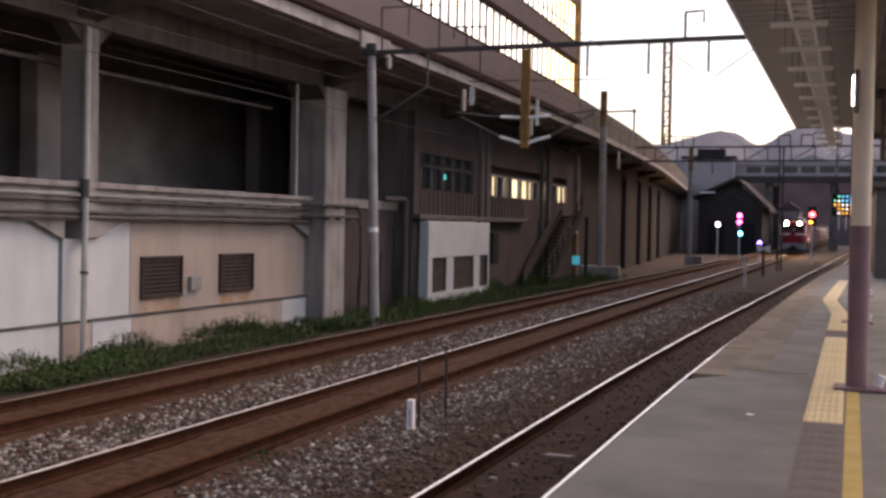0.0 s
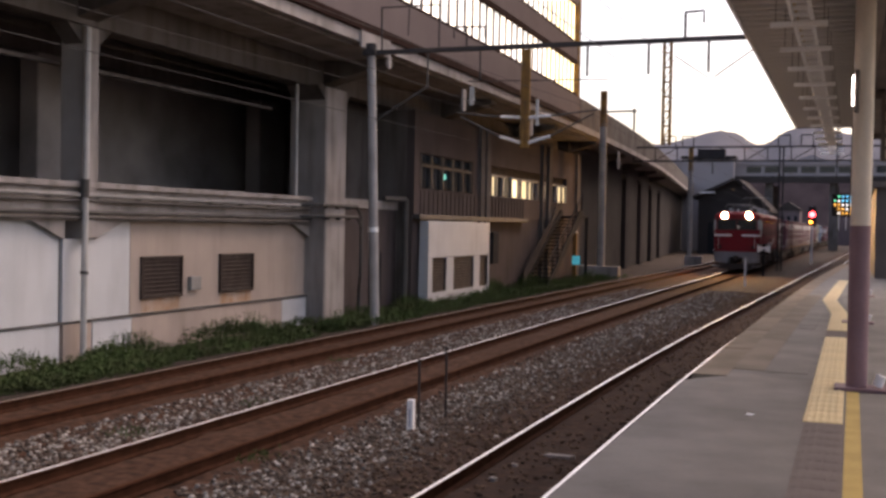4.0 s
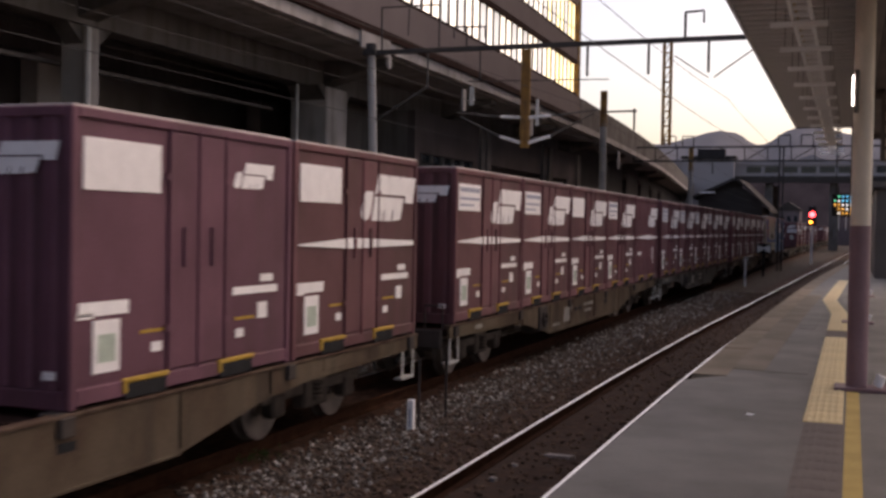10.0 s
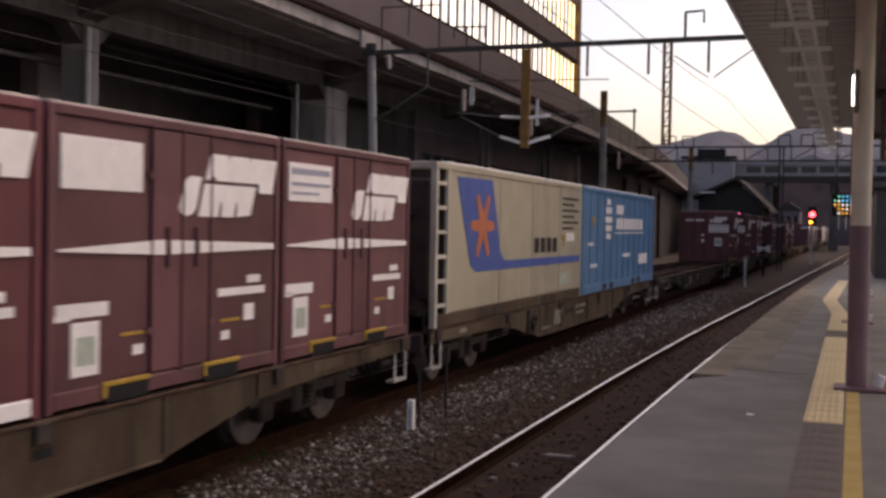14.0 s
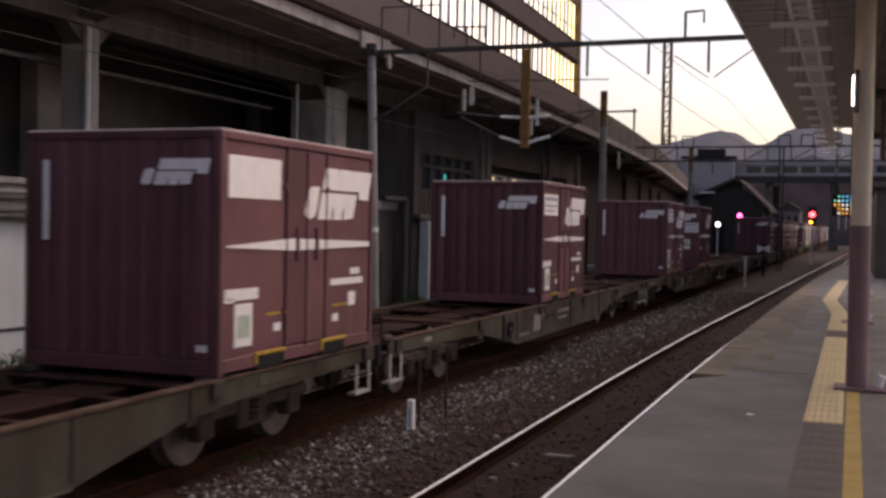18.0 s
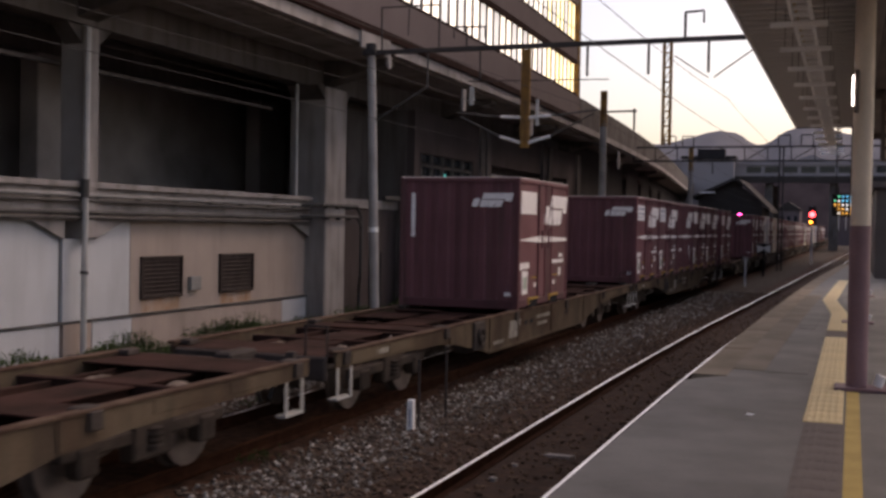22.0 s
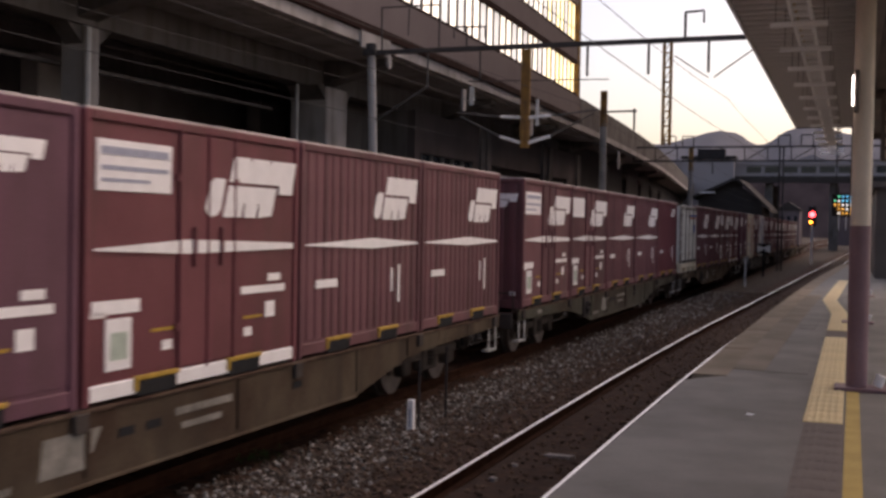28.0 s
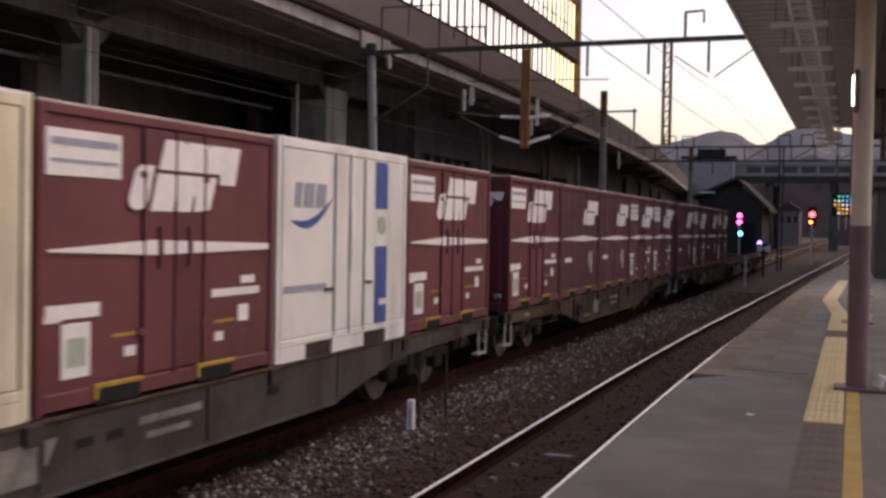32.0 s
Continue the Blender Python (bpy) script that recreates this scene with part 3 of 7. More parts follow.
def add_columns():
    first = thing("canopy_column", "steel canopy column, cream above and mauve below", "column", (0.072, 12.07, PLAT_Z), "canopy columns")
    part("shaft", B().tube((0, 0, 1.70), (0, 0, 5.6), 0.101, 20), CREAM, first, "cream painted steel shaft", True)
    part("lower_shaft", B().tube((0, 0, 0.04), (0, 0, 1.70), 0.105, 20), MAUVE, first, "mauve painted lower shaft", True)
    part("base_plate", B().box(-0.22, 0.32, -0.2, 0.2, 0, 0.035, 0.008), MAUVE, first)
    part("kicker", B().tube((0.2, 0.0, 0.05), (0.24, 0.0, 0.16), 0.05, 8), GALV, first)
    for y in (21.0, 30.0):
        copy_thing(first, pose(0.072 + (0.16 if y > 25 else 0), y, PLAT_Z))
    lamp = thing("platform_lamp", "lit white fluorescent tube fitting beside the column", "lamp", (-0.022, 11.9, 3.84))
    part("housing", B().box(0.0, 0.05, 0, 0.06, -0.04, 0.40, 0.01), CANOPY_DARK, lamp)
    part("tube", B().tube((-0.012, 0.0, 0.03), (-0.012, 0.0, 0.34), 0.009, 10), TUBE, lamp, "glowing white tube")


def add_canopy():
    c = thing("platform_canopy", "brown steel platform canopy with ribbed soffit", "canopy", kind="structure")
    x0, x1, z, ya, yb = -1.5, 3.4, 5.43, 11.0, 31.2
    part("roof_sheet", B().box(x0, x1, ya, yb, z + 0.02, z + 0.09), CANOPY, c)
    rib = B().box(x0 + 0.02, 0.3, -0.045, 0.045, z - 0.035, z + 0.018, 0.012).mesh("soffit_rib", CANOPY)
    for i in range(int((yb - ya) / 0.36)):
        part("soffit_rib", rib, None, c).location = (0, ya + 0.2 + i * 0.36, 0)
    # unseen stretch of roof, added to shade the near tracks
    part("rear_roof", B().box(x0, x1, -45, ya - 0.01, z + 0.02, z + 0.09), CANOPY, c, "unseen canopy roof added over the near platform for shade")
    part("fascia", B().box(x0 - 0.03, x0 + 0.02, ya, yb, z - 0.05, z + 0.16, 0.01), CANOPY, c, "thin steel edge gutter")
    part("end_fascia", B().box(x0, x1, yb, yb + 0.04, z - 0.05, z + 0.16), CANOPY_DARK, c)
    part("beam", B().box(0.0, 0.28, ya, yb, z - 0.42, z - 0.02, 0.015), CANOPY_DARK, c, "dark brown longitudinal beam")
    # brown soffit right of the tray, its shadow put into the colour
    part("lining", B().box(0.30, x1, ya, yb, z - 0.30, z + 0.01), CANOPY_DARK, c, "brown ceiling lining, coloured dark for the shadowed soffit")
    for y in (12.07, 21.0, 30.0):
        part("cross_beam", B().box(0.30, 3.0, y - 0.06, y + 0.06, z - 0.46, z - 0.31, 0.01), CANOPY_DARK, c)
    tray = thing("cable_tray", "galvanised steel cable tray hung under the canopy", "cable tray")
    tz = 5.0

    for x in (-0.695, -0.49):
        part("side_rail", B().box(x - 0.014, x + 0.014, 11.0, 35.9, tz - 0.05, tz + 0.05, 0.004), TRAY_WHITE, tray)
    rung = B().box(-0.68, -0.505, -0.03, 0.03, tz - 0.03, tz + 0.01).mesh("rung", TRAY_WHITE)
    for i in range(62):
        part("rung", rung, None, tray).location = (0, 11.2 + i * 0.4, 0)
    for x, mt in ((-0.655, YELLOW_LINE), (-0.52, GALV)):
        part("cable", B().tube((x, 11.0, tz + 0.03), (x, 35.8, tz + 0.03), 0.014, 6), mt, tray, "cable lying in the tray")
    bar = B().box(-0.94, -0.315, -0.03, 0.03, tz - 0.115, tz - 0.055, 0.006).mesh("hanger_bar", TRAY_WHITE)
    rod = B().tube((0, 0, tz - 0.06), (0, 0, 5.43), 0.006, 6).mesh("hanger_rod", PIPE)
    for i in range(13):
        y = 12.95 + i * 1.79
        part("hanger_bar", bar, None, tray).location = (0, y, 0)
        for x in (-0.88, -0.36):
            part("hanger_rod", rod, None, tray).location = (x, y, 0)


def add_louvre_and_backdrop():
    """Hung louvres and a dark backdrop block added in the middle of the platform."""
    s = thing("hung_louvre", "cream louvre panel hung under the canopy", "louvre")
    part("frame", B().box(0.42, 0.50, 20.9, 21.0, 3.85, 5.12, 0.01), CANOPY_DARK, s)
    slat = B().box(0.48, 3.3, -0.03, 0.03, -0.075, 0.075, 0.012).mesh("slat", CREAM)
    for z in (3.98, 4.20, 4.42, 4.66, 4.95):
        part("slat", slat, None, s).location = (0, 20.95, z)
    part("backing", B().box(0.5, 3.3, 21.04, 21.1, 3.85, 5.12), CANOPY_DARK, s)
    # block added as a dark backdrop behind the louvres
    e = thing("stair_enclosure", "dark backdrop block added on the platform", "stair enclosure", kind="structure")
    part("wall", B().box(0.75, 3.4, 42, 56, PLAT_Z, 4.2), CANOPY_DARK, e, "dark brown backdrop wall")
    part("roof", B().box(0.6, 3.5, 41.7, 56.2, 4.2, 4.4), CANOPY_DARK, e)


def add_led_sign():
    s = thing("matrix_sign", "lit colour dot-matrix departure sign hung from the canopy", "sign", (-0.54, 30.6, 3.0))
    part("case", B().box(0.0, 0.56, 0.02, 0.16, 0.0, 0.60, 0.02), BLACK, s)
    for x in (0.1, 0.46):
        part("hanger", B().tube((x, 0.1, 0.58), (x, 0.1, 2.4), 0.018, 6), STEEL_DARK, s)
    for x in (0.18, 0.36):
        part("leg", B().tube((x, 0.1, -0.35), (x, 0.1, 0.02), 0.012, 6), GALV, s)
    for r in range(5):
        for c in range(5):
            if c == 0 and r in (0, 1, 4):
                continue
            mt = (LED_ORANGE, LED_ORANGE, LED_PALE, LED_TEAL, LED_TEAL)[r] if c > 1 and (r, c) != (1, 3) else (LED_PALE if (r + c) % 3 == 1 else (LED_ORANGE if r < 3 else LED_GREEN))
            part("lamp_dot", B().box(0.05 + c * 0.10, 0.10 + c * 0.10, 0.0, 0.025, 0.055 + r * 0.11, 0.105 + r * 0.11, 0.008), mt, s)


# ---------------------------------------------------------------- viaduct and the building on it
def louvre_window(parent, y0, y1, z0, z1, x, mat=None, n=9):
    w = part("window_grille", B().box(x - 0.12, x - 0.03, y0, y1, z0, z1), GRILLE, parent, "recessed brown ventilation grille")
    part("frame", B().box(x - 0.13, x + 0.025, y0 - 0.05, y0 + 0.02, z0 - 0.05, z1 + 0.05).box(x - 0.13, x + 0.025, y1 - 0.02, y1 + 0.05, z0 - 0.05, z1 + 0.05)
         .box(x - 0.13, x + 0.025, y0, y1, z1 - 0.01, z1 + 0.05).box(x - 0.13, x + 0.03, y0, y1, z0 - 0.05, z0 + 0.02), mat or GRILLE, w)
    h = (z1 - z0) / n
    for i in range(n):
        part("slat", B().add([(x - 0.09, y0, z0 + h * i + h * 0.8), (x - 0.09, y1, z0 + h * i + h * 0.8), (x + 0.0, y1, z0 + h * i + 0.01), (x + 0.0, y0, z0 + h * i + 0.01),
                              (x - 0.09, y0, z0 + h * i + h * 0.95), (x - 0.09, y1, z0 + h * i + h * 0.95), (x + 0.01, y1, z0 + h * i + h * 0.2), (x + 0.01, y0, z0 + h * i + h * 0.2)],
                             [(0, 1, 2, 3), (4, 7, 6, 5), (2, 1, 5, 6), (0, 3, 7, 4), (3, 2, 6, 7), (0, 4, 5, 1)]), mat or GRILLE, w)


def add_viaduct():
    v = thing("viaduct", "streaked reinforced concrete railway viaduct on columns", "viaduct", kind="structure")
    # deck and cantilever
    ys = [-60, -20, 5, 20, 30, 40, 50, 60, 70, 80, 90, 100, 110, 130, 160, 200]

    def run(name, x0, x1, z0, z1, mat, ya=-60, yb=200, label="", parent=v, f=sway):
        b = B()
        yy = [y for y in ys if ya < y < yb]
        yy = [ya] + yy + [yb]
        for y in yy:
            s = f(y)
            b.v += [(x0 + s, y, z0), (x1 + s, y, z0), (x1 + s, y, z1), (x0 + s, y, z1)]
        for j in range(len(yy) - 1):
            b.f += [(j * 4 + i, j * 4 + (i + 1) % 4, (j + 1) * 4 + (i + 1) % 4, (j + 1) * 4 + i) for i in range(4)]
        n = len(yy) - 1
        b.f += [(0, 1, 2, 3), (n * 4 + 3, n * 4 + 2, n * 4 + 1, n * 4)]
        return part(name, b, mat, parent, label)
    run("deck_slab", -23.0, -13.62, 7.72, 8.1, CONCRETE, label="stained concrete deck slab")
    run("slab_edge", -13.6, -13.32, 7.78, 8.10, CONCRETE, label="pale slab edge")
    run("drip_trim", -13.5, -13.22, 8.12, 8.36, BROWN_TRIM, label="brown trim along the deck edge", yb=57)
    run("parapet_band", -13.6, -13.34, 8.36, 9.5, FACADE, label="pinkish parapet panels", yb=57)
    run("parapet", -13.6, -13.34, 8.1, 9.5, CONCRETE_DARK, label="sooty grey concrete parapet", ya=57.2)
    # girders, brackets and haunches take the darker concrete
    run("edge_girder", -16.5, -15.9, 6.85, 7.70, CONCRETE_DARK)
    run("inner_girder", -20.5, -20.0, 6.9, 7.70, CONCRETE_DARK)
    run("back_wall", -21.9, -21.5, -0.6, 7.7, UNDERCROFT, label="wall deep under the viaduct, pale to lift the dark")
    run("conduit", -17.1, -17.0, 6.06, 6.15, CONCRETE_DARK, yb=30, ya=5, label="pale conduit under the deck")
    run("conduit", -17.1, -17.06, 6.78, 6.82, PIPE_DARK, yb=31, ya=5)
    # dark wall added where only shade lies between the far columns
    run("far_infill", -16.1, -15.30, -0.6, 7.7, FAR_DARK, label="dark wall standing in for the shade between the far columns", ya=63.5)
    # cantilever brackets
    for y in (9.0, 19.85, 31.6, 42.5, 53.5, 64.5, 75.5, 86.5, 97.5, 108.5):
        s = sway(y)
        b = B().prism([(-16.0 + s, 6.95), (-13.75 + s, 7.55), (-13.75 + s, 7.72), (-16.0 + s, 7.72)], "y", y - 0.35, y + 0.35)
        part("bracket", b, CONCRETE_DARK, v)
    # columns; those farther off are coloured darker in place of shade
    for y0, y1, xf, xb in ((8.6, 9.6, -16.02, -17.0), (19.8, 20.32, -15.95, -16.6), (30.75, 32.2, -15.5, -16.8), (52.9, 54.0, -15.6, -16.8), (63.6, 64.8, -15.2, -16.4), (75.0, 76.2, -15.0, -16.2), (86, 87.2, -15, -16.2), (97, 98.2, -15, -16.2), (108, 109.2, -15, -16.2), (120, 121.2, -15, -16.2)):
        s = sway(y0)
        col = part("column", (B().box(xb + s, xf + s, y0, y1, -0.6, 6.86, 0.04) if y0 != 19.8 else B().box(xb, xf, y0, y1, 2.13, 6.86, 0.03).box(xb, -16.22, y0, y1, -0.6, 2.13)), CONCRETE if y0 < 50 else (CONCRETE_DARK if y0 < 60 else FAR_DARK), v, "weathered concrete column, coloured for shade where far")
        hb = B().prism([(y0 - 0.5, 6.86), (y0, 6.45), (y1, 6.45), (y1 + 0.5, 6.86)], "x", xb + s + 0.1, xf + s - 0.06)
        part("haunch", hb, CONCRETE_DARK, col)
    # second row of columns in the dark
    for y in (12.0, 23.0, 34.4, 64, 75, 86):
        part("inner_column", B().box(-20.6, -20.0, y, y + 1.9, -0.6, 6.95, 0.03), UNDERCROFT, v)
    # hanging plates under the edge
    for y, z0, z1, w in ((28.4, 7.62, 8.36, 2.1), (30.35, 7.28, 7.62, 0.22), (37.2, 6.72, 7.5, 0.30), (46.5, 6.6, 7.4, 0.35), (69.5, 6.4, 7.5, 0.5)):
        s = sway(y)
        part("hanging_plate", B().box(-13.33 + s, -13.24 + s, y, y + w, z0, z1, 0.01), CONCRETE, v, "pale panel under the deck edge")

    # the enclosing wall between the columns
    w = thing("wall_undercroft", "stained concrete wall with white and beige panels", "wall", kind="structure")
    part("band_beam", B().box(-16.45, -16.06, 9.6, 30.75, 2.52, 3.40, 0.02), CONCRETE, w, "grey concrete band with a ledge")
    part("ledge", B().box(-16.1, -15.94, 9.6, 30.75, 3.26, 3.40, 0.02), CONCRETE, w)
    for y0, y1, mt, lb in ((9.62, 14.6, PANEL_BEIGE, "beige rendered panel"), (14.6, 19.34, PANEL_WHITE, "white painted panel"), (20.36, 21.84, PANEL_WHITE, "white painted panel"), (21.84, 30.75, PANEL_BEIGE, "beige rendered panel with rust stains")):
        part("wall_panel", B().box(-16.4, -16.2, y0 + 0.01, y1 - 0.01, 0.30, 2.52, 0.008), mt, w, lb)
    part("column_casing", B().box(-16.24, -16.15, 19.40, 20.36, 0.30, 2.13, 0.01), PANEL_WHITE, w, "white sheet casing round the column")
    part("casing_base", B().box(-16.24, -16.12, 19.40, 20.36, -0.7, 0.29, 0.01), PANEL_BEIGE, w, "brown casing base")
    for y0, y1, mt in ((9.6, 19.3, PANEL_WHITE), (20.4, 21.84, PANEL_WHITE), (21.84, 29.2, PANEL_BEIGE), (29.2, 30.75, PANEL_WHITE)):
        part("plinth", B().box(-16.4, -16.13, y0, y1, -0.7, 0.27, 0.01), mt, w, "low plinth under the panels")
    part("plinth_cap", B().box(-16.3, -16.09, 9.6, 30.75, 0.255, 0.31, 0.01), PIPE_DARK, w)
    for y0, sgn in ((19.34, -1), (20.36, 1), (30.75, -1), (9.6, 1)):
        part("gusset", B().prism([(y0, 2.53), (y0 + sgn * 1.05, 2.53), (y0, 2.12)], "x", -16.3, -16.05), CONCRETE, w, "concrete gusset beside the column")
    louvre_window(w, 22.28, 23.92, 0.69, 1.63, -16.155)
    louvre_window(w, 25.8, 27.48, 0.67, 1.63, -16.155)
    for y0, y1 in ((22.30, 23.90), (25.82, 27.46)):
        part("rust_stain", B().box(-16.2, -16.195, y0, y1, 0.312, 0.64), RUST_RUN, w, "rusty run-off stain under the grille")
    part("meter_box", B().box(-16.2, -16.08, 24.27, 24.75, 0.77, 1.12, 0.015), PIPE, w, "small grey box on the wall")
    for z, r, mt in ((3.10, 0.05, PIPE), (2.98, 0.035, PIPE_DARK), (2.72, 0.05, PIPE_DARK), (2.60, 0.03, PIPE_DARK)):
        part("wall_pipe", B().tube((-15.93, 9.6, z), (-15.93, 30.6, z), r, 8), mt, w, smooth=True)
    for y in np.arange(10.95, 30.5, 1.55):
        part("pipe_clip", B().box(-16.08, -15.90, y, y + 0.05, 2.66, 2.70).box(-16.08, -15.90, y, y + 0.05, 3.03, 3.06), PIPE_DARK, w)
    part("downpipe", B().tube((-15.84, 19.72, -0.5), (-15.84, 19.78, 6.8), 0.07, 10), DOWNPIPE, w, "pale grey downpipe", True)
    for z0, z1 in ((3.05, 3.45), (1.35, 1.42)):
        part("pipe_collar", B().tube((-15.84, 19.73, z0), (-15.84, 19.74, z1), 0.09, 10), PIPE_DARK, w)
    part("downpipe", B().tube((-15.95, 29.62, 3.4), (-15.95, 29.62, 6.8), 0.055, 10), DOWNPIPE, w, "pale grey downpipe", True)
    # wall right of the second column
    part("wall_panel", B().box(-16.2, -16.0, 32.2, 37.6, -0.6, 3.1, 0.01), CONCRETE_PINK, w, "stained pinkish wall")
    # pipes that step out round the column and drop down the wall behind it
    for k, (z, r) in enumerate(((3.14, 0.055), (2.79, 0.05))):
        x, yd = -15.42 + 0.06 * k, 33.25 - 0.1 * k
        run_pts = [(-15.93, 29.9, z - 0.02), (x, 30.35, z), (x, yd - 0.35, z), (x, yd, z - 0.3), (x, yd, 0.85), (x - 0.3, yd + 0.55, 0.35), (x - 0.3, yd + 0.55, -0.5)]
        b = B()
        for p, q in zip(run_pts, run_pts[1:]):
            b.tube(p, q, r, 8)
        part("wall_pipe", b, PIPE_DARK, w, "dark pipe bent round the column")
        for y in (30.6, 31.4, 32.2):
            part("pipe_clip", B().box(x - 0.1, x + 0.07, y, y + 0.05, z - 0.1, z - 0.04), PIPE_DARK, w)
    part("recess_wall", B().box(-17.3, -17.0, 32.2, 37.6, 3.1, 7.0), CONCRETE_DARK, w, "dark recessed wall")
    part("wall_band", B().box(-16.2, -15.94, 32.2, 37.6, 3.1, 3.42, 0.02), CONCRETE, w)
    part("drain_pipe", B().tube((-15.5, 37.3, 3.5), (-15.5, 37.3, -0.5), 0.12, 10).tube((-15.9, 36.2, 3.5), (-15.5, 37.3, 3.5), 0.1, 8), PIPE_DARK, w, "dark drain pipe")
    # black panel in place of the shade in the doorway
    part("doorway", B().box(-16.02, -15.96, 35.2, 36.2, -0.5, 1.55), BLACK, w, "doorway painted black for the dark inside")
    part("inner_floor", B().box(-21.5, -16.45, 5, 60, -0.6, -0.45), UNDERCROFT, w)


def add_office():
    """The office built in under the viaduct."""
    o = thing("station_office", "pinkish office built under the viaduct with lit windows", "building", kind="structure")
    x = -15.3
    part("wall", B().box(x - 0.3, x, 37.6, 63.2, 2.95, 3.94).box(x - 0.3, x, 37.6, 63.2, 5.3, 6.85).box(x - 0.3, x, 37.6, 38.2, 3.94, 5.3).box(x - 0.3, x, 44.3, 46.8, 3.94, 5.3).box(x - 0.3, x, 60.6, 63.2, 3.94, 5.3), CONCRETE_PINK, o, "pinkish rendered wall")
    part("lower_wall", B().box(x - 0.3, x - 0.06, 37.6, 63.2, -0.6, 2.95), CONCRETE_PINK, o, "stained lower wall")
    part("side_wall", B().box(x - 6, x - 0.3, 37.6, 37.8, -0.6, 6.85), CONCRETE_DARK, o)
    part("corrugated_band", B().box(x - 0.02, x + 0.05, 38.2, 52.0, 2.98, 3.9), CONCRETE_PINK, o, "ribbed band under the windows")
    rib = B().box(x + 0.04, x + 0.09, -0.05, 0.05, 2.98, 3.9, 0.01).mesh("band_rib", CONCRETE_PINK)
    for i in range(28):
        part("band_rib", rib, None, o).location = (0, 38.5 + i * 0.49, 0)
    # dark sheet stands in for the unlit room behind the glass
    part("window_void", B().box(x - 0.28, x - 0.22, 38.2, 60.6, 3.94, 5.3), IRON, o)
    # dark windows in two rows, then lit ones
    for i in range(5):
        y0 = 38.35 + i * 1.18
        win = part("window", B().box(x - 0.16, x - 0.13, y0, y0 + 1.1, 3.98, 4.86), DARK_GLASS, o, "dark office window")
        part("frame", B().box(x - 0.17, x - 0.02, y0, y0 + 0.06, 3.98, 4.86).box(x - 0.17, x - 0.02, y0 + 1.04, y0 + 1.1, 3.98, 4.86).box(x - 0.17, x - 0.02, y0, y0 + 1.1, 4.80, 4.88), PIPE_DARK, win)
        top = part("window", B().box(x - 0.16, x - 0.13, y0, y0 + 1.1, 4.98, 5.25), DARK_GLASS, o, "dark upper window")
        part("frame", B().box(x - 0.17, x - 0.02, y0, y0 + 0.06, 4.9, 5.28).box(x - 0.17, x - 0.02, y0 + 1.04, y0 + 1.1, 4.9, 5.28), PIPE_DARK, top)
    part("window_lamp", B().box(x - 0.12, x - 0.10, 40.9, 41.25, 4.40, 4.62), glow("teal_indicator", (0.02, 0.35, 0.33), 0.7), o, "small teal light behind the window")
    for i, (y0, y1, lit) in enumerate(((46.9, 47.6, 1), (47.7, 48.6, 0), (48.7, 49.2, 1), (50.0, 51.2, 2), (51.6, 52.8, 1), (52.9, 53.6, 1), (53.7, 54.5, 0), (55.4, 56.0, 2), (57.4, 58.3, 0), (58.6, 59.6, 1), (59.7, 60.5, 1))):
        win = part("window", B().box(x - 0.15, x - 0.12, y0, y1, 3.98, 4.85), (DARK_GLASS, LIT_DIM, LIT_OFFICE)[lit], o, ("dark office window", "dimly lit office window", "lit office window")[lit])
        part("frame", B().box(x - 0.16, x + 0.01, y0 - 0.05, y0 + 0.03, 3.94, 4.9).box(x - 0.16, x + 0.01, y1 - 0.03, y1 + 0.05, 3.94, 4.9).box(x - 0.16, x + 0.01, y0, y1, 4.83, 4.92), PIPE, win)
    for y0, y1 in ((45.0, 45.5), (45.8, 46.3), (55.1, 55.3), (56.3, 57.0), (62.6, 63.3)):
        part("pilaster", B().box(x - 0.05, x + 0.14, y0, y1, -0.6, 6.85, 0.02), CONCRETE_DARK, o, "concrete pilaster")
    part("dark_ledge", B().box(x - 0.05, x + 0.25, 37.6, 52, 2.78, 2.97, 0.02), PIPE_DARK, o)
    # the white plant enclosure
    e = thing("plant_enclosure", "white painted plant enclosure with three brown grilles", "enclosure", kind="")
    part("shell", B().box(-15.28, -14.9, 38.15, 45.5, 1.32, 2.72, 0.02).box(-15.28, -14.9, 38.15, 45.5, -0.6, 0.0, 0.01)
         .box(-15.28, -14.9, 38.15, 38.6, 0.0, 1.32).box(-15.28, -14.9, 40.15, 40.95, 0.0, 1.32).box(-15.28, -14.9, 43.45, 44.2, 0.0, 1.32).box(-15.28, -14.9, 45.35, 45.5, 0, 1.32), PANEL_WHITE, e, "white sheet shell")
    for y0, y1 in ((38.62, 40.13), (40.97, 43.43), (44.22, 45.33)):
        louvre_window(e, y0, y1, 0.04, 1.28, -14.96, n=11)
    part("control_box", B().box(-15.2, -14.95, 46.2, 47.0, 0.9, 2.3, 0.02), BLACK, e)
    # stairs up to the office
    s = thing("steel_stairs", "dark steel stairs with handrails against the wall", "stairs")
    b = B()
    for x0 in (-15.0, -13.9):
        b.prism([(51.0, -0.5), (51.5, -0.5), (58.5, 3.1), (58.5, 3.5), (58.0, 3.5)], "x", x0, x0 + 0.06)
    part("stringer", b, BLACK, s)
    tread = B().box(-14.95, -13.9, 0, 0.3, 0, 0.04).mesh("tread", BLACK)
    for i in range(19):
        part("tread", tread, None, s).location = (0, 51.3 + i * 0.37, -0.3 + i * 0.19)
    part("landing", B().box(-15.25, -13.9, 58.3, 60.5, 3.1, 3.2), BLACK, s)
    for i in range(8):
        y = 51.4 + i
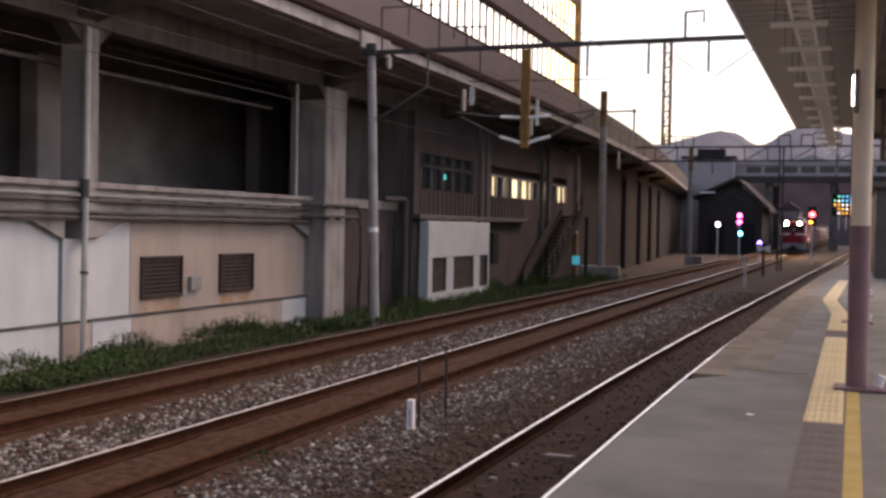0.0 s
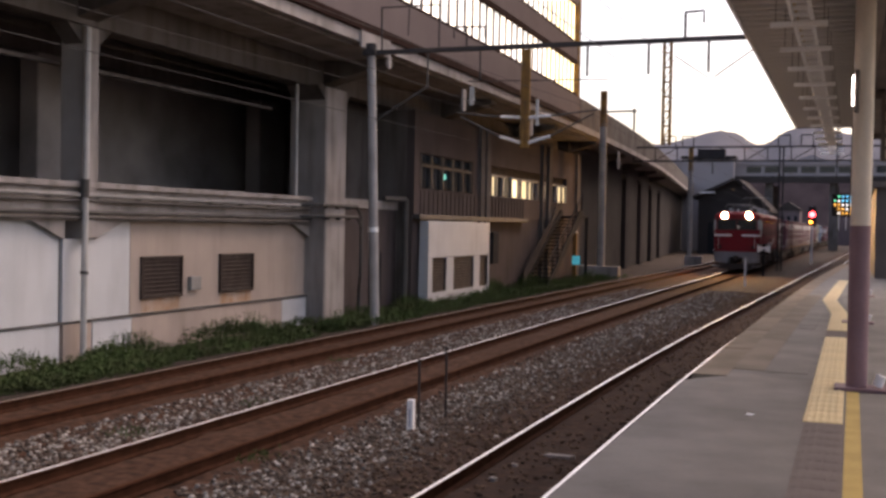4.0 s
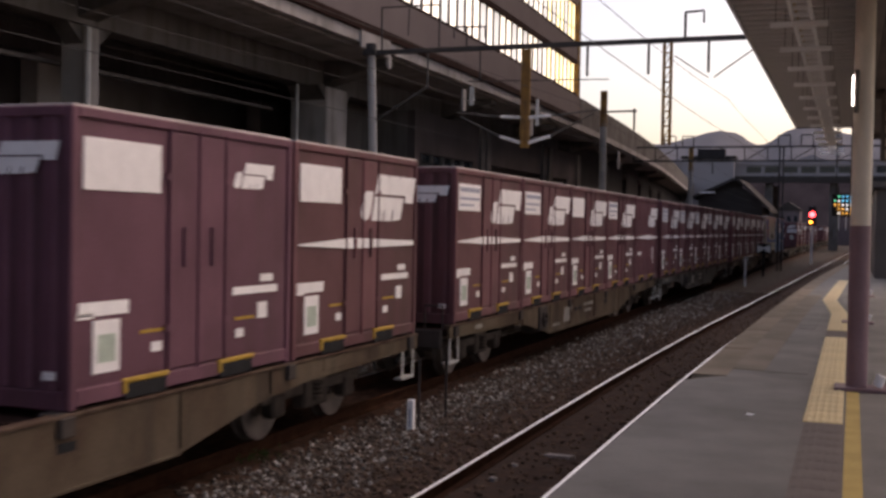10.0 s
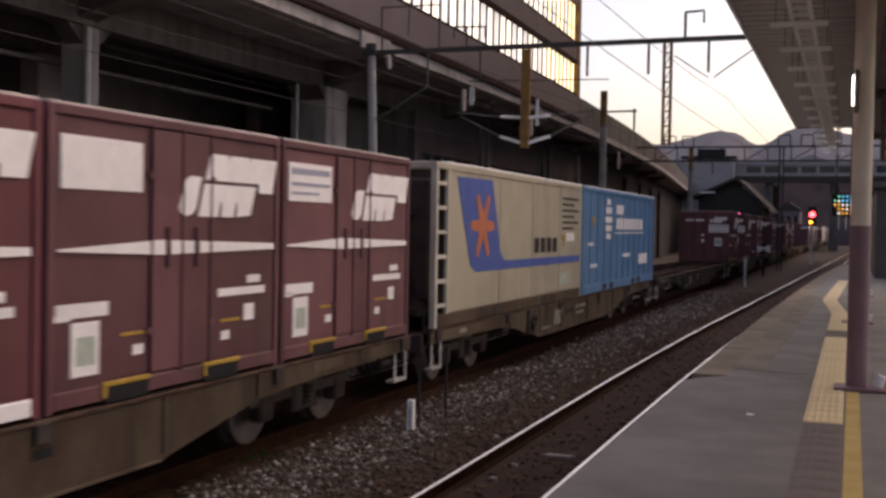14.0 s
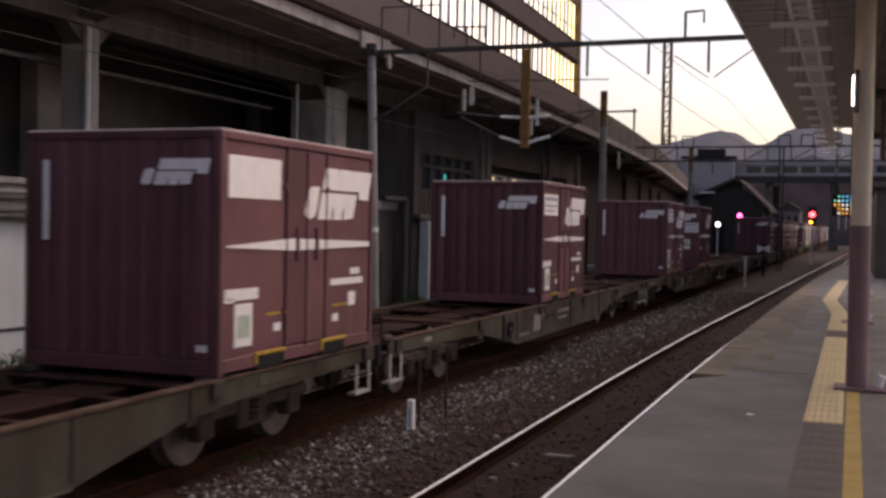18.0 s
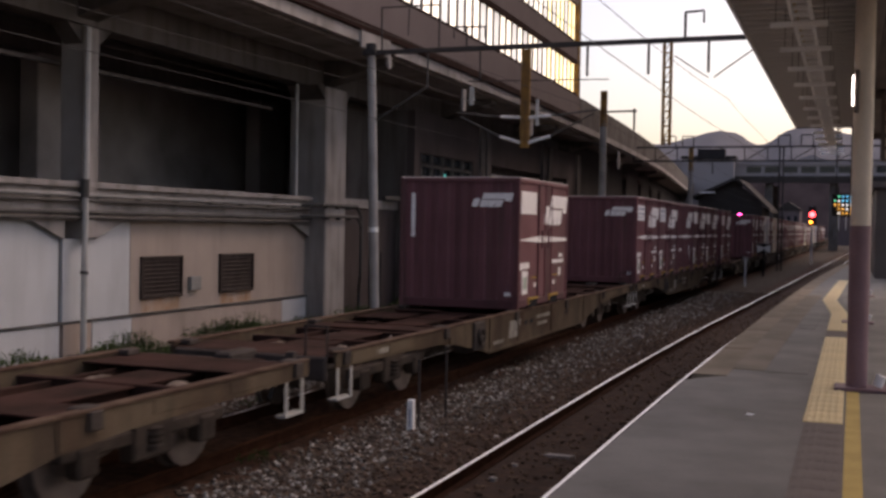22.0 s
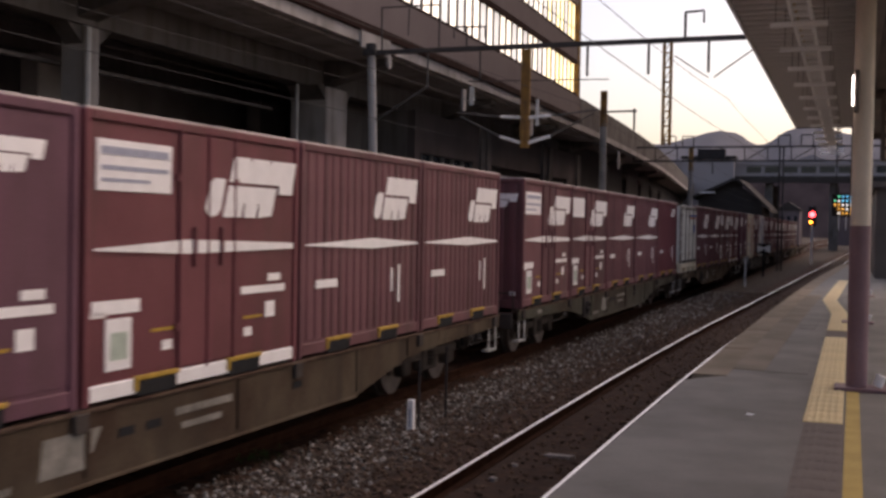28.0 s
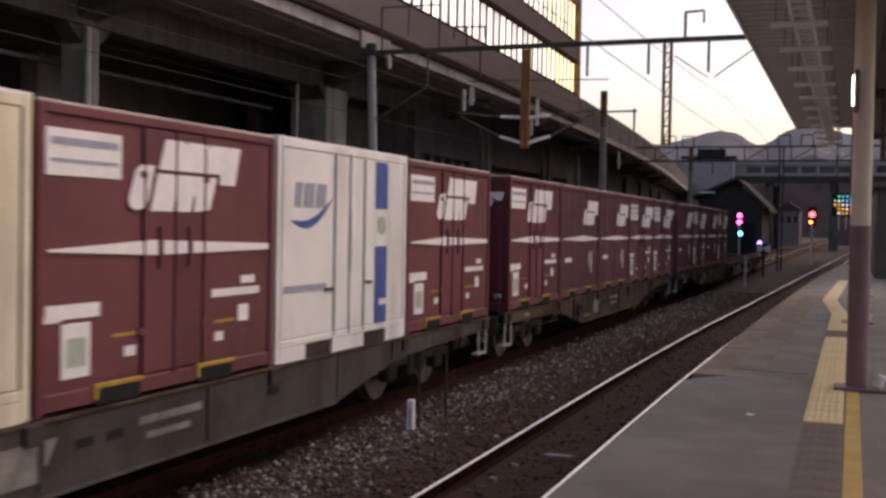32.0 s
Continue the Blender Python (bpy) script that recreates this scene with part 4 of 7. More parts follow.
        part("baluster", B().tube((-13.87, y, -0.4 + i * 0.51), (-13.87, y, 0.7 + i * 0.51), 0.03, 6), BLACK, s)
    part("handrail", B().tube((-13.87, 51.2, 0.6), (-13.87, 58.5, 4.35), 0.035, 6), BLACK, s)
    part("side_mesh", B().prism([(51.2, -0.4), (58.5, 3.4), (58.5, 4.2), (51.2, 0.45)], "x", -15.02, -14.99), IRON, s)
    part("support", B().box(-14.1, -13.95, 60.2, 60.35, -0.6, 3.1), BLACK, s)
    k = thing("trackside_cabinet", "small cabinet with a lit blue sign beside the stairs", "cabinet", (-15.0, 61.5, -0.5))
    part("post", B().box(-0.1, 0.1, 0, 0.2, 0, 2.75, 0.02), STEEL_OCHRE, k, "ochre painted post")
    part("post_cap", B().box(-0.13, 0.13, -0.03, 0.23, 2.75, 2.9, 0.02), WHITE, k)
    part("sign_plate", B().box(-0.1, 0.35, -0.08, -0.02, 0.95, 1.45, 0.02), glow("teal_sign", (0.02, 0.22, 0.30), 0.5), k, "glowing teal sign plate")
    part("cabinet", B().box(0.2, 1.3, 0.4, 1.2, 0, 0.9, 0.03), CONCRETE, k)


def add_station_block():
    """The glazed building that stands on the viaduct."""
    b = thing("station_building", "pinkish station building with long bright window bands", "building", kind="structure")
    x = -13.4

    def slab(name, x0, x1, y0, y1, z0, z1, mat, label="", parent=b):
        bb = B()
        for y in np.linspace(y0, y1, 12):
            s = sway(y)
            bb.v += [(x0 + s, y, z0), (x1 + s, y, z0), (x1 + s, y, z1), (x0 + s, y, z1)]
        for j in range(11):
            bb.f += [(j * 4 + i, j * 4 + (i + 1) % 4, (j + 1) * 4 + (i + 1) % 4, (j + 1) * 4 + i) for i in range(4)]
        bb.f += [(0, 1, 2, 3), (47, 46, 45, 44)]
        return part(name, bb, mat, parent, label)
    slab("wall", x - 0.35, x, -20, 57, 11.3, 12.26, FACADE, "pinkish panel band")
    slab("cornice", x - 0.35, x + 0.04, -20, 57, 11.22, 11.36, BROWN_TRIM)
    slab("wall", x - 0.35, x, -20, 57, 14.3, 16.0, FACADE, "pinkish panel band")
    slab("wall", x - 0.35, x - 0.02, -20, 57, 9.46, 9.55, FACADE)
    slab("roof", x - 12, x + 0.1, -20, 57, 16.0, 16.4, CONCRETE)
    slab("floor_slab", x - 12, x - 0.4, -20, 57, 9.3, 9.6, CONCRETE_DARK)
    slab("back_wall", x - 12, x - 11.6, -20, 57, 9.6, 16, PANEL_WHITE)
    s = sway(57)
    part("end_wall", B().box(x - 12 + s, x + s - 0.01, 56.7, 57.0, 8.4, 16.0), FACADE, b)
    part("corner_post", B().box(x - 0.3 + s, x + 0.06 + s, 56.55, 57.05, 8.4, 16.2, 0.02), STEEL_OCHRE, b, "ochre corner post")
    for z0, z1 in ((9.6, 11.22), (12.3, 14.3)):
        # one pane between each pair of mullions, its glow standing in for bright sky
        for i in range(60):
            y = 4.0 + i * 0.875
            sy = sway(y + 0.45)
            pane = part("window", B().box(x - 0.22 + sy, x - 0.20 + sy, y + 0.02, y + 0.855, z0 + 0.02, z1 - 0.02), SKY_PANE_YELLOW if y > 50 and i % 3 else (SKY_PANE_GREYISH if (i * 7 + int(z0)) % 5 < 2 else SKY_PANE), b, "window pane glowing in place of bright sky")
            part("mullion", B().box(x - 0.23 + sy, x - 0.13 + sy, y - 0.05, y + 0.05, z0, z1), STEEL_DARK, pane, "thin dark mullion")
        slab("sill_rail", x - 0.2, x + 0.02, 4, 56.6, z0 - 0.06, z0 + 0.02, BROWN_TRIM)


# ---------------------------------------------------------------- overhead line
def insulator(b, p, q, n=7, r=0.065):
    p, q = Vector(p), Vector(q)
    for i in range(n):
        a, c = p.lerp(q, (i + 0.1) / n), p.lerp(q, (i + 0.8) / n)
        b.tube(a, c, r, 8, r * 0.55)
    b.tube(p, q, r * 0.4, 6)
    return b


def add_gantry(y, xl, xr, z, name_label):
    g = thing("catenary_gantry", name_label, "gantry", (0, y, 0), "catenary gantries")
    part("mast", B().tube((xl + 0.02, 0, -0.95), (xl - 0.27, 0, 8.2), 0.155, 14, 0.135), MAST, g, "round concrete mast", True)
    part("mast_cap", B().tube((xl - 0.265, 0, 8.02), (xl - 0.275, 0, 8.28), 0.17, 12), STEEL_DARK, g)
    part("mast_label", B().tube((xl - 0.085, 0, 2.32), (xl - 0.09, 0, 2.47), 0.158, 12), WHITE, g, "white number band")
    part("beam", B().box(xl - 0.3, xr, -0.07, 0.07, z - 0.07, z + 0.07, 0.012), STEEL_DARK, g, "dark steel cross beam")
    part("beam_clamp", B().box(xl - 0.48, xl - 0.05, -0.2, 0.2, z - 0.09, z + 0.09, 0.01), STEEL_DARK, g)
    part("far_mast", B().tube((xr, 0, 0.78), (xr, 0, 8.2), 0.14, 12), MAST, g)
    part("brace", B().tube((xl - 0.1, 0, 5.85), (xl + 1.72, 0, 6.9), 0.035, 6).tube((xl + 1.67, 0, 6.9), (xl + 1.67, 0, z), 0.03, 6), PIPE_DARK, g)
    for x, z0, lattice in ((-9.32, 4.95, False), (-5.10, 5.0, True)):
        d = part("drop_post", B().box(x - 0.14, x - 0.06, -0.05, 0.05, z0, z - 0.02).box(x + 0.06, x + 0.14, -0.05, 0.05, z0, z - 0.02), STEEL_OCHRE, g, "ochre drop post")
        zz = z0 + 0.1
        while zz < z - 0.3:
            bb = B().box(x - 0.1, x + 0.1, -0.03, 0.03, zz, zz + 0.05)
            if lattice:
                bb.tube((x - 0.09, 0, zz + 0.05), (x + 0.09, 0, zz + 0.40), 0.014, 5)
            part("lacing_bar", bb, STEEL_OCHRE, d)
            zz += 0.42
        if not lattice:
            part("plate", B().box(x - 0.1, x + 0.1, -0.02, 0.02, z0, z - 0.1), STEEL_OCHRE, d)
    for x in (-5.65, -7.45, -3.95):
        part("hanger", B().tube((x, 0, z), (x, 0, z - 0.95), 0.042, 6), STEEL_DARK, g)
    # hoops above the beam
    part("top_hoop", B().tube((-14.07, 0, z), (-14.09, 0, 9.41), 0.028, 6).tube((-14.09, 0, 9.41), (-12.14, 0, 9.40), 0.026, 6).tube((-12.14, 0, 9.40), (-12.14, 0, z), 0.028, 6).tube((-13.15, 0, 9.42), (-13.18, 0, 8.5), 0.02, 6), STEEL_DARK, g)
    part("top_hoop", B().tube((-11.65, 0, 8.69), (-10.65, 0, 8.65), 0.026, 6).tube((-11.65, 0, 8.69), (-11.65, 0, 8.35), 0.02, 6).tube((-11.23, 0, 8.68), (-11.23, 0, z), 0.028, 6).tube((-10.65, 0, 8.66), (-10.65, 0, 8.3), 0.02, 6), STEEL_DARK, g)
    part("side_bar", B().tube((-10.79, 0, z), (-10.77, 0, 7.0), 0.03, 6).tube((-11.15, 0, 7.0), (-6.8, 0, 6.94), 0.016, 6), STEEL_DARK, g)
    part("hung_plate", B().box(-11.10, -10.95, -0.05, 0.0, 6.26, 6.84, 0.01), DOWNPIPE, g, "pale hanging plate")
    part("top_hoop", B().tube((-4.62, 0, z), (-4.62, 0, z + 0.78), 0.045, 6).tube((-4.62, 0, z + 0.78), (-4.10, 0, z + 0.80), 0.035, 6).tube((-4.10, 0, z + 0.80), (-4.10, 0, z + 0.45), 0.032, 6), STEEL_DARK, g)
    # cantilevers with insulators on both sides of the posts
    for x, s in ((-9.32, 1), (-9.32, -1)):
        arm = part("cantilever", B().tube((x + s * 0.8, 0, 5.90), (x + s * 2.2, 0, 6.05), 0.026, 6).tube((x + s * 0.8, 0, 5.30), (x + s * 2.1, 0, 5.95), 0.024, 6), PIPE_DARK, g)
        for za, zb in ((5.86, 5.90), (5.10, 5.30)):
            part("insulator", insulator(B(), (x + s * 0.12, 0, za), (x + s * 0.8, 0, zb)), PORCELAIN, arm, "pale porcelain insulator", True)
    part("insulator", insulator(B(), (-8.95, 0, 6.4), (-8.95, 0, 5.6)), PORCELAIN, g, "pale porcelain insulator", True)
    part("sag_stay", B().tube((-4.9, 0, 7.55), (-3.95, 0, 6.9), 0.018, 5).tube((-3.8, 0, 6.9), (-2.45, 0, 7.85), 0.022, 5), WIRE, g)
    # shrunk towards the camera to stand before the deck edge in its view
    return scale_about_eye(g, 0.91)


def scale_about_eye(g, k):
    """Scales a thing and its distance from the camera's eye together; its outline in view stays."""
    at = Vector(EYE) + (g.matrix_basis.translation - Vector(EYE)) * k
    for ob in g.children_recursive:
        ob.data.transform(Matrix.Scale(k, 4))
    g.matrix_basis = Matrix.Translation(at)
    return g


def add_overhead():
    add_gantry(31.68, -14.17, 1.6, 8.0, "concrete mast gantry with dark cross beam over the tracks")
    for y, x, h in ((61.5, -13.45, 10.35), (92.0, -12.7, 9.4)):
        m = thing("line_mast", "tall round concrete mast beside the viaduct", "mast", (x, y, -0.6), "line masts")
        part("shaft", B().tube((0, 0, 0), (0, 0, h + 0.6), 0.23, 14, 0.19), MAST, m, "", True)
        part("cap", B().tube((0, 0, h - 1.4), (0, 0, h + 0.62), 0.20, 12), STEEL_OCHRE, m)
        part("cross_arm", B().box(0.1, 1.9, -0.05, 0.05, h - 0.6, h - 0.5).box(1.7, 1.8, -0.05, 0.05, h - 1.6, h - 0.4), STEEL_DARK, m)
        part("box", B().box(-0.3, 1.1, -0.5, 0.2, 0.0, 1.0, 0.03), CONCRETE, m, "grey cabinet at its foot")
    # lattice gantry farther off
    g = thing("lattice_gantry", "steel lattice gantry spanning the tracks far off", "gantry", (0, 100, 0), "catenary gantries")
    for z in (10.0, 8.75):
        part("chord", B().box(-19, 6.6, -0.08, 0.08, z - 0.07, z + 0.07), STEEL_DARK, g)
    for i in range(13):
        x = -19 + i * 1.97
        part("web", B().box(x - 0.04, x + 0.04, -0.04, 0.04, 8.75, 10.0).tube((x, 0, 8.78), (x + 2, 0, 9.97) if i % 2 else (x + 2, 0, 8.78), 0.04, 5), STEEL_DARK, g)
    for x in (-6.0, 5.4):
        part("leg", B().box(x - 0.22, x - 0.1, -0.2, 0.2, -1.4, 10).box(x + 0.1, x + 0.22, -0.2, 0.2, -1.4, 10), STEEL_DARK, g)
    for x in (-16.2, -14.6, -6.3, -4.4):
        part("frame_hoop", B().tube((x, 0, 10), (x, 0, 11.0), 0.05, 5).tube((x, 0, 11.0), (x + 1.0, 0, 11.0), 0.05, 5).tube((x + 1, 0, 11.0), (x + 1, 0, 10), 0.05, 5), STEEL_DARK, g)
    part("catwalk", B().box(-13.6, -10.4, -0.5, 0.5, 8.9, 9.0).box(-13.2, -10.8, -0.4, 0.4, 9.0, 9.8), STEEL_DARK, g, "dark equipment box on the gantry")
    # shrunk towards the camera so the leg clears the goods line
    scale_about_eye(g, 0.79)
    # wires
    w = thing("overhead_wires", "thin dark overhead wires above the tracks", "wires")
    ys = [-12, 28.83, 57, 84, 140]
    for c in TRACKS.values():
        for zz, sag, r in ((5.05, 0.03, 0.006), (5.95, 0.35, 0.006)):
            pts = []
            for a, e in zip(ys, ys[1:]):
                for i in range(8):
                    f = i / 8
                    y = a + (e - a) * f
                    pts.append((c + (bend_main(y) if c == TRACKS[1] else bend(y)), y, zz - 4 * sag * f * (1 - f)))
            part("wire", B().cable(pts, r), WIRE, w)
    for x, z in ((-13.9, 7.3),):
        part("feeder", B().cable([(x, -12, z + 0.1), (x, 28.83, z), (x + 0.5, 61, z + 0.2)], 0.006), WIRE, w)


# ---------------------------------------------------------------- trackside
def add_trackside():
    m = thing("marker_post", "short white marker post in the ballast", "marker post", (-5.44, 13.4, -0.20))
    part("post", B().box(-0.045, 0.045, -0.045, 0.045, 0.0, 0.455, 0.012), WHITE, m)
    part("foot", B().box(-0.06, 0.06, -0.06, 0.06, -0.05, 0.03), BLACK, m)
    part("marking_bar", B().box(-0.012, 0.012, -0.049, -0.044, 0.10, 0.34), PRINT, m)
    for x, y, h in ((-5.43, 13.65, 0.95), (-5.32, 14.4, 1.06)):
        s = thing("stake", "thin dark iron stake in the ballast", "stake", (x, y, -0.2), "iron stakes")
        part("rod", B().tube((0, 0, -0.1), (0, 0, h), 0.019, 8), IRON, s)
        part("tip", B().tube((0, 0, h - 0.03), (0, 0, h + 0.01), 0.024, 8), IRON, s)
    for x, y, a, b, h in ((-3.21, 12.59, 0.19, 0.055, 0.05), (-5.05, 27.15, 0.12, 0.10, 0.10), (-3.55, 11.89, 0.045, 0.04, 0.05), (-3.56, 11.15, 0.04, 0.04, 0.05), (-2.75, 13.6, 0.05, 0.04, 0.05)):
        c = part("stone_scrap", B().prism([(-a, -b), (a * 0.8, -b), (a, b * 0.6), (-a * 0.7, b)], "z", 0, h), CONCRETE, None)
        c.location = (x + lean(x, y), y, -0.175)
        tagged(c, "pale stone fragment lying on the track bed", "stone", "stone fragments")
    p = thing("marker_sign", "thin grey trackside post with a small plate", "sign", (-4.90, 55.3, -0.2))
    part("post", B().tube((0, 0, 0), (0, 0, 1.4), 0.045, 8), GALV, p)
    part("plate", B().box(-0.14, 0.14, -0.03, 0.0, 1.2, 1.5, 0.02), PIPE, p)
    w = thing("bow_tie_sign", "black post with a white bow-tie shaped marker", "sign", (-5.05, 68.9, -0.2))
    part("post", B().tube((0, 0, 0), (0, 0, 1.7), 0.06, 8), BLACK, w)
    part("marker", B().prism([(-0.38, 1.45), (0, 1.62), (0.38, 1.45), (0.38, 1.95), (0, 1.78), (-0.38, 1.95)], "y", -0.03, 0.03), WHITE, w)
    part("board", B().box(-0.42, 0.42, 0.03, 0.06, 1.4, 2.0, 0.02), BLACK, w)
    s = thing("colour_light_signal", "trackside signal mast showing a red light", "signal", (-3.34, 100, -0.2))
    part("mast", B().tube((0, 0.15, 0), (0, 0.15, 5.0), 0.08, 8), GALV, s)
    part("head", B().box(-0.3, 0.3, 0.05, 0.25, 3.3, 5.0, 0.05), BLACK, s)
    part("lens", B().lathe([(0.0, -0.03), (0.24, -0.02), (0.25, 0.08)], 16, (0, 0, 4.28), "y"), LED_RED, s, "glowing red lens")
    part("lens", B().lathe([(0.0, -0.03), (0.10, -0.02), (0.11, 0.08)], 14, (-0.10, 0, 3.62), "y"), LED_AMBER, s, "dim amber lens")
    for n, x, y, lights in (("shunting_signal", -9.75, 103.0, ((0, 4.15, LED_PINK), (0, 3.55, LED_PINK), (0.10, 2.5, LED_CYAN))), ("dwarf_signal", -8.15, 106.0, ((0, 1.62, LED_BLUE),)), ("yard_lamp", -11.7, 103.0, ((0.05, 3.3, LED_WHITE),))):
        d = thing(n, {"shunting_signal": "shunting signal with pink and blue lights", "dwarf_signal": "low signal with a blue light", "yard_lamp": "post lamp with a pinkish white light"}[n], "signal" if "signal" in n else "lamp", (x, y, -0.2))
        top = max(z for _, z, _ in lights)
        part("mast", B().tube((0, 0.2, 0), (0, 0.2, top + 0.3), 0.07, 8), GALV, d)
        for lx, lz, lm in lights:
            part("light", B().lathe([(0.0, -0.03), (0.20, -0.02), (0.21, 0.1)], 14, (lx, 0, lz), "y"), lm, d)
            part("hood", B().box(lx - 0.24, lx + 0.24, 0.02, 0.3, lz - 0.24, lz + 0.24, 0.04), BLACK, d)


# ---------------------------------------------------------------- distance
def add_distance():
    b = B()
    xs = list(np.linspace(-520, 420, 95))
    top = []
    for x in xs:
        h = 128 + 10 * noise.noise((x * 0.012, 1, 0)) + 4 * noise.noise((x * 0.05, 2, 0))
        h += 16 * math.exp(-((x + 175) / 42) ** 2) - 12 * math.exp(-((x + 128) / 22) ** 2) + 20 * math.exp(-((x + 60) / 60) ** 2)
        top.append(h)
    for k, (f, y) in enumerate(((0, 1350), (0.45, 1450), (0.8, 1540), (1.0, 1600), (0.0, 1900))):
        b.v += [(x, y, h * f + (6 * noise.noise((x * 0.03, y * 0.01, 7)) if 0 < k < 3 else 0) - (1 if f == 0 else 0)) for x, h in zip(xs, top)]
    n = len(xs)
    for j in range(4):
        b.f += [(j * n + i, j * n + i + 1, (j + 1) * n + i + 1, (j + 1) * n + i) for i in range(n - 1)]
    tagged(part("far_hills", b, HILL, None, "wooded hills on the horizon, haze put into their grey colour", True), category="hills", kind="structure")
    for x0, x1, y0, y1, h in ((14, 30, 120, 150, 13),):
        d = thing("far_building", "plain grey building beyond the station", "building", ((x0 + x1) / 2, y0, -0.62), "far buildings")
        w, dp = (x1 - x0) / 2, y1 - y0
        part("wall", B().box(-w, w, 0, dp, 0, h), FAR_GREY, d)
        part("roof", B().box(-w - 0.3, w + 0.3, -0.3, dp + 0.3, h, h + 0.5), FAR_DARK, d)
        for r in range(4):
            for c in range(3):
                part("window", B().box(-w + 1 + c * 3, -w + 2.4 + c * 3, -0.05, 0.02, 1.2 + r * 3.3, 2.7 + r * 3.3), DARK_GLASS, d)
    # slope added as a backdrop, coloured for the gloom under the bridge
    y = thing("far_woods", "dark slope added as a backdrop at the end of the line", "woods", (0, 640, -0.62), kind="structure")
    part("slope", B().prism([(0, 0), (26, 34), (90, 40), (90, 0)], "x", -120, 90), BACKDROP, y)
    # gabled goods shed
    s = thing("goods_shed", "dark gabled shed beside the far tracks", "shed", (-14.7, 150, -0.62))
    part("wall", B().box(-4.9, 3.4, 0, 14, 0, 6.4), FAR_DARK, s)
    part("roof", B().prism([(-5.6, 7.3), (-0.4, 9.7), (0.4, 9.7), (4.5, 5.7), (4.5, 6.1), (0.4, 10.1), (-0.4, 10.1), (-5.6, 7.7)], "y", -1.2, 14.5), FAR_DARK, s, "dark gabled roof")
    part("gable", B().prism([(-4.9, 6.4), (3.4, 6.4), (3.4, 6.8), (0, 9.7), (-4.9, 7.4)], "y", 0.0, 0.3), FAR_DARK, s)
    part("eave_light", B().box(-4.6, -2.6, -1.3, -1.15, 8.1, 8.3), WHITE, s)
    # black panels painted in for the shade inside the shed
    for x in (-3.6, 0.4):
        part("doorway", B().box(x, x + 2.2, -0.06, 0.02, 0, 4.2), BLACK, s, "shed doorway painted black for the dark inside")
    # concourse across the tracks far away: a low bridge, a lift tower and a gabled hall behind
    o = thing("over_track_concourse", "pale grey concourse bridging the tracks far off", "bridge", (0, 170, -0.6))
    part("span", B().box(-42, 22, 0, 16, 11.4, 13.2), FAR_GREY, o, "pale grey concourse side")
    part("band", B().box(-42, 22, -0.25, -0.01, 13.0, 13.5), FAR_GREY, o)
    part("lower_girder", B().box(-42, 22, -0.3, 0.3, 10.4, 11.38), FAR_DARK, o, "dark lower girder")
    part("lift_tower", B().box(-24.4, -16.9, -2.0, 0.0, 0, 13.9), FAR_GREY, o, "pale stair and lift tower")
    part("tower_roof", B().box(-24.7, -16.6, -2.3, 0.3, 13.9, 14.3), FAR_DARK, o)
    for i in range(9):
        x = -15.2 + i * 2.6
        part("window", B().box(x, x + 2.1, -0.06, 0.02, 11.9, 12.8), DARK_GLASS, o)
    part("gable_front", B().prism([(-9.0, 13.5), (-3.0, 13.5), (-6.1, 14.6)], "y", 0.2, 0.6), FAR_GREY, o, "pale gable above the bridge")
    for x in (-30, -12.6, -3.4, 8):
        for y in (1, 13):
            part("pier", B().box(x, x + 1.2, y, y + 1.2, 0, 10.4), CONCRETE_DARK, o)
    # low blocks added under and beyond the bridge, coloured for the gloom there
    for x0, x1, y0, h in ((-14.5, -10.2, 232, 7.5), (-3.4, 0.4, 240, 9.5), (-24, -15, 250, 9.0), (6.5, 16, 225, 8.0)):
        d = thing("far_building", "low building added beyond the bridge, coloured for dusk", "building", ((x0 + x1) / 2, y0, -0.62), "far buildings")
        part("wall", B().box((x0 - x1) / 2, (x1 - x0) / 2, 0, 12, 0, h), FAR_DUSK, d)
        part("roof", B().prism([((x0 - x1) / 2 - 0.4, h), ((x1 - x0) / 2 + 0.4, h), (0, h + 1.8)], "y", -0.4, 12.4), FAR_DARK, d)
        for c in range(3):
            part("window", B().box((x0 - x1) / 2 + 0.6 + c * 1.3, (x0 - x1) / 2 + 1.3 + c * 1.3, -0.05, 0.02, h - 2.6, h - 1.2), DARK_GLASS, d)
    # an unseen wall, added to shade the far tracks, closes the right-hand side
    c = thing("wall_station_hall", "unseen tall wall added beyond the platform to cast shade", "wall", kind="structure")
    part("wall", B().box(4.6, 5.0, 38, 118, -0.6, 26.0), CONCRETE_DARK, c)

# ---------------------------------------------------------------- train
CENTRE = TRACKS[2]
PITCH_SLOT = 3.764
HALF = 1.225
FLOOR = 1.0
SPEED = 15.119   # metres a second
# how far down the line each wagon's load stands at the start
FRONT = [147.08, 167.48, 186.95, 207.28, 227.15, 246.8, 266.5, 286.05, 305.28, 325.1, 344.88, 364.14, 384.3, 404.15, 423.15, 443.42, 463.3, 483.07, 503.0, 522.9, 542.8]


def on_track(s, t):
    """Pose of a vehicle whose middle is s metres down the line at the start."""
    y = s - SPEED * t
    slope = (bend(y + 0.5) - bend(y - 0.5))
    return Matrix.Translation((CENTRE + bend(y), y, 0)) @ Matrix.Rotation(-math.atan(slope), 4, "Z")


MOVERS = []   # (thing, distance of its middle)


def strip(b, pts_yz, x0, x1):
    return b.prism(pts_yz, "x", x0, x1)


SIDE = HALF + 0.004


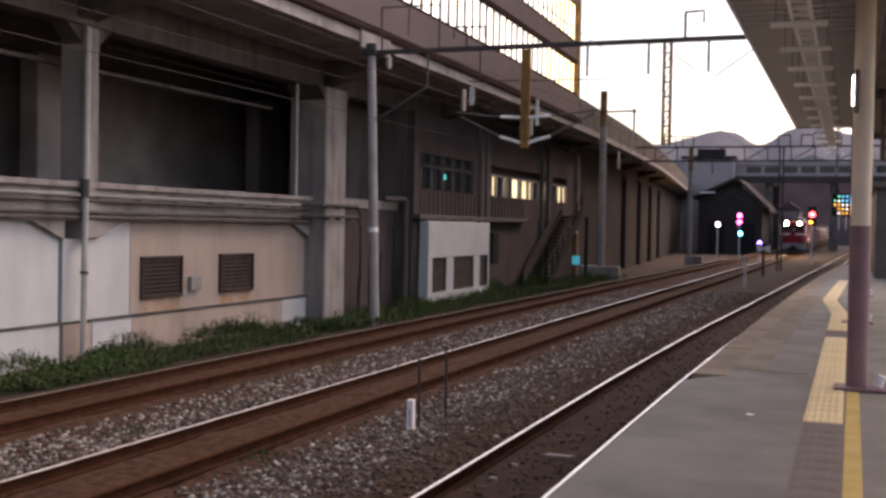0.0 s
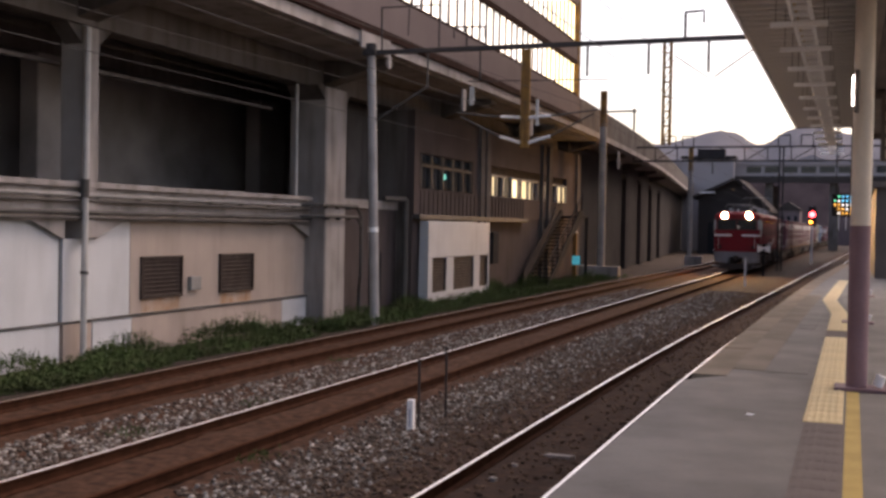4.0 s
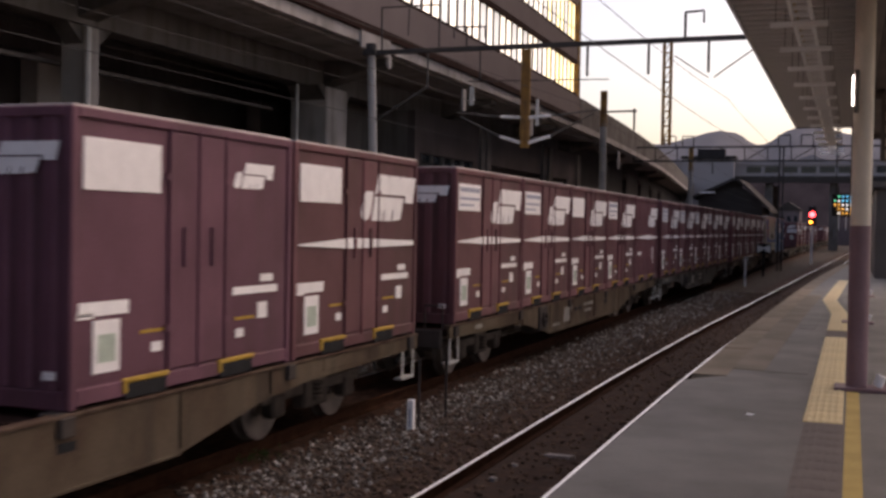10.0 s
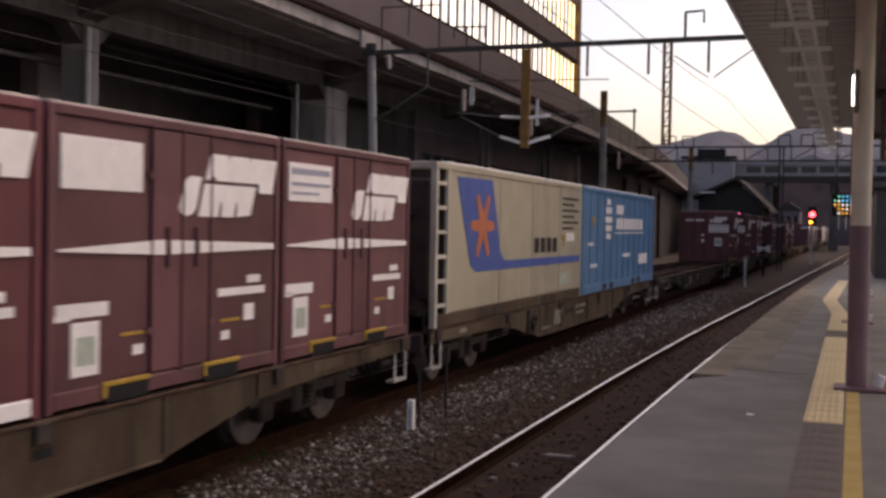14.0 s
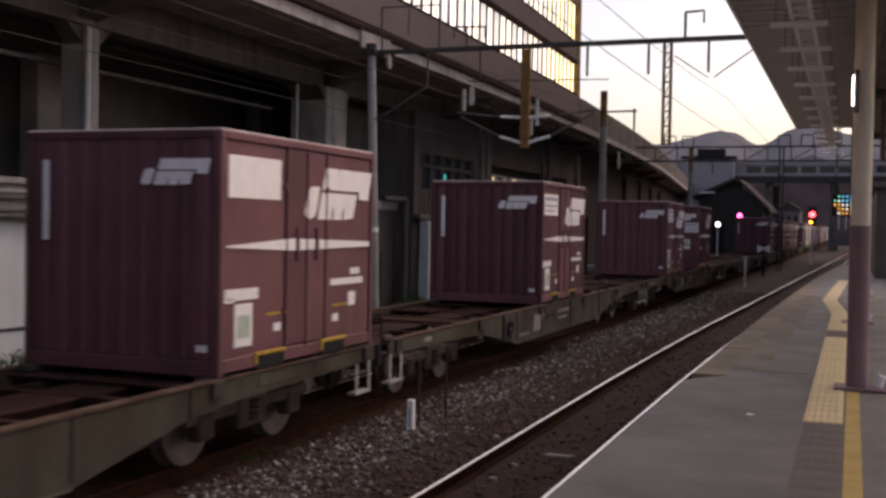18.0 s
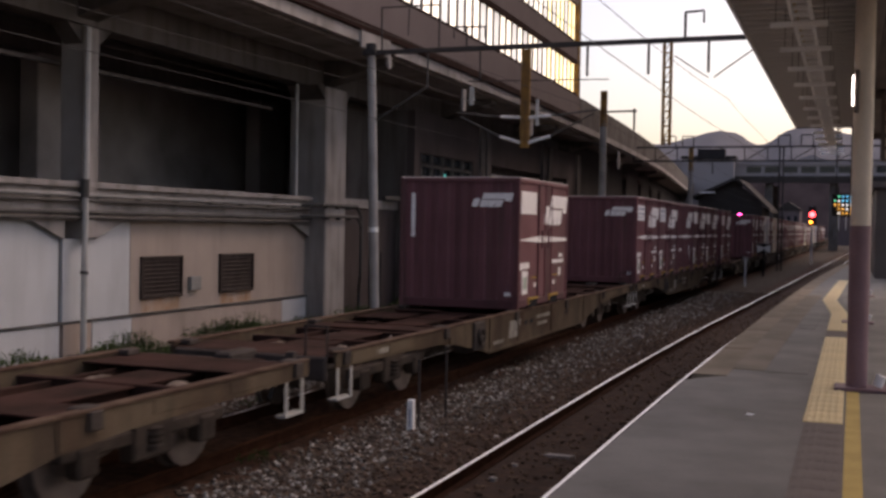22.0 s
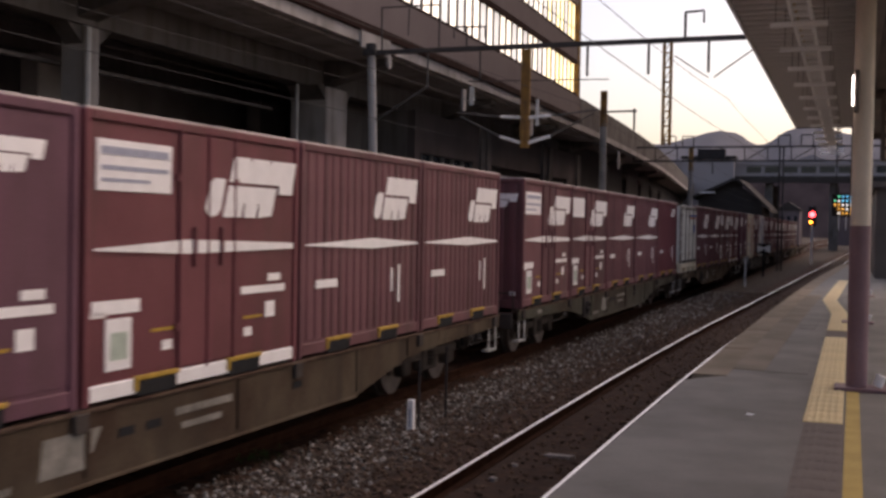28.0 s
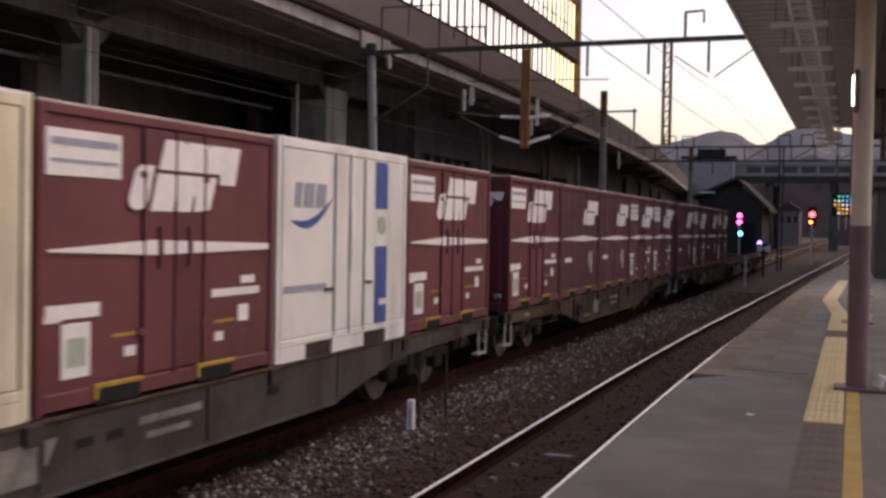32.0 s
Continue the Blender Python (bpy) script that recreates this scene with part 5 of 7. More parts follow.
# the block mark: a rounded foot, an upper slab with a step, and a lower slab with two nicks
MARK = (((0.0, 0.14), (0.03, 0.04), (0.085, 0.0), (0.14, 0.04), (0.17, 0.14), (0.175, 0.62), (0.06, 0.62), (0.02, 0.54)),
        ((0.235, 1.0), (0.42, 1.0), (0.435, 0.93), (0.45, 1.0), (0.66, 1.0), (0.675, 0.93), (0.69, 1.0), (1.0, 1.0), (1.0, 0.42), (0.83, 0.42), (0.82, 0.575), (0.22, 0.575)),
        ((0.215, 0.52), (0.79, 0.52), (0.77, 0.04), (0.61, 0.0), (0.60, 0.24), (0.585, 0.24), (0.575, 0.0), (0.44, 0.0), (0.43, 0.24), (0.415, 0.24), (0.405, 0.0), (0.205, 0.0)))


def logo_block(b, y, z, w, h, x, lean_by=0.26):
    """A leaning block mark of plain shapes."""
    for outline in MARK:
        strip(b, [(y + u * w + lean_by * h * (v - 0.25), z + v * h) for u, v in outline], x, x + 0.006)
    return b


def container(kind):
    """A 12-foot container on its own origin: its front lower middle. kind says the door and marking pattern."""
    ln, h = 3.70, 2.50
    paint = {"a": MAROON, "b": MAROON, "c": MAROON_RED, "r": MAROON, "q": MAROON, "s": PURPLE, "t": MAROON_RED, "d": MAROON_RED}[kind]
    label = {"a": "maroon steel freight container with white stripe and sign panel", "b": "maroon freight container with blank white sign and stripe",
             "c": "bright maroon freight container with centred white mark", "r": "ribbed maroon freight container with white stripe",
             "q": "ribbed maroon freight container with a lettered end panel", "s": "faded purple freight container with a small white mark",
             "t": "tall-ribbed dark red freight container without stripe", "d": "maroon freight container with white lower door frame"}[kind]
    c = thing("freight_container", label, "container", (0, 0, -50), "freight containers")
    ribbed = kind in "rqt"
    b = B().box(-HALF + 0.03, HALF - 0.03, 0.03, ln - 0.03, 0.16, h - 0.03, 0.012)
    if not ribbed:
        b.box(HALF - 0.04, HALF - 0.022, 0.10, 1.36, 0.22, h - 0.12)
        b.box(HALF - 0.04, HALF - 0.022, 2.34, ln - 0.10, 0.22, h - 0.12)
    part("body", b, paint, c)
    # corner posts and rails
    for x in (-HALF, HALF - 0.09):
        for y in (0.0, ln - 0.09):
            part("corner_post", B().box(x, x + 0.09, y, y + 0.09, 0.0, h, 0.012), paint, c)
    for x in (-HALF, HALF - 0.07):
        part("top_rail", B().box(x, x + 0.07, 0.09, ln - 0.09, h - 0.09, h, 0.012), paint, c, "worn top rail")
    part("end_rail", B().box(-HALF + 0.09, HALF - 0.09, 0, 0.07, h - 0.09, h, 0.01), paint, c)
    part("bottom_rail", B().box(HALF - 0.08, HALF - 0.004, 0.09, ln - 0.09, 0.03, 0.17, 0.01).box(-HALF + 0.09, HALF - 0.09, 0.0, 0.06, 0.0, 0.16, 0.01), paint if kind != "d" else SIGN, c)
    part("roof_edge", B().box(-HALF + 0.02, HALF - 0.01, 0.02, ln - 0.02, h - 0.02, h + 0.018, 0.008), ROOF_DUST, c, "pale dusty roof sheet")
    if ribbed:
        me = B().prism([(HALF - 0.032, -0.065), (HALF - 0.014, -0.04), (HALF - 0.014, 0.04), (HALF - 0.032, 0.065)], "z", 0.2, h - 0.09).mesh("side_rib", paint)
        for i in range(16):
            part("side_rib", me, None, c).location = (0, 0.25 + i * 0.213, 0)
    else:
        # folding doors: two leaves between three lock rods
        mid = (1.38, 2.32)
        for y0, y1 in ((mid[0], 1.845), (1.855, mid[1])):
            d = part("door", B().box(HALF - 0.05, HALF - 0.008, y0, y1, 0.19, h - 0.10, 0.012), paint, c, "door leaf")
            part("handle", B().box(HALF - 0.01, HALF + 0.02, (y0 + y1) / 2 - 0.03, (y0 + y1) / 2 + 0.03, 1.14, 1.52, 0.008), paint, d)
        for y in (mid[0] - 0.012, 1.85, mid[1] + 0.012):
            part("lock_rod", B().tube((HALF - 0.005, y, 0.15), (HALF - 0.005, y, h - 0.06), 0.016, 6), paint, c)
        for y in (mid[0] - 0.03, mid[1] + 0.03):
            for z in (0.55, 1.95):
                part("hinge", B().box(HALF - 0.02, HALF + 0.006, y - 0.05, y + 0.05, z, z + 0.06), paint, c)
    # corrugated front end
    me = B().prism([(-0.07, 0.002), (-0.035, -0.03 + 0.032), (-0.03, -0.0), (0.03, -0.0), (0.035, 0.002), (0.07, 0.03)], "z", 0.17, h - 0.09).mesh("end_rib", paint)
    for i in range(9):
        part("end_rib", me, None, c).location = (-1.0 + i * 0.25, 0.004, 0)
    # fork pockets: solid blocks painted black for the shade inside
    for y in (0.72, 2.25):
        p = part("fork_pocket", B().box(HALF - 0.06, HALF + 0.004, y, y + 0.62, 0.0, 0.15, 0.01), BLACK, c, "fork pocket block painted black for its inner shade")
        part("pocket_lip", B().box(HALF - 0.02, HALF + 0.012, y - 0.03, y + 0.65, 0.145, 0.19, 0.008).box(HALF - 0.02, HALF + 0.012, y - 0.03, y + 0.02, 0.06, 0.145), MUSTARD, p, "mustard yellow lip")
    sx = SIDE if not ribbed else SIDE + 0.0
    # markings on the track side
    if kind not in "st":
        part("stripe", strip(B(), [(0.12, 1.31), (1.5, 1.262), (3.58, 1.285), (3.58, 1.350), (1.5, 1.398), (0.12, 1.328)] if not ribbed else [(0.12, 1.31), (2.0, 1.255), (3.58, 1.30), (3.58, 1.33), (2.0, 1.395), (0.12, 1.325)], sx - 0.010, sx - 0.004), SIGN, c, "white tapering stripe")
    if kind in "abds":
        sp = part("sign_panel", B().box(sx - 0.034, sx - 0.016, 0.16, 1.24, 1.82, 2.26, 0.004), SIGN, c, "white sign panel")
        if kind in "ad":
            part("print_bar", B().box(sx - 0.017, sx - 0.012, 0.22, 1.18, 2.13, 2.20).box(sx - 0.017, sx - 0.012, 0.22, 1.18, 2.00, 2.04).box(sx - 0.017, sx - 0.012, 0.22, 0.9, 1.90, 1.93), PRINT, sp)
    if kind in "abd":
        part("mark", logo_block(B(), 1.80, 1.62, 1.70, 0.62, sx - 0.010), SIGN, c, "white block mark")
    elif kind in "rq":
        part("mark", logo_block(B(), 2.05, 1.64, 1.40, 0.58, sx - 0.016), SIGN, c, "white block mark")
    elif kind == "s":
        part("mark", logo_block(B(), 2.50, 1.92, 0.76, 0.27, sx - 0.024), SIGN, c, "small white mark")
    elif kind == "t":
        part("mark", logo_block(B(), 2.45, 2.0, 0.80, 0.27, sx - 0.016), SIGN, c, "small white mark")
    else:
        part("mark", logo_block(B(), 1.15, 1.66, 1.70, 0.66, sx - 0.010), SIGN, c, "white block mark")
        sp = part("sign_panel", B().box(sx - 0.034, sx - 0.016, 0.10, 1.05, 1.92, 2.30, 0.004), SIGN, c, "white sign panel")
        part("print_bar", B().box(sx - 0.017, sx - 0.012, 0.16, 1.0, 2.17, 2.23).box(sx - 0.017, sx - 0.012, 0.16, 1.0, 2.03, 2.06), PRINT, sp)
    if ribbed:
        part("class_bar", B().box(sx - 0.017, sx - 0.011, 0.40, 0.98, 0.80, 0.90), SIGN, c)
        part("number_bar", B().box(sx - 0.017, sx - 0.011, 2.64, 2.70, 0.66, 0.98).box(sx - 0.017, sx - 0.011, 2.88, 2.95, 0.5, 1.02), SIGN, c)
    else:
        part("class_bar", B().box(sx - 0.027, sx - 0.020, 0.12, 0.78, 0.76, 0.88).box(sx - 0.027, sx - 0.020, 0.10, 0.3, 0.74, 0.79), SIGN, c)
        pl = part("inspection_plate", B().box(sx - 0.030, sx - 0.016, 0.30, 0.66, 0.27, 0.72, 0.004), SIGN, c, "white inspection plate")
        part("plate_print", B().box(sx - 0.017, sx - 0.012, 0.36, 0.60, 0.36, 0.60), PLATE_GREEN, pl)
        part("number_bar", B().box(sx - 0.027, sx - 0.020, 2.5, 3.42, 0.82, 0.90).box(sx - 0.027, sx - 0.020, 3.05, 3.32, 0.94, 1.02), SIGN, c)
        for y0, y1, z0, z1 in ((1.12, 1.28, 0.38, 0.47), (2.56, 2.72, 0.38, 0.47), (3.0, 3.2, 0.55, 0.72)):
            part("tag", B().box(sx - 0.027, sx - 0.020, y0, y1, z0, z1), SIGN, c)
        for y0 in (0.95, 2.55):
            part("warning_bar", B().box(sx - 0.027, sx - 0.020, y0, y0 + 0.38, 0.56, 0.59), MUSTARD, c)
    # markings on the front end
    b = B()
    logo = logo_block(B(), 0, 0, 0.78, 0.27, 0)
    b.v = [(HALF - 0.95 + y, -0.004 - x, 1.94 + z) for x, y, z in logo.v]
    b.f = logo.f
    if kind == "q":
        part("end_mark", b, SIGN, c)
        ep = part("end_panel", B().box(HALF - 0.99, HALF - 0.03, -0.012, 0.0, 1.46, 1.85, 0.003), SIGN, c, "white lettered end panel")
        part("print_bar", B().box(HALF - 0.95, HALF - 0.08, -0.016, -0.011, 1.72, 1.79).box(HALF - 0.95, HALF - 0.08, -0.016, -0.011, 1.58, 1.62).box(HALF - 0.95, HALF - 0.2, -0.016, -0.011, 1.50, 1.53), PRINT, ep)
        pl = part("inspection_plate", B().box(HALF - 0.70, HALF - 0.35, -0.012, 0.0, 0.80, 1.19, 0.003), SIGN, c)
        part("plate_print", B().box(HALF - 0.66, HALF - 0.39, -0.016, -0.011, 0.88, 1.12), PLATE_GREEN, pl)
        part("tag", B().box(-0.12, 0.02, -0.008, 0, 0.98, 1.12).box(-0.12, 0.02, -0.008, 0, 1.28, 1.36).box(-0.9, -0.5, -0.008, 0, 2.02, 2.1).box(-0.42, 0.0, -0.008, 0, 2.02, 2.1), SIGN, c)
    else:
        part("end_mark", b, SIGN, c)
        part("end_number", B().box(-0.98, -0.90, -0.008, 0, 1.35, 2.20), SIGN, c)
        part("tag", B().box(0.95, 1.08, -0.008, 0, 0.25, 0.32), SIGN, c)
    return c


def lease_container(red):
    """A cream or white leasing container with a crescent mark."""
    ln, h = 3.70, 2.52
    paint = CREAMY if red else WHITE_BOX
    acc = ORANGE if red else NAVY
    c = thing("leasing_container", "cream leasing container with red crescent and red band" if red else "white leasing container with blue crescent and navy band", "container", (0, 0, -50), "freight containers")
    part("body", B().box(-HALF + 0.02, HALF - 0.02, 0.02, ln - 0.02, 0.2, h - 0.02, 0.012), paint, c)
    for x in (-HALF, HALF - 0.1):
        for y in (0.0, ln - 0.1):
            part("corner_post", B().box(x, x + 0.1, y, y + 0.1, 0.0, h, 0.012), paint, c)
    part("top_rail", B().box(HALF - 0.07, HALF + 0.004, 0.1, ln - 0.1, h - 0.10, h, 0.01), paint, c)
    part("roof_edge", B().box(-HALF, HALF, 0, ln, h - 0.01, h + 0.018, 0.006), GALV, c)
    part("bottom_rail", B().box(HALF - 0.08, HALF + 0.002, 0.1, ln - 0.1, 0.17, 0.25, 0.01), paint, c)
    for y in (0.7, 2.3):
        part("fork_pocket", B().box(HALF - 0.3, HALF - 0.02, y, y + 0.7, 0.0, 0.17), IRON, c)
    part("skid", B().box(HALF - 0.1, HALF, 0.1, 0.7, 0.0, 0.17).box(HALF - 0.1, HALF, 1.4, 2.3, 0.0, 0.17).box(HALF - 0.1, HALF, 3.0, 3.6, 0.0, 0.17), paint, c)
    for y0, y1 in ((0.12, 1.40), (1.43, 1.83), (1.86, 2.26), (2.29, 3.58)):
        d = part("door", B().box(HALF - 0.03, HALF, y0, y1, 0.26, h - 0.11, 0.01), paint, c)
        part("gasket", B().box(HALF - 0.03, HALF - 0.004, y1 + 0.004, y1 + 0.024, 0.26, h - 0.11), PIPE_DARK, d)
    for y in (1.42, 1.84, 2.27):
        part("lock_rod", B().tube((HALF + 0.014, y, 0.2), (HALF + 0.014, y, h - 0.08), 0.013, 6), GALV, c)
    part("latch", B().box(HALF, HALF + 0.02, 1.83, 1.87, 0.95, 1.75).box(HALF, HALF + 0.02, 1.15, 1.40, 0.76, 0.80).box(HALF, HALF + 0.02, 2.3, 2.5, 0.80, 0.84), PIPE_DARK, c)
    # crescent and bars
    pts = [(0.30 + 1.05 * i / 10, 1.60 - 0.13 * math.sin(math.pi * i / 10) + 0.28 * (i / 10) ** 2) for i in range(11)]
    pts += [(0.30 + 1.0 * i / 10, 1.615 - 0.045 * math.sin(math.pi * i / 10) + 0.25 * (i / 10) ** 2) for i in range(9, 0, -1)]
    part("crescent", strip(B(), pts, SIDE, SIDE + 0.005), acc, c, "coloured crescent mark")
    b = B()
    for k, (y0, w) in enumerate(((0.38, 0.16), (0.60, 0.24), (0.90, 0.24))):
        strip(b, [(y0, 1.76), (y0 + w, 1.76), (y0 + w + 0.04, 2.04), (y0 + 0.04, 2.04)], SIDE, SIDE + 0.005)
    part("mark_bar", b, PRINT if not red else ORANGE, c, "plain bars of the maker's mark")
    if red:
        part("band", B().box(SIDE, SIDE + 0.005, 2.62, 3.02, 0.30, 2.30), ORANGE, c, "red vertical band")
        part("tree_mark", B().lathe([(0, 0), (0.15, 0.002), (0.15, 0.006), (0, 0.008)], 14, (SIDE, 0.64, 1.30), "x").box(SIDE, SIDE + 0.006, 0.6, 0.68, 1.02, 1.18), PLATE_GREEN, c)
    else:
        part("band", B().box(SIDE, SIDE + 0.005, 2.62, 3.0, 0.26, 1.28).box(SIDE, SIDE + 0.005, 2.62, 3.0, 1.78, 2.40), NAVY, c, "navy vertical band")
        part("tree_mark", B().lathe([(0, 0), (0.13, 0.002), (0.13, 0.006), (0, 0.008)], 14, (SIDE, 2.82, 1.56), "x"), PLATE_GREEN, c)
        part("plate", B().box(SIDE + 0.004, SIDE + 0.01, 2.75, 3.4, 0.50, 0.58), WHITE_BOX, c)
    part("number_bar", B().box(SIDE, SIDE + 0.004, 0.15, 1.2, 0.78, 0.86), PRINT, c)
    return c


def half_container(banded):
    """One of the two narrow pale containers."""
    ln, h = 1.84, 2.10
    c = thing("small_container", "pale grey narrow freight container with a blue and orange band" if banded else "pale grey narrow freight container with a white disc", "container", (0, 0, -50), "small pale containers")
    part("body", B().box(-HALF + 0.02, HALF - 0.03, 0.02, ln - 0.02, 0.05, h - 0.02, 0.012), GREY_BOX, c)
    for x in (-HALF, HALF - 0.08):
        for y in (0.0, ln - 0.08):
            part("corner_post", B().box(x, x + 0.08, y, y + 0.08, 0.0, h, 0.01), GREY_RUST, c)
    part("top_rail", B().box(HALF - 0.06, HALF, 0.08, ln - 0.08, h - 0.1, h + 0.02, 0.01), GREY_RUST, c)
    for y0, y1 in ((0.10, 0.90), (0.94, 1.74)):
        d = part("door", B().box(HALF - 0.04, HALF - 0.004, y0, y1, 0.14, h - 0.12, 0.012), GREY_BOX, c)
        part("hinge", B().box(HALF - 0.01, HALF + 0.012, y0, y0 + 0.08, 0.3, 0.38).box(HALF - 0.01, HALF + 0.012, y0, y0 + 0.08, 1.0, 1.08).box(HALF - 0.01, HALF + 0.012, y0, y0 + 0.08, 1.7, 1.78), PIPE_DARK, d)
    part("lock_rod", B().tube((HALF + 0.01, 0.92, 0.1), (HALF + 0.01, 0.92, h - 0.1), 0.014, 6), PIPE_DARK, c)
    part("foot", B().box(HALF - 0.05, HALF + 0.006, 0.1, 1.74, 0.02, 0.1), PIPE_DARK, c)
    me = B().box(-0.07, 0.07, -0.03, 0.03, 0.1, h - 0.1, 0.012).mesh("end_rib", GREY_BOX)
    for i in range(7):
        part("end_rib", me, None, c).location = (-1.02 + i * 0.34, 0, 0)
    part("plate", B().box(SIDE - 0.02, SIDE + 0.004, 1.28, 1.46, 0.40, 0.55), SIGN, c)
    part("grime_strip", B().box(HALF - 0.012, HALF + 0.006, 0.06, 1.78, h - 0.13, h - 0.10), IRON, c, "grimy seam under the top rail")
    if banded:
        part("blue_band", B().box(SIDE - 0.012, SIDE + 0.003, 0.10, 1.74, 1.72, 1.80), NAVY, c)
        part("orange_band", B().box(SIDE - 0.012, SIDE + 0.003, 0.10, 1.74, 1.64, 1.70), ORANGE, c)
        part("name_bar", B().box(SIDE - 0.012, SIDE + 0.004, 1.10, 1.40, 1.12, 1.42), NAVY, c, "plain blue bar")
    else:
        part("disc", B().lathe([(0, 0.0), (0.15, 0.0), (0.15, 0.006), (0, 0.006)], 16, (SIDE - 0.006, 1.34, 1.52), "x"), WHITE, c, "white disc")
    return c


def flat_base():
    c = thing("flat_rack", "cream painted steel base frame under small containers", "base frame", (0, 0, -50))
    part("frame", B().box(-HALF, HALF, 0.0, 3.74, 0.17, 0.34, 0.015), CREAMY, c)
    for y in (0.0, 1.1, 2.3, 3.4):
        part("leg", B().box(HALF - 0.2, HALF - 0.003, y, y + 0.34, 0.0, 0.17).box(-HALF + 0.003, -HALF + 0.2, y, y + 0.34, 0.0, 0.17), CREAMY, c)
    return c


def long_container(silver):
    ln, h = 9.35, 2.55
    paint = SILVER if silver else SKYBLUE
    c = thing("long_container", "long champagne-silver container with blue panel and orange star" if silver else "long sky-blue container with white mark", "container", (0, 0, -50), "freight containers")
    part("body", B().box(-HALF + 0.02, HALF - 0.015, 0.55 if silver else 0.02, ln - 0.02, 0.2, h - 0.02, 0.012), paint, c)
    part("top_rail", B().box(HALF - 0.07, HALF + 0.005, 0.1, ln - 0.1, h - 0.11, h, 0.01).box(-HALF, HALF, 0.45, 0.55, h - 0.1, h, 0.01), paint, c)
    part("roof", B().box(-HALF, HALF, 0.5, ln, h - 0.01, h + 0.025, 0.008), GALV, c)
    part("bottom_rail", B().box(HALF - 0.1, HALF + 0.006, 0.1, ln - 0.1, 0.0, 0.2, 0.012), WAGON_GREY if silver else paint, c)
    for x in (-HALF, HALF - 0.12):
        for y in ((0.5, ln - 0.12) if silver else (0.0, ln - 0.12)):
            part("corner_post", B().box(x, x + 0.12, y, y + 0.12, 0.0, h, 0.012), FRAME_PALE if silver else paint, c)
    for y in (2.2, 3.0, 5.9, 6.7):
        part("fork_pocket", B().box(HALF - 0.05, HALF + 0.01, y, y + 0.4, 0.02, 0.18), IRON, c)
    s = HALF - 0.011
    if silver:
        for i in range(3):
            y = 3.2 + i * 2.1
            part("sheet_joint", B().box(s - 0.01, s + 0.003, y, y + 0.012, 0.22, h - 0.12), SILVER, c)
        # generator end with ladder
        fr = part("end_frame", B().box(HALF - 0.10, HALF, 0.0, 0.10, 0.0, h, 0.01).box(HALF - 0.10, HALF, 0.52, 0.62, 0.0, h, 0.01).box(-HALF, -HALF + 0.1, 0.0, 0.1, 0.0, h, 0.01).box(-HALF, HALF, 0.0, 0.1, h - 0.1, h, 0.01), FRAME_PALE, c, "pale end frame")
        for i in range(6):
            part("ladder_rung", B().box(HALF - 0.07, HALF - 0.02, 0.1, 0.52, 0.3 + i * 0.38, 0.36 + i * 0.38), FRAME_PALE, fr)
        part("end_unit", B().box(-0.40, 0.52, 0.05, 0.5, 0.30, 2.40, 0.04), WHITE_BOX, c, "white refrigeration unit")
        part("unit_panel", B().box(0.56, 1.06, 0.10, 0.5, 0.40, 2.30, 0.04), IRON, c, "dark compressor bay")
        part("unit_pipe", B().tube((0.62, 0.06, 0.5), (0.62, 0.06, 1.6), 0.04, 8).tube((0.62, 0.06, 1.6), (0.80, 0.08, 1.75), 0.04, 8), BLACK, c)
        part("side_unit", B().box(-1.15, -0.42, 0.06, 0.5, 0.45, 2.42, 0.03), WHITE_BOX, c)
        part("unit_recess", B().box(-0.80, -0.5, 0.03, 0.08, 1.1, 1.75), IRON, c)
        part("unit_hatch", B().box(0.12, 0.46, 0.03, 0.07, 0.42, 0.62, 0.02), BLACK, c)
        part("unit_handle", B().box(0.34, 0.40, 0.02, 0.06, 1.35, 1.85), BLACK, c)
        part("unit_fan", B().lathe([(0.0, -0.03), (0.2, -0.02), (0.24, 0.04)], 16, (-0.78, 0.06, 0.95), "y"), BLACK, c)
        part("end_wall", B().box(-HALF + 0.05, HALF - 0.05, 0.48, 0.56, 0.2, h - 0.05), IRON, c)
        part("unit_base", B().box(-0.8, 0.9, 0.1, 0.5, 0.15, 0.8, 0.03), IRON, c)
        part("panel", strip(B(), [(0.92, 2.36), (2.72, 2.38), (3.12, 1.42), (3.22, 1.12), (3.47, 0.96), (9.2, 0.95), (9.2, 0.80), (1.92, 0.80), (1.62, 0.92)], s, s + 0.006), NAVY, c, "royal blue panel")
        b = B()
        cx, cz = 2.22, 1.58
        for k in range(3):
            a = math.pi * k / 3
            u, w = (math.cos(a), math.sin(a)), (-math.sin(a), math.cos(a))
            strip(b, [(cx + u[0] * l + w[0] * q, cz + (u[1] * l + w[1] * q) * 0.95) for l, q in ((-0.62, -0.07), (0.0, -0.13), (0.62, -0.07), (0.62, 0.07), (0.0, 0.13), (-0.62, 0.07))], s + 0.006 + k * 0.0015, s + 0.011 + k * 0.0015)
        part("star", b, ORANGE, c, "orange six-armed star")
        for k in range(4):
            part("name_bar", B().box(s, s + 0.005, 5.45 + k * 0.46, 5.80 + k * 0.46, 1.06, 1.36), STEEL_DARK, c, "plain bar of dark lettering")
        for k in range(6):
            part("spec_bar", B().box(s, s + 0.005, 7.6, 9.05 - (k % 2) * 0.4, 2.18 - k * 0.13, 2.23 - k * 0.13), STEEL_DARK, c)
        part("label_plate", B().box(s, s + 0.006, 7.4, 8.3, 0.34, 0.58), PLATE_GREEN, c, "teal label")
        part("warning_plate", B().box(s, s + 0.006, 7.95, 8.7, 1.28, 1.46), SIGN, c)
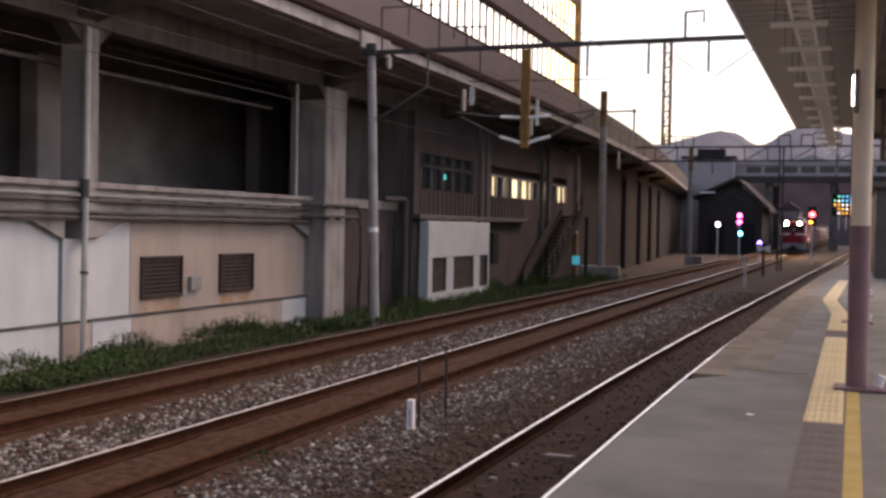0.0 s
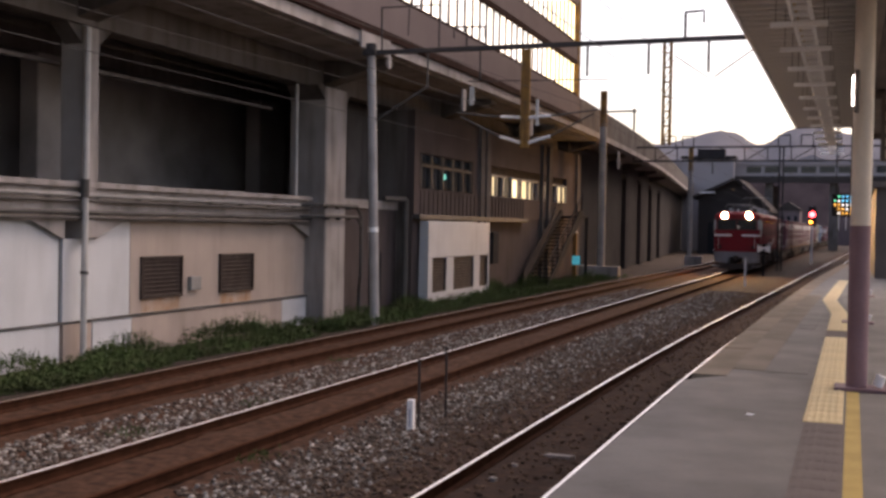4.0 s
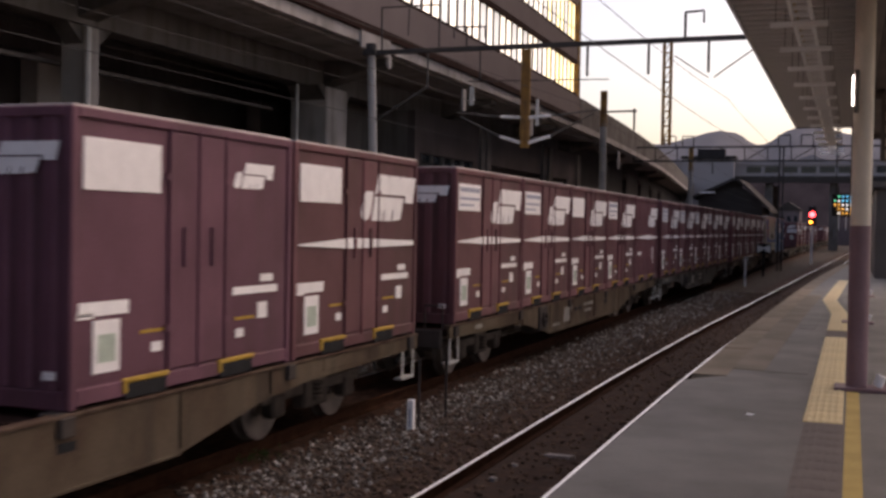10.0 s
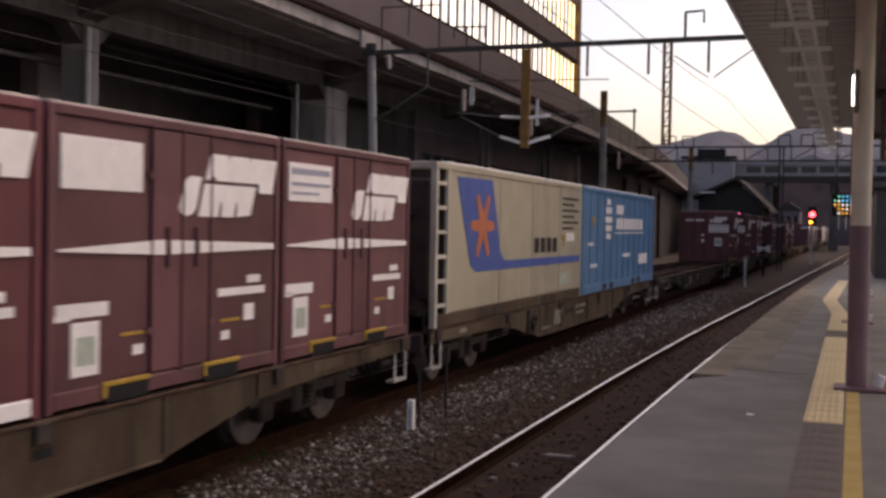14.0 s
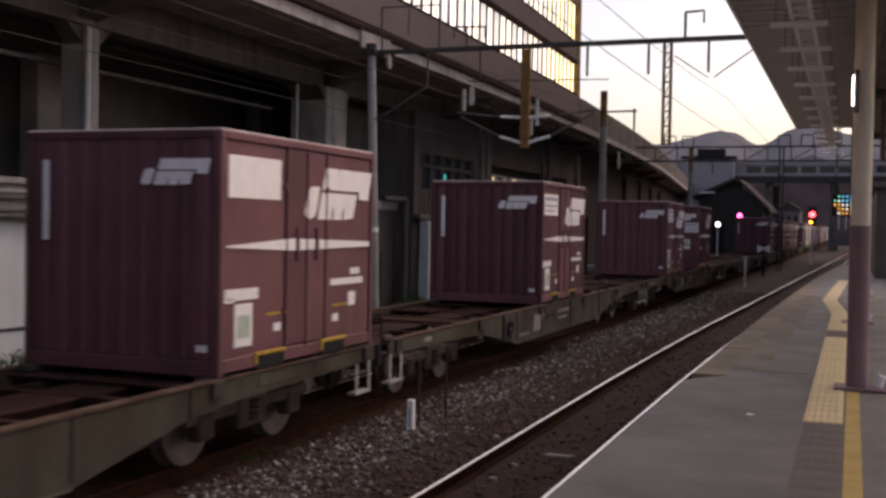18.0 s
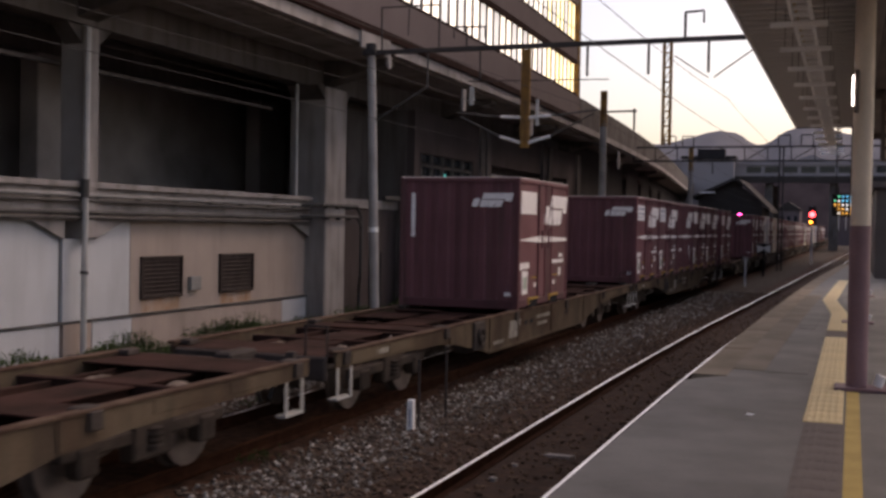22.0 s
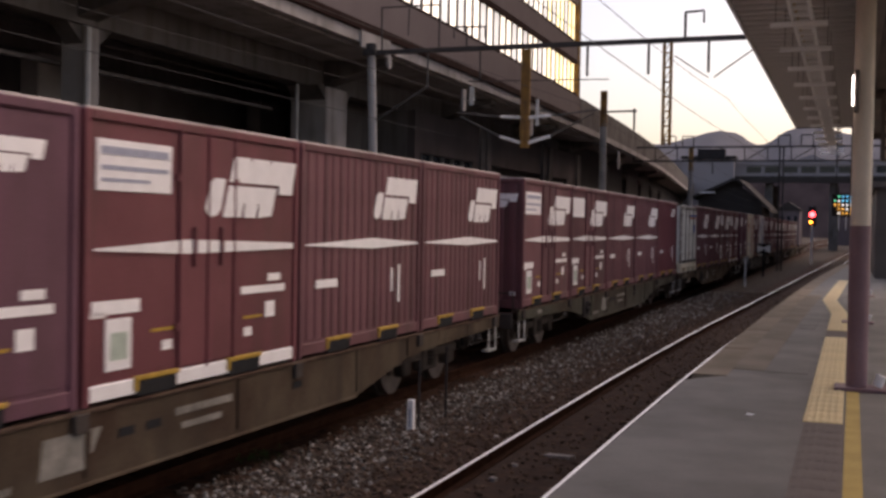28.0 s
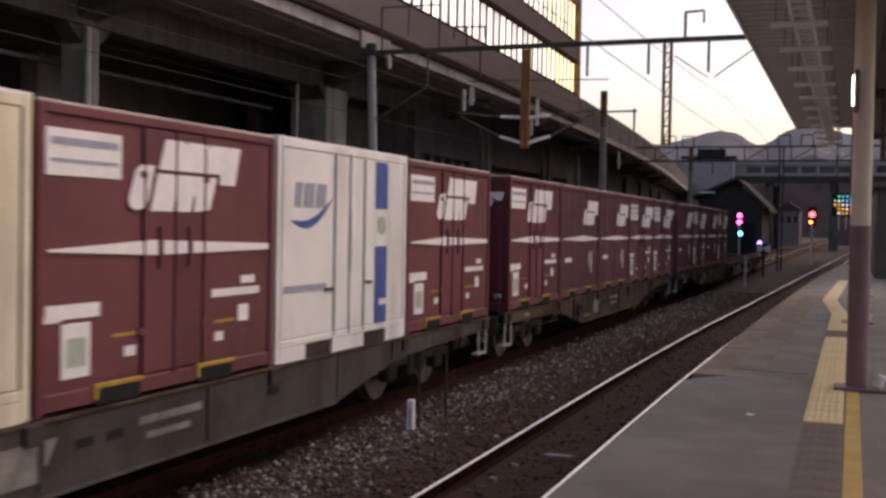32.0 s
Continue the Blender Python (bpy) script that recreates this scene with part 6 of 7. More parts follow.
        part("warning_mark", strip(B(), [(7.55, 1.42), (7.75, 1.15), (7.9, 1.42)], s, s + 0.006), MUSTARD, c)
    else:
        me = B().box(s - 0.01, s + 0.012, -0.02, 0.02, 0.22, h - 0.12, 0.004).mesh("side_rib", paint)
        for i in range(1, 12):
            part("side_rib", me, None, c).location = (0, i * 0.78, 0)
        b = B()
        for k, (y0, y1, z0, z1) in enumerate(((2.4, 3.1, 1.95, 2.12), (2.35, 3.15, 1.72, 1.87), (2.38, 3.12, 1.50, 1.65), (2.55, 2.95, 2.18, 2.32), (2.5, 3.0, 1.30, 1.44))):
            b.box(s + 0.012, s + 0.018, y0, y1, z0, z1)
        part("emblem_bar", b, SIGN, c, "white barrel-like emblem of bars")
        b = B().box(s + 0.012, s + 0.018, 3.7, 4.6, 1.95, 2.2)
        for k in range(8):
            strip(b, [(3.7 + k * 0.47, 1.55), (4.06 + k * 0.47, 1.55), (4.12 + k * 0.47, 1.85), (3.76 + k * 0.47, 1.85)], s + 0.012, s + 0.018)
        part("letter", b, SIGN, c, "plain white bars of lettering")
        part("underline", B().box(s + 0.012, s + 0.017, 3.5, 7.6, 1.44, 1.47), SIGN, c)
        part("spec_bars", B().box(s + 0.012, s + 0.017, 0.8, 1.5, 0.62, 0.70).box(s + 0.012, s + 0.017, 4.6, 5.6, 0.80, 0.90).box(s + 0.012, s + 0.017, 6.9, 8.2, 0.55, 0.85).box(s + 0.012, s + 0.017, 0.5, 1.1, 1.15, 1.22), SIGN, c)
        part("tag", strip(B(), [(0.9, 1.85), (1.1, 1.55), (1.3, 1.85)], s + 0.012, s + 0.017), MUSTARD, c)
    return c


WHEEL_PROFILE = [(0.0, -0.02), (0.13, -0.03), (0.16, 0.02), (0.34, 0.0), (0.40, -0.03), (0.43, -0.03), (0.43, 0.09), (0.455, 0.10), (0.455, 0.13), (0.0, 0.13)]


def wheel_pair(r=0.43):
    k = r / 0.43
    b = B().tube((-0.6, 0, 0), (0.6, 0, 0), 0.075, 8)
    prof = [(a * k, h) for a, h in WHEEL_PROFILE]
    b.lathe([(a, 0.60 - h) for a, h in prof], 20)
    b.lathe([(a, -0.60 + h) for a, h in prof], 20)
    return b.mesh("wheelset", WHEEL, True)


def add_bogie(parent, y, base, mesh):
    f = part("bogie", B().box(0.72, 0.86, y - base / 2 - 0.35, y + base / 2 + 0.35, 0.46, 0.60, 0.02).box(-0.86, -0.72, y - base / 2 - 0.35, y + base / 2 + 0.35, 0.46, 0.60, 0.02)
             .box(0.70, 0.88, y - 0.32, y + 0.32, 0.28, 0.70, 0.03).box(-0.88, -0.70, y - 0.32, y + 0.32, 0.28, 0.70, 0.03).box(-0.8, 0.8, y - 0.2, y + 0.2, 0.45, 0.7), BOGIE, parent, "dusty bogie frame")
    part("bolster_spring", B().lathe([(0.0, 0.0), (0.11, 0.0), (0.11, 0.05), (0.085, 0.07), (0.11, 0.10), (0.085, 0.13), (0.11, 0.16), (0.085, 0.19), (0.11, 0.22), (0.0, 0.24)], 12, (0.86, y, 0.36), "z"), BOGIE, f, "coil spring")
    for s in (-1, 1):
        w = part("wheelset", mesh, None, f, "worn steel wheelset")
        w.location = (0, y + s * base / 2, 0.43)
        for x in (0.80, -0.80):
            part("axle_box", B().box(x - 0.09, x + 0.09, y + s * base / 2 - 0.15, y + s * base / 2 + 0.15, 0.28, 0.56, 0.03), BOGIE, f)
        part("spring", B().tube((0.79, y + s * 0.2, 0.32), (0.79, y + s * 0.2, 0.6), 0.07, 10), IRON, f)


def flat_wagon(paint, label):
    """A container flat wagon with an open frame; origin at the front of its load, rail height, on the centre line."""
    ln = 18.82
    w = thing("container_wagon", label, "wagon", (0, 0, -50), "container wagons")
    side = [(-0.10, 0.78), (-0.10, 0.985), (ln + 0.10, 0.985), (ln + 0.10, 0.78), (15.5, 0.72), (14.6, 0.66), (12.9, 0.36), (5.9, 0.36), (4.2, 0.66), (3.3, 0.74)]
    for x in (HALF - 0.05, -HALF + 0.01):
        sill = part("side_sill", B().prism(side, "x", x, x + 0.035), paint, w, "dusty fish-bellied side sill")
        part("top_flange", B().box(x - 0.06, x + 0.055, -0.1, ln + 0.1, 0.955, 0.99, 0.006), RUST_TOP, sill, "rust-brown worn top flange")
        part("bottom_flange", B().box(x - 0.03, x + 0.055, 5.9, 12.9, 0.345, 0.375, 0.006), paint, sill)
        if x > 0:
            for y in (3.9, 5.9, 7.6, 10.0, 12.9, 14.6):
                part("stiffener", B().box(x + 0.03, x + 0.055, y, y + 0.06, 0.42 if 5.8 < y < 13.0 else 0.70, 0.955), paint, sill)
            # shallow inset panels of dirt-streaked plate over the bogies
            for y0 in (0.35, 1.55, 15.9, 17.2):
                part("sill_plate", B().box(x + 0.03, x + 0.042, y0, y0 + 0.85, 0.80, 0.94, 0.004), paint, sill)
    # open floor: centre sill, cross bearers, stringers and a few tread plates
    part("centre_sill", B().box(-0.28, 0.28, -0.3, ln + 0.3, 0.50, 0.86, 0.02), WAGON_DECK, w, "rusty centre sill")
    part("sill_cap", B().box(-0.34, 0.34, 0.4, ln - 0.4, 0.86, 0.885, 0.005), WAGON_DECK, w)
    bearer = B().box(-HALF + 0.05, HALF - 0.05, -0.06, 0.06, 0.74, 0.90, 0.01).mesh("cross_bearer", WAGON_DECK)
    for i in range(14):
        part("cross_bearer", bearer, None, w).location = (0, 0.62 + i * 1.353, 0)
    for x in (-0.74, 0.74):
        part("stringer", B().box(x - 0.04, x + 0.04, 0.5, ln - 0.5, 0.78, 0.87), WAGON_DECK, w)
    for y0, y1, x0, x1 in ((-0.1, 0.95, -1.17, 1.17), (ln - 0.95, ln + 0.1, -1.17, 1.17), (3.5, 4.1, -1.17, 1.17), (7.25, 7.8, -1.17, -0.3), (11.05, 11.6, -1.17, 1.17), (14.8, 15.4, -1.17, 1.17), (8.6, 10.2, 0.34, 1.17), (5.4, 6.6, -1.17, -0.36)):
        part("tread_plate", B().box(x0, x1, y0, y1, 0.902, 0.925, 0.005), WAGON_DECK, w, "rusty tread plate")
    for i in range(6):
        y = max(0.05, min(i * PITCH_SLOT - 0.12, ln - 0.3))
        for x in (HALF - 0.20, -HALF + 0.02):
            part("lock_bracket", B().box(x, x + 0.18, y, y + 0.24, 0.93, 1.0, 0.012), IRON, w)
        part("lock_lever", B().box(HALF - 0.012, HALF + 0.03, y + 0.02, y + 0.20, 0.80, 0.97, 0.012), IRON, w, "dark container lock on the sill")
    me = wheel_pair()
    add_bogie(w, 2.45, 1.9, me)
    add_bogie(w, ln - 2.45, 1.9, me)
    # brake gear, hand wheel, reservoirs
    part("air_tank", B().tube((0.6, 3.6, 0.62), (0.6, 5.0, 0.62), 0.17, 12), IRON, w, "", True)
    part("brake_box", B().box(0.85, 1.12, 5.0, 5.8, 0.42, 0.84, 0.04), IRON, w)
    part("brake_bracket", B().box(HALF - 0.02, HALF + 0.03, 5.02, 5.58, 0.47, 0.95, 0.02), IRON, w, "dark brake bracket on the sill")
    part("hand_brake_wheel", B().lathe([(0.12, 0.0), (0.14, -0.01), (0.16, 0.0), (0.16, 0.03), (0.14, 0.04), (0.12, 0.03), (0.12, 0.0)], 16, (HALF + 0.045, 5.3, 0.70), "x").box(HALF + 0.05, HALF + 0.07, 5.17, 5.43, 0.68, 0.72).box(HALF + 0.0505, HALF + 0.0695, 5.28, 5.32, 0.57, 0.83), IRON, w, "dark hand brake wheel", True)
    part("pipe_run", B().tube((1.0, -0.1, 0.72), (1.0, 5.5, 0.72), 0.022, 6), IRON, w)
    # marks on the sill
    x = HALF - 0.012
    part("sill_mark", strip(B(), [(7.05, 0.50), (7.62, 0.50), (7.66, 0.62), (7.70, 0.62), (7.82, 0.82), (7.10, 0.82)], x, x + 0.004), PRINT_PALE, w, "worn white mark")
    part("sill_text", B().box(x, x + 0.004, 8.9, 9.9, 0.74, 0.81).box(x, x + 0.004, 9.0, 9.7, 0.60, 0.66).box(x, x + 0.004, 6.15, 6.75, 0.47, 0.53).box(x, x + 0.004, 1.1, 1.5, 0.83, 0.90), PRINT_PALE, w, "worn stencilled bar")
    # slots are flat black patches in place of their inner shade
    for y in (8.05, 8.45, 11.2):
        part("sill_slot", B().box(x - 0.004, x + 0.004, y, y + 0.22, 0.68, 0.76), BLACK, w, "black patch for the shade in a sill slot")
    # step hoops and coupler at each end
    for y, s in ((-0.15, -1), (ln + 0.15, 1)):
        yh = y + 0.34 * -s
        part("step_hoop", B().box(HALF - 0.05, HALF - 0.035, yh - 0.22, yh - 0.16, 0.38, 0.80, 0.003).box(HALF - 0.05, HALF - 0.035, yh + 0.16, yh + 0.22, 0.38, 0.80, 0.003).box(HALF - 0.16, HALF - 0.03, yh - 0.22, yh + 0.22, 0.36, 0.39, 0.004), DOWNPIPE, w, "pale flat-iron step hoop")
        part("end_beam", B().box(-1.1, 1.1, y - 0.05 * 1, y + 0.05, 0.62, 0.92, 0.02), IRON, w)
        part("grab_rail", B().tube((HALF - 0.12, y, 0.92), (HALF - 0.12, y, 1.30), 0.016, 6).tube((HALF - 0.12, y, 1.30), (HALF - 0.42, y, 1.30), 0.016, 6).tube((HALF - 0.42, y, 1.30), (HALF - 0.42, y, 0.92), 0.016, 6) if s < 0 else B().box(HALF - 0.33, HALF - 0.22, y - 0.05, y + 0.05, 0.92, 1.05, 0.01), IRON, w)
        part("coupler", B().box(-0.12, 0.12, min(y, y + s * 0.40), max(y, y + s * 0.40), 0.72, 0.98, 0.03), IRON, w)
        part("brake_hose", B().tube((0.45, y + s * 0.03, 0.70), (0.42, y + s * 0.22, 0.38), 0.025, 6), BLACK, w)
    return w


def locomotive():
    """The red electric locomotive; origin at its front face, rail height."""
    ln = 15.9
    half = 1.40
    w = thing("electric_locomotive", "red electric locomotive with white bars and lit headlights", "locomotive", (0, 0, -50))
    # body section swept along with the ends tapered in plan and raked
    sect = [(-1.40, 1.26), (1.40, 1.26), (1.40, 3.42), (1.34, 3.56), (1.12, 3.68), (0.6, 3.76), (-0.6, 3.76), (-1.12, 3.68), (-1.34, 3.56), (-1.40, 3.42)]
    b = B()
    stations = ((0.0, 0.90, 0.16), (0.10, 0.955, 0.06), (0.35, 1.0, 0.0), (ln - 0.35, 1.0, 0.0), (ln - 0.10, 0.955, 0.06), (ln, 0.90, 0.16))
    for y, k, d in stations:
        b.v += [(x * k, y, min(z, 3.76 - d) if z > 2 else z) for x, z in sect]
    n = len(sect)
    for j in range(len(stations) - 1):
        b.f += [(j * n + i, j * n + (i + 1) % n, (j + 1) * n + (i + 1) % n, (j + 1) * n + i) for i in range(n)]
    e = (len(stations) - 1) * n
    b.f += [tuple(range(n)), tuple(range(e + n - 1, e - 1, -1))]
    part("body", b, LOCO_RED, w, "glossy red painted body", True)
    part("roof_deck", B().box(-0.95, 0.95, 0.7, ln - 0.7, 3.74, 3.80, 0.02), LOCO_ROOF, w)
    part("gutter", B().box(1.395, 1.43, 0.4, ln - 0.4, 3.40, 3.44, 0.008).box(-1.43, -1.395, 0.4, ln - 0.4, 3.40, 3.44, 0.008), LOCO_RED, w)
    for y0, s in ((0.0, -1), (ln, 1)):
        f = -1 if s < 0 else 1
        face = y0 + f * 0.004

        def fb(x0, x1, z0, z1, d=0.03, c=0.008):
            return B().box(x0, x1, min(face, face + f * d), max(face, face + f * d), z0, z1, c)
        for x0, x1 in ((-1.14, -0.06), (0.06, 1.14)):
            win = part("windscreen", fb(x0, x1, 2.66, 3.22, 0.012, 0.003), DARK_GLASS, w, "dark windscreen")
            part("windscreen_frame", fb(x0 - 0.05, x0, 2.60, 3.28).add(*[(lambda q: (q.v, q.f))(fb(x1, x1 + 0.05, 2.60, 3.28))][0]).add(*[(lambda q: (q.v, q.f))(fb(x0, x1, 3.22, 3.28))][0]).add(*[(lambda q: (q.v, q.f))(fb(x0, x1, 2.60, 2.66))][0]), LOCO_ROOF, win)
            part("wiper", B().tube((x0 + 0.5, face + f * 0.03, 2.62), (x0 + 0.62, face + f * 0.03, 3.1), 0.01, 5), BLACK, win)
        part("front_stripe", fb(-1.26, -0.10, 2.22, 2.34, 0.012, 0.003).add(*[(lambda q: (q.v, q.f))(fb(0.10, 1.26, 2.22, 2.34, 0.012, 0.003))][0]), SIGN, w, "white band across the front")
        for sx in (1, -1):
            part("corner_window", B().prism([(sx * a, y0 - f * d) for a, d in ((1.268, 0.0), (1.338, 0.075), (1.402, 0.30), (1.38, 0.30), (1.31, 0.09), (1.24, 0.01))], "z", 2.64, 3.24), CORNER_GLASS, w, "narrow corner window coloured pale for its reflection")
        part("end_door", fb(-0.30, 0.30, 1.40, 2.58, 0.02), LOCO_RED, w, "narrow end door")
        part("door_plate", fb(0.0, 0.16, 2.72, 2.86, 0.02), SIGN, w)
        for x in (-0.73, 0.73):
            h = part("headlight", B().lathe([(0.0, 0.09), (0.15, 0.09), (0.155, 0.0), (0.185, 0.0), (0.19, 0.30)] if s < 0 else [(0.0, 0.21), (0.15, 0.21), (0.155, 0.30), (0.185, 0.30), (0.19, 0.0)], 18, (x, y0 - 0.13 if s < 0 else y0 - 0.17, 3.50), "y"), LOCO_RED, w, "round headlight housing")
            if s < 0:
                part("lens", B().lathe([(0.0, -0.03), (0.10, -0.022), (0.148, 0.0)], 18, (x, y0 - 0.06, 3.50), "y"), HEADLIGHT, h, "glowing warm headlight lens")
            else:
                part("lens", B().lathe([(0.0, 0.03), (0.10, 0.022), (0.15, 0.0)], 18, (x, y0 + 0.065, 3.50), "y"), DARK_GLASS, h, "unlit lens")
            part("tail_lamp", B().lathe([(0.0, f * 0.06), (0.08, f * 0.05), (0.09, 0.0)], 12, (x * 1.35, face, 1.55), "y"), BLACK, w)
            part("grab_rail", B().tube((x * 1.5, face + f * 0.05, 1.45), (x * 1.5, face + f * 0.05, 2.2), 0.014, 6), CHROME, w)
        # skirt and snow plough, coupler
        part("skirt", B().prism([(-1.36, 1.26), (1.36, 1.26), (1.30, 0.62), (0.5, 0.55), (0.42, 0.9), (-0.42, 0.9), (-0.5, 0.55), (-1.30, 0.62)], "y", *sorted((y0 - f * 0.05, y0 + f * 0.06))), LOCO_GREY, w, "light grey front skirt")
        part("skirt_return", B().prism([(y0, 1.26), (y0 - f * 0.62, 1.26), (y0 - f * 0.35, 0.62), (y0, 0.62)], "x", 1.30, 1.37), LOCO_GREY, w)
        part("plough", B().prism([(-1.25, 0.52), (1.25, 0.52), (1.0, 0.20), (-1.0, 0.20)], "y", *sorted((y0 + f * 0.0, y0 + f * 0.18))), IRON, w)
        for x in (-1.45, 0.95):
            part("step", B().box(x, x + 0.5, *sorted((y0 + f * 0.02, y0 + f * 0.3)), 0.34, 0.39), PIPE, w)
        part("coupler", B().box(-0.14, 0.14, *sorted((y0 + f * 0.05, y0 + f * 0.55)), 0.72, 1.02, 0.03), IRON, w)
        for x in (-0.4, 0.4):
            part("brake_hose", B().tube((x, y0 + f * 0.1, 0.85), (x * 1.05, y0 + f * 0.3, 0.45), 0.03, 6), BLACK, w)
        # cab side
        c0 = y0 - f * 0.42
        for sx in (1, -1):
            xs = sorted((sx * 1.396, sx * 1.41))
            win = part("cab_window", B().box(*xs, *sorted((c0, c0 - f * 0.58)), 2.46, 3.18, 0.003), CAB_GLASS, w, "cab side window")
            part("window_frame", B().box(*sorted((sx * 1.39, sx * 1.43)), *sorted((c0 + f * 0.04, c0)), 2.42, 3.22).box(*sorted((sx * 1.39, sx * 1.43)), *sorted((c0 - f * 0.58, c0 - f * 0.62)), 2.42, 3.22).box(*sorted((sx * 1.39, sx * 1.43)), *sorted((c0, c0 - f * 0.58)), 3.18, 3.22).box(*sorted((sx * 1.39, sx * 1.44)), *sorted((c0 + f * 0.05, c0 - f * 0.63)), 2.40, 2.45).box(*sorted((sx * 1.39, sx * 1.42)), *sorted((c0 - f * 0.28, c0 - f * 0.31)), 2.45, 3.18), CHROME, win, "bright metal frame")
            part("side_stripe", B().prism([(sx * a, y0 - f * d) for a, d in ((1.262, -0.012), (1.348, 0.09), (1.408, 0.34), (1.408, 0.74), (1.37, 0.74), (1.37, 0.36), (1.31, 0.11), (1.22, 0.0))], "z", 2.22, 2.34), SIGN, w, "white band end")
            d0 = y0 - f * 1.25
            door = part("cab_door", B().box(*sorted((sx * 1.39, sx * 1.407)), *sorted((d0, d0 - f * 0.72)), 1.34, 3.28, 0.004), LOCO_RED, w, "recessed cab door")
            part("door_window", B().box(*sorted((sx * 1.405, sx * 1.412)), *sorted((d0 - f * 0.2, d0 - f * 0.52)), 2.5, 3.1, 0.002), DARK_GLASS, door)
            part("door_rail", B().tube((sx * 1.45, d0 + f * 0.05, 1.4), (sx * 1.45, d0 + f * 0.05, 2.4), 0.016, 6).tube((sx * 1.45, d0 - f * 0.78, 1.4), (sx * 1.45, d0 - f * 0.78, 2.4), 0.016, 6), LOCO_RED, door)
            part("door_seam", B().box(*sorted((sx * 1.395, sx * 1.409)), *sorted((d0 - f * 0.72, d0 - f * 0.75)), 1.3, 3.3).box(*sorted((sx * 1.395, sx * 1.409)), *sorted((d0 + f * 0.03, d0)), 1.3, 3.3), LOCO_ROOF, door)
            for k in range(3):
                part("cab_step", B().box(*sorted((sx * 1.1, sx * 1.38)), *sorted((d0 - f * 0.05, d0 - f * 0.6)), 0.36 + k * 0.3, 0.395 + k * 0.3), IRON, w)
            part("tag", B().box(*sorted((sx * 1.39, sx * 1.406)), *sorted((y0 - f * 0.1, y0 - f * 0.45)), 1.30, 1.40), SIGN, w)
    # louvres and upper windows
    slat = B().prism([(1.399, -0.012), (1.409, -0.014), (1.401, 0.014)], "y", 0.03, 1.41).mesh("slat", LOUVRE_RED)
    for i in range(6):
        y = 2.46 + i * 1.95
        for sx in (1,):
            lv = part("louvre_panel", B().box(1.392, 1.403, y, y + 1.44, 2.27, 2.98, 0.003), LOUVRE_RED, w, "grimy side air louvre")
            for k in range(16):
                part("slat", slat, None, lv).location = (0, y, 2.30 + k * 0.043)
            win = part("side_window", B().box(1.396, 1.408, y + 0.06, y + 0.66, 3.06, 3.21, 0.002).box(1.396, 1.408, y + 0.78, y + 1.38, 3.06, 3.21, 0.002), DARK_GLASS if i != 2 else REFLECTION_GREY, w, "narrow upper window")
            part("window_surround", B().box(1.39, 1.405, y + 0.02, y + 1.42, 3.035, 3.06).box(1.39, 1.405, y + 0.02, y + 1.42, 3.21, 3.235), LOCO_ROOF, win)
    part("white_bar", strip(B(), [(5.50, 1.61), (7.54, 1.61), (7.54, 1.79), (5.77, 1.79)], 1.402, 1.408), SIGN, w, "white slanted bar")
    part("white_bar", strip(B(), [(8.40, 1.61), (10.22, 1.61), (10.48, 1.79), (8.40, 1.79)], 1.402, 1.408), SIGN, w, "white slanted bar")
    part("emblem", strip(B(), [(10.68, 1.82), (10.89, 1.80), (10.95, 1.88), (10.98, 2.10), (10.87, 2.10), (10.83, 1.92), (10.70, 1.92)], 1.402, 1.408), SIGN, w, "white hooked emblem block")
    part("emblem", strip(B(), [(11.03, 1.82), (11.29, 1.82), (11.33, 2.12), (11.07, 2.12)], 1.402, 1.408), SIGN, w, "white emblem block")
    part("builder_plate", B().box(1.402, 1.41, 7.75, 8.15, 1.54, 1.74).box(1.402, 1.408, 7.45, 8.65, 1.88, 2.06), LOCO_ROOF, w)
    part("sole_bar", B().box(1.36, 1.405, 0.3, ln - 0.3, 1.24, 1.30).box(-1.405, -1.36, 0.3, ln - 0.3, 1.24, 1.30), IRON, w, "dark grimy sole bar")
    # underframe
    part("underframe", B().box(-1.2, 1.2, 0.8, ln - 0.8, 0.95, 1.26), IRON, w)
    part("battery_box", B().box(0.85, 1.25, 6.4, 8.2, 0.42, 1.1, 0.03).box(0.85, 1.25, 8.5, 9.9, 0.48, 1.1, 0.03).box(-1.25, -0.85, 6.4, 9.9, 0.42, 1.1, 0.03), IRON, w, "dark underfloor equipment case")
    for y in (5.0, 10.1):
        part("air_tank", B().tube((1.0, y, 0.8), (1.0, y + 1.2, 0.8), 0.2, 12), IRON, w, "", True)
    for y0, y1, z0 in ((4.75, 5.5, 0.45), (5.55, 6.35, 0.38), (8.22, 8.48, 0.6), (9.92, 10.6, 0.42), (10.7, 11.4, 0.50)):
        part("equipment_case", B().box(0.95, 1.27, y0, y1, z0, 1.22, 0.03), LOCO_CASE if y0 in (5.55, 9.92) else IRON, w, "dark grey underfloor case")
    for y in (1.0, ln - 1.5):
        part("equipment_case", B().box(0.8, 1.2, y, y + 0.5, 0.55, 1.2, 0.03), IRON, w)
    for y in (6.9, 9.1):
        part("case_handle", B().box(1.25, 1.275, y, y + 0.3, 0.88, 0.92), PIPE, w, "pale case handle")
    part("dirt_band", B().box(1.38, 1.404, 0.4, ln - 0.4, 1.302, 1.42), LOCO_DIRT, w, "brown dirt along the foot of the body")
    me = wheel_pair(0.56)
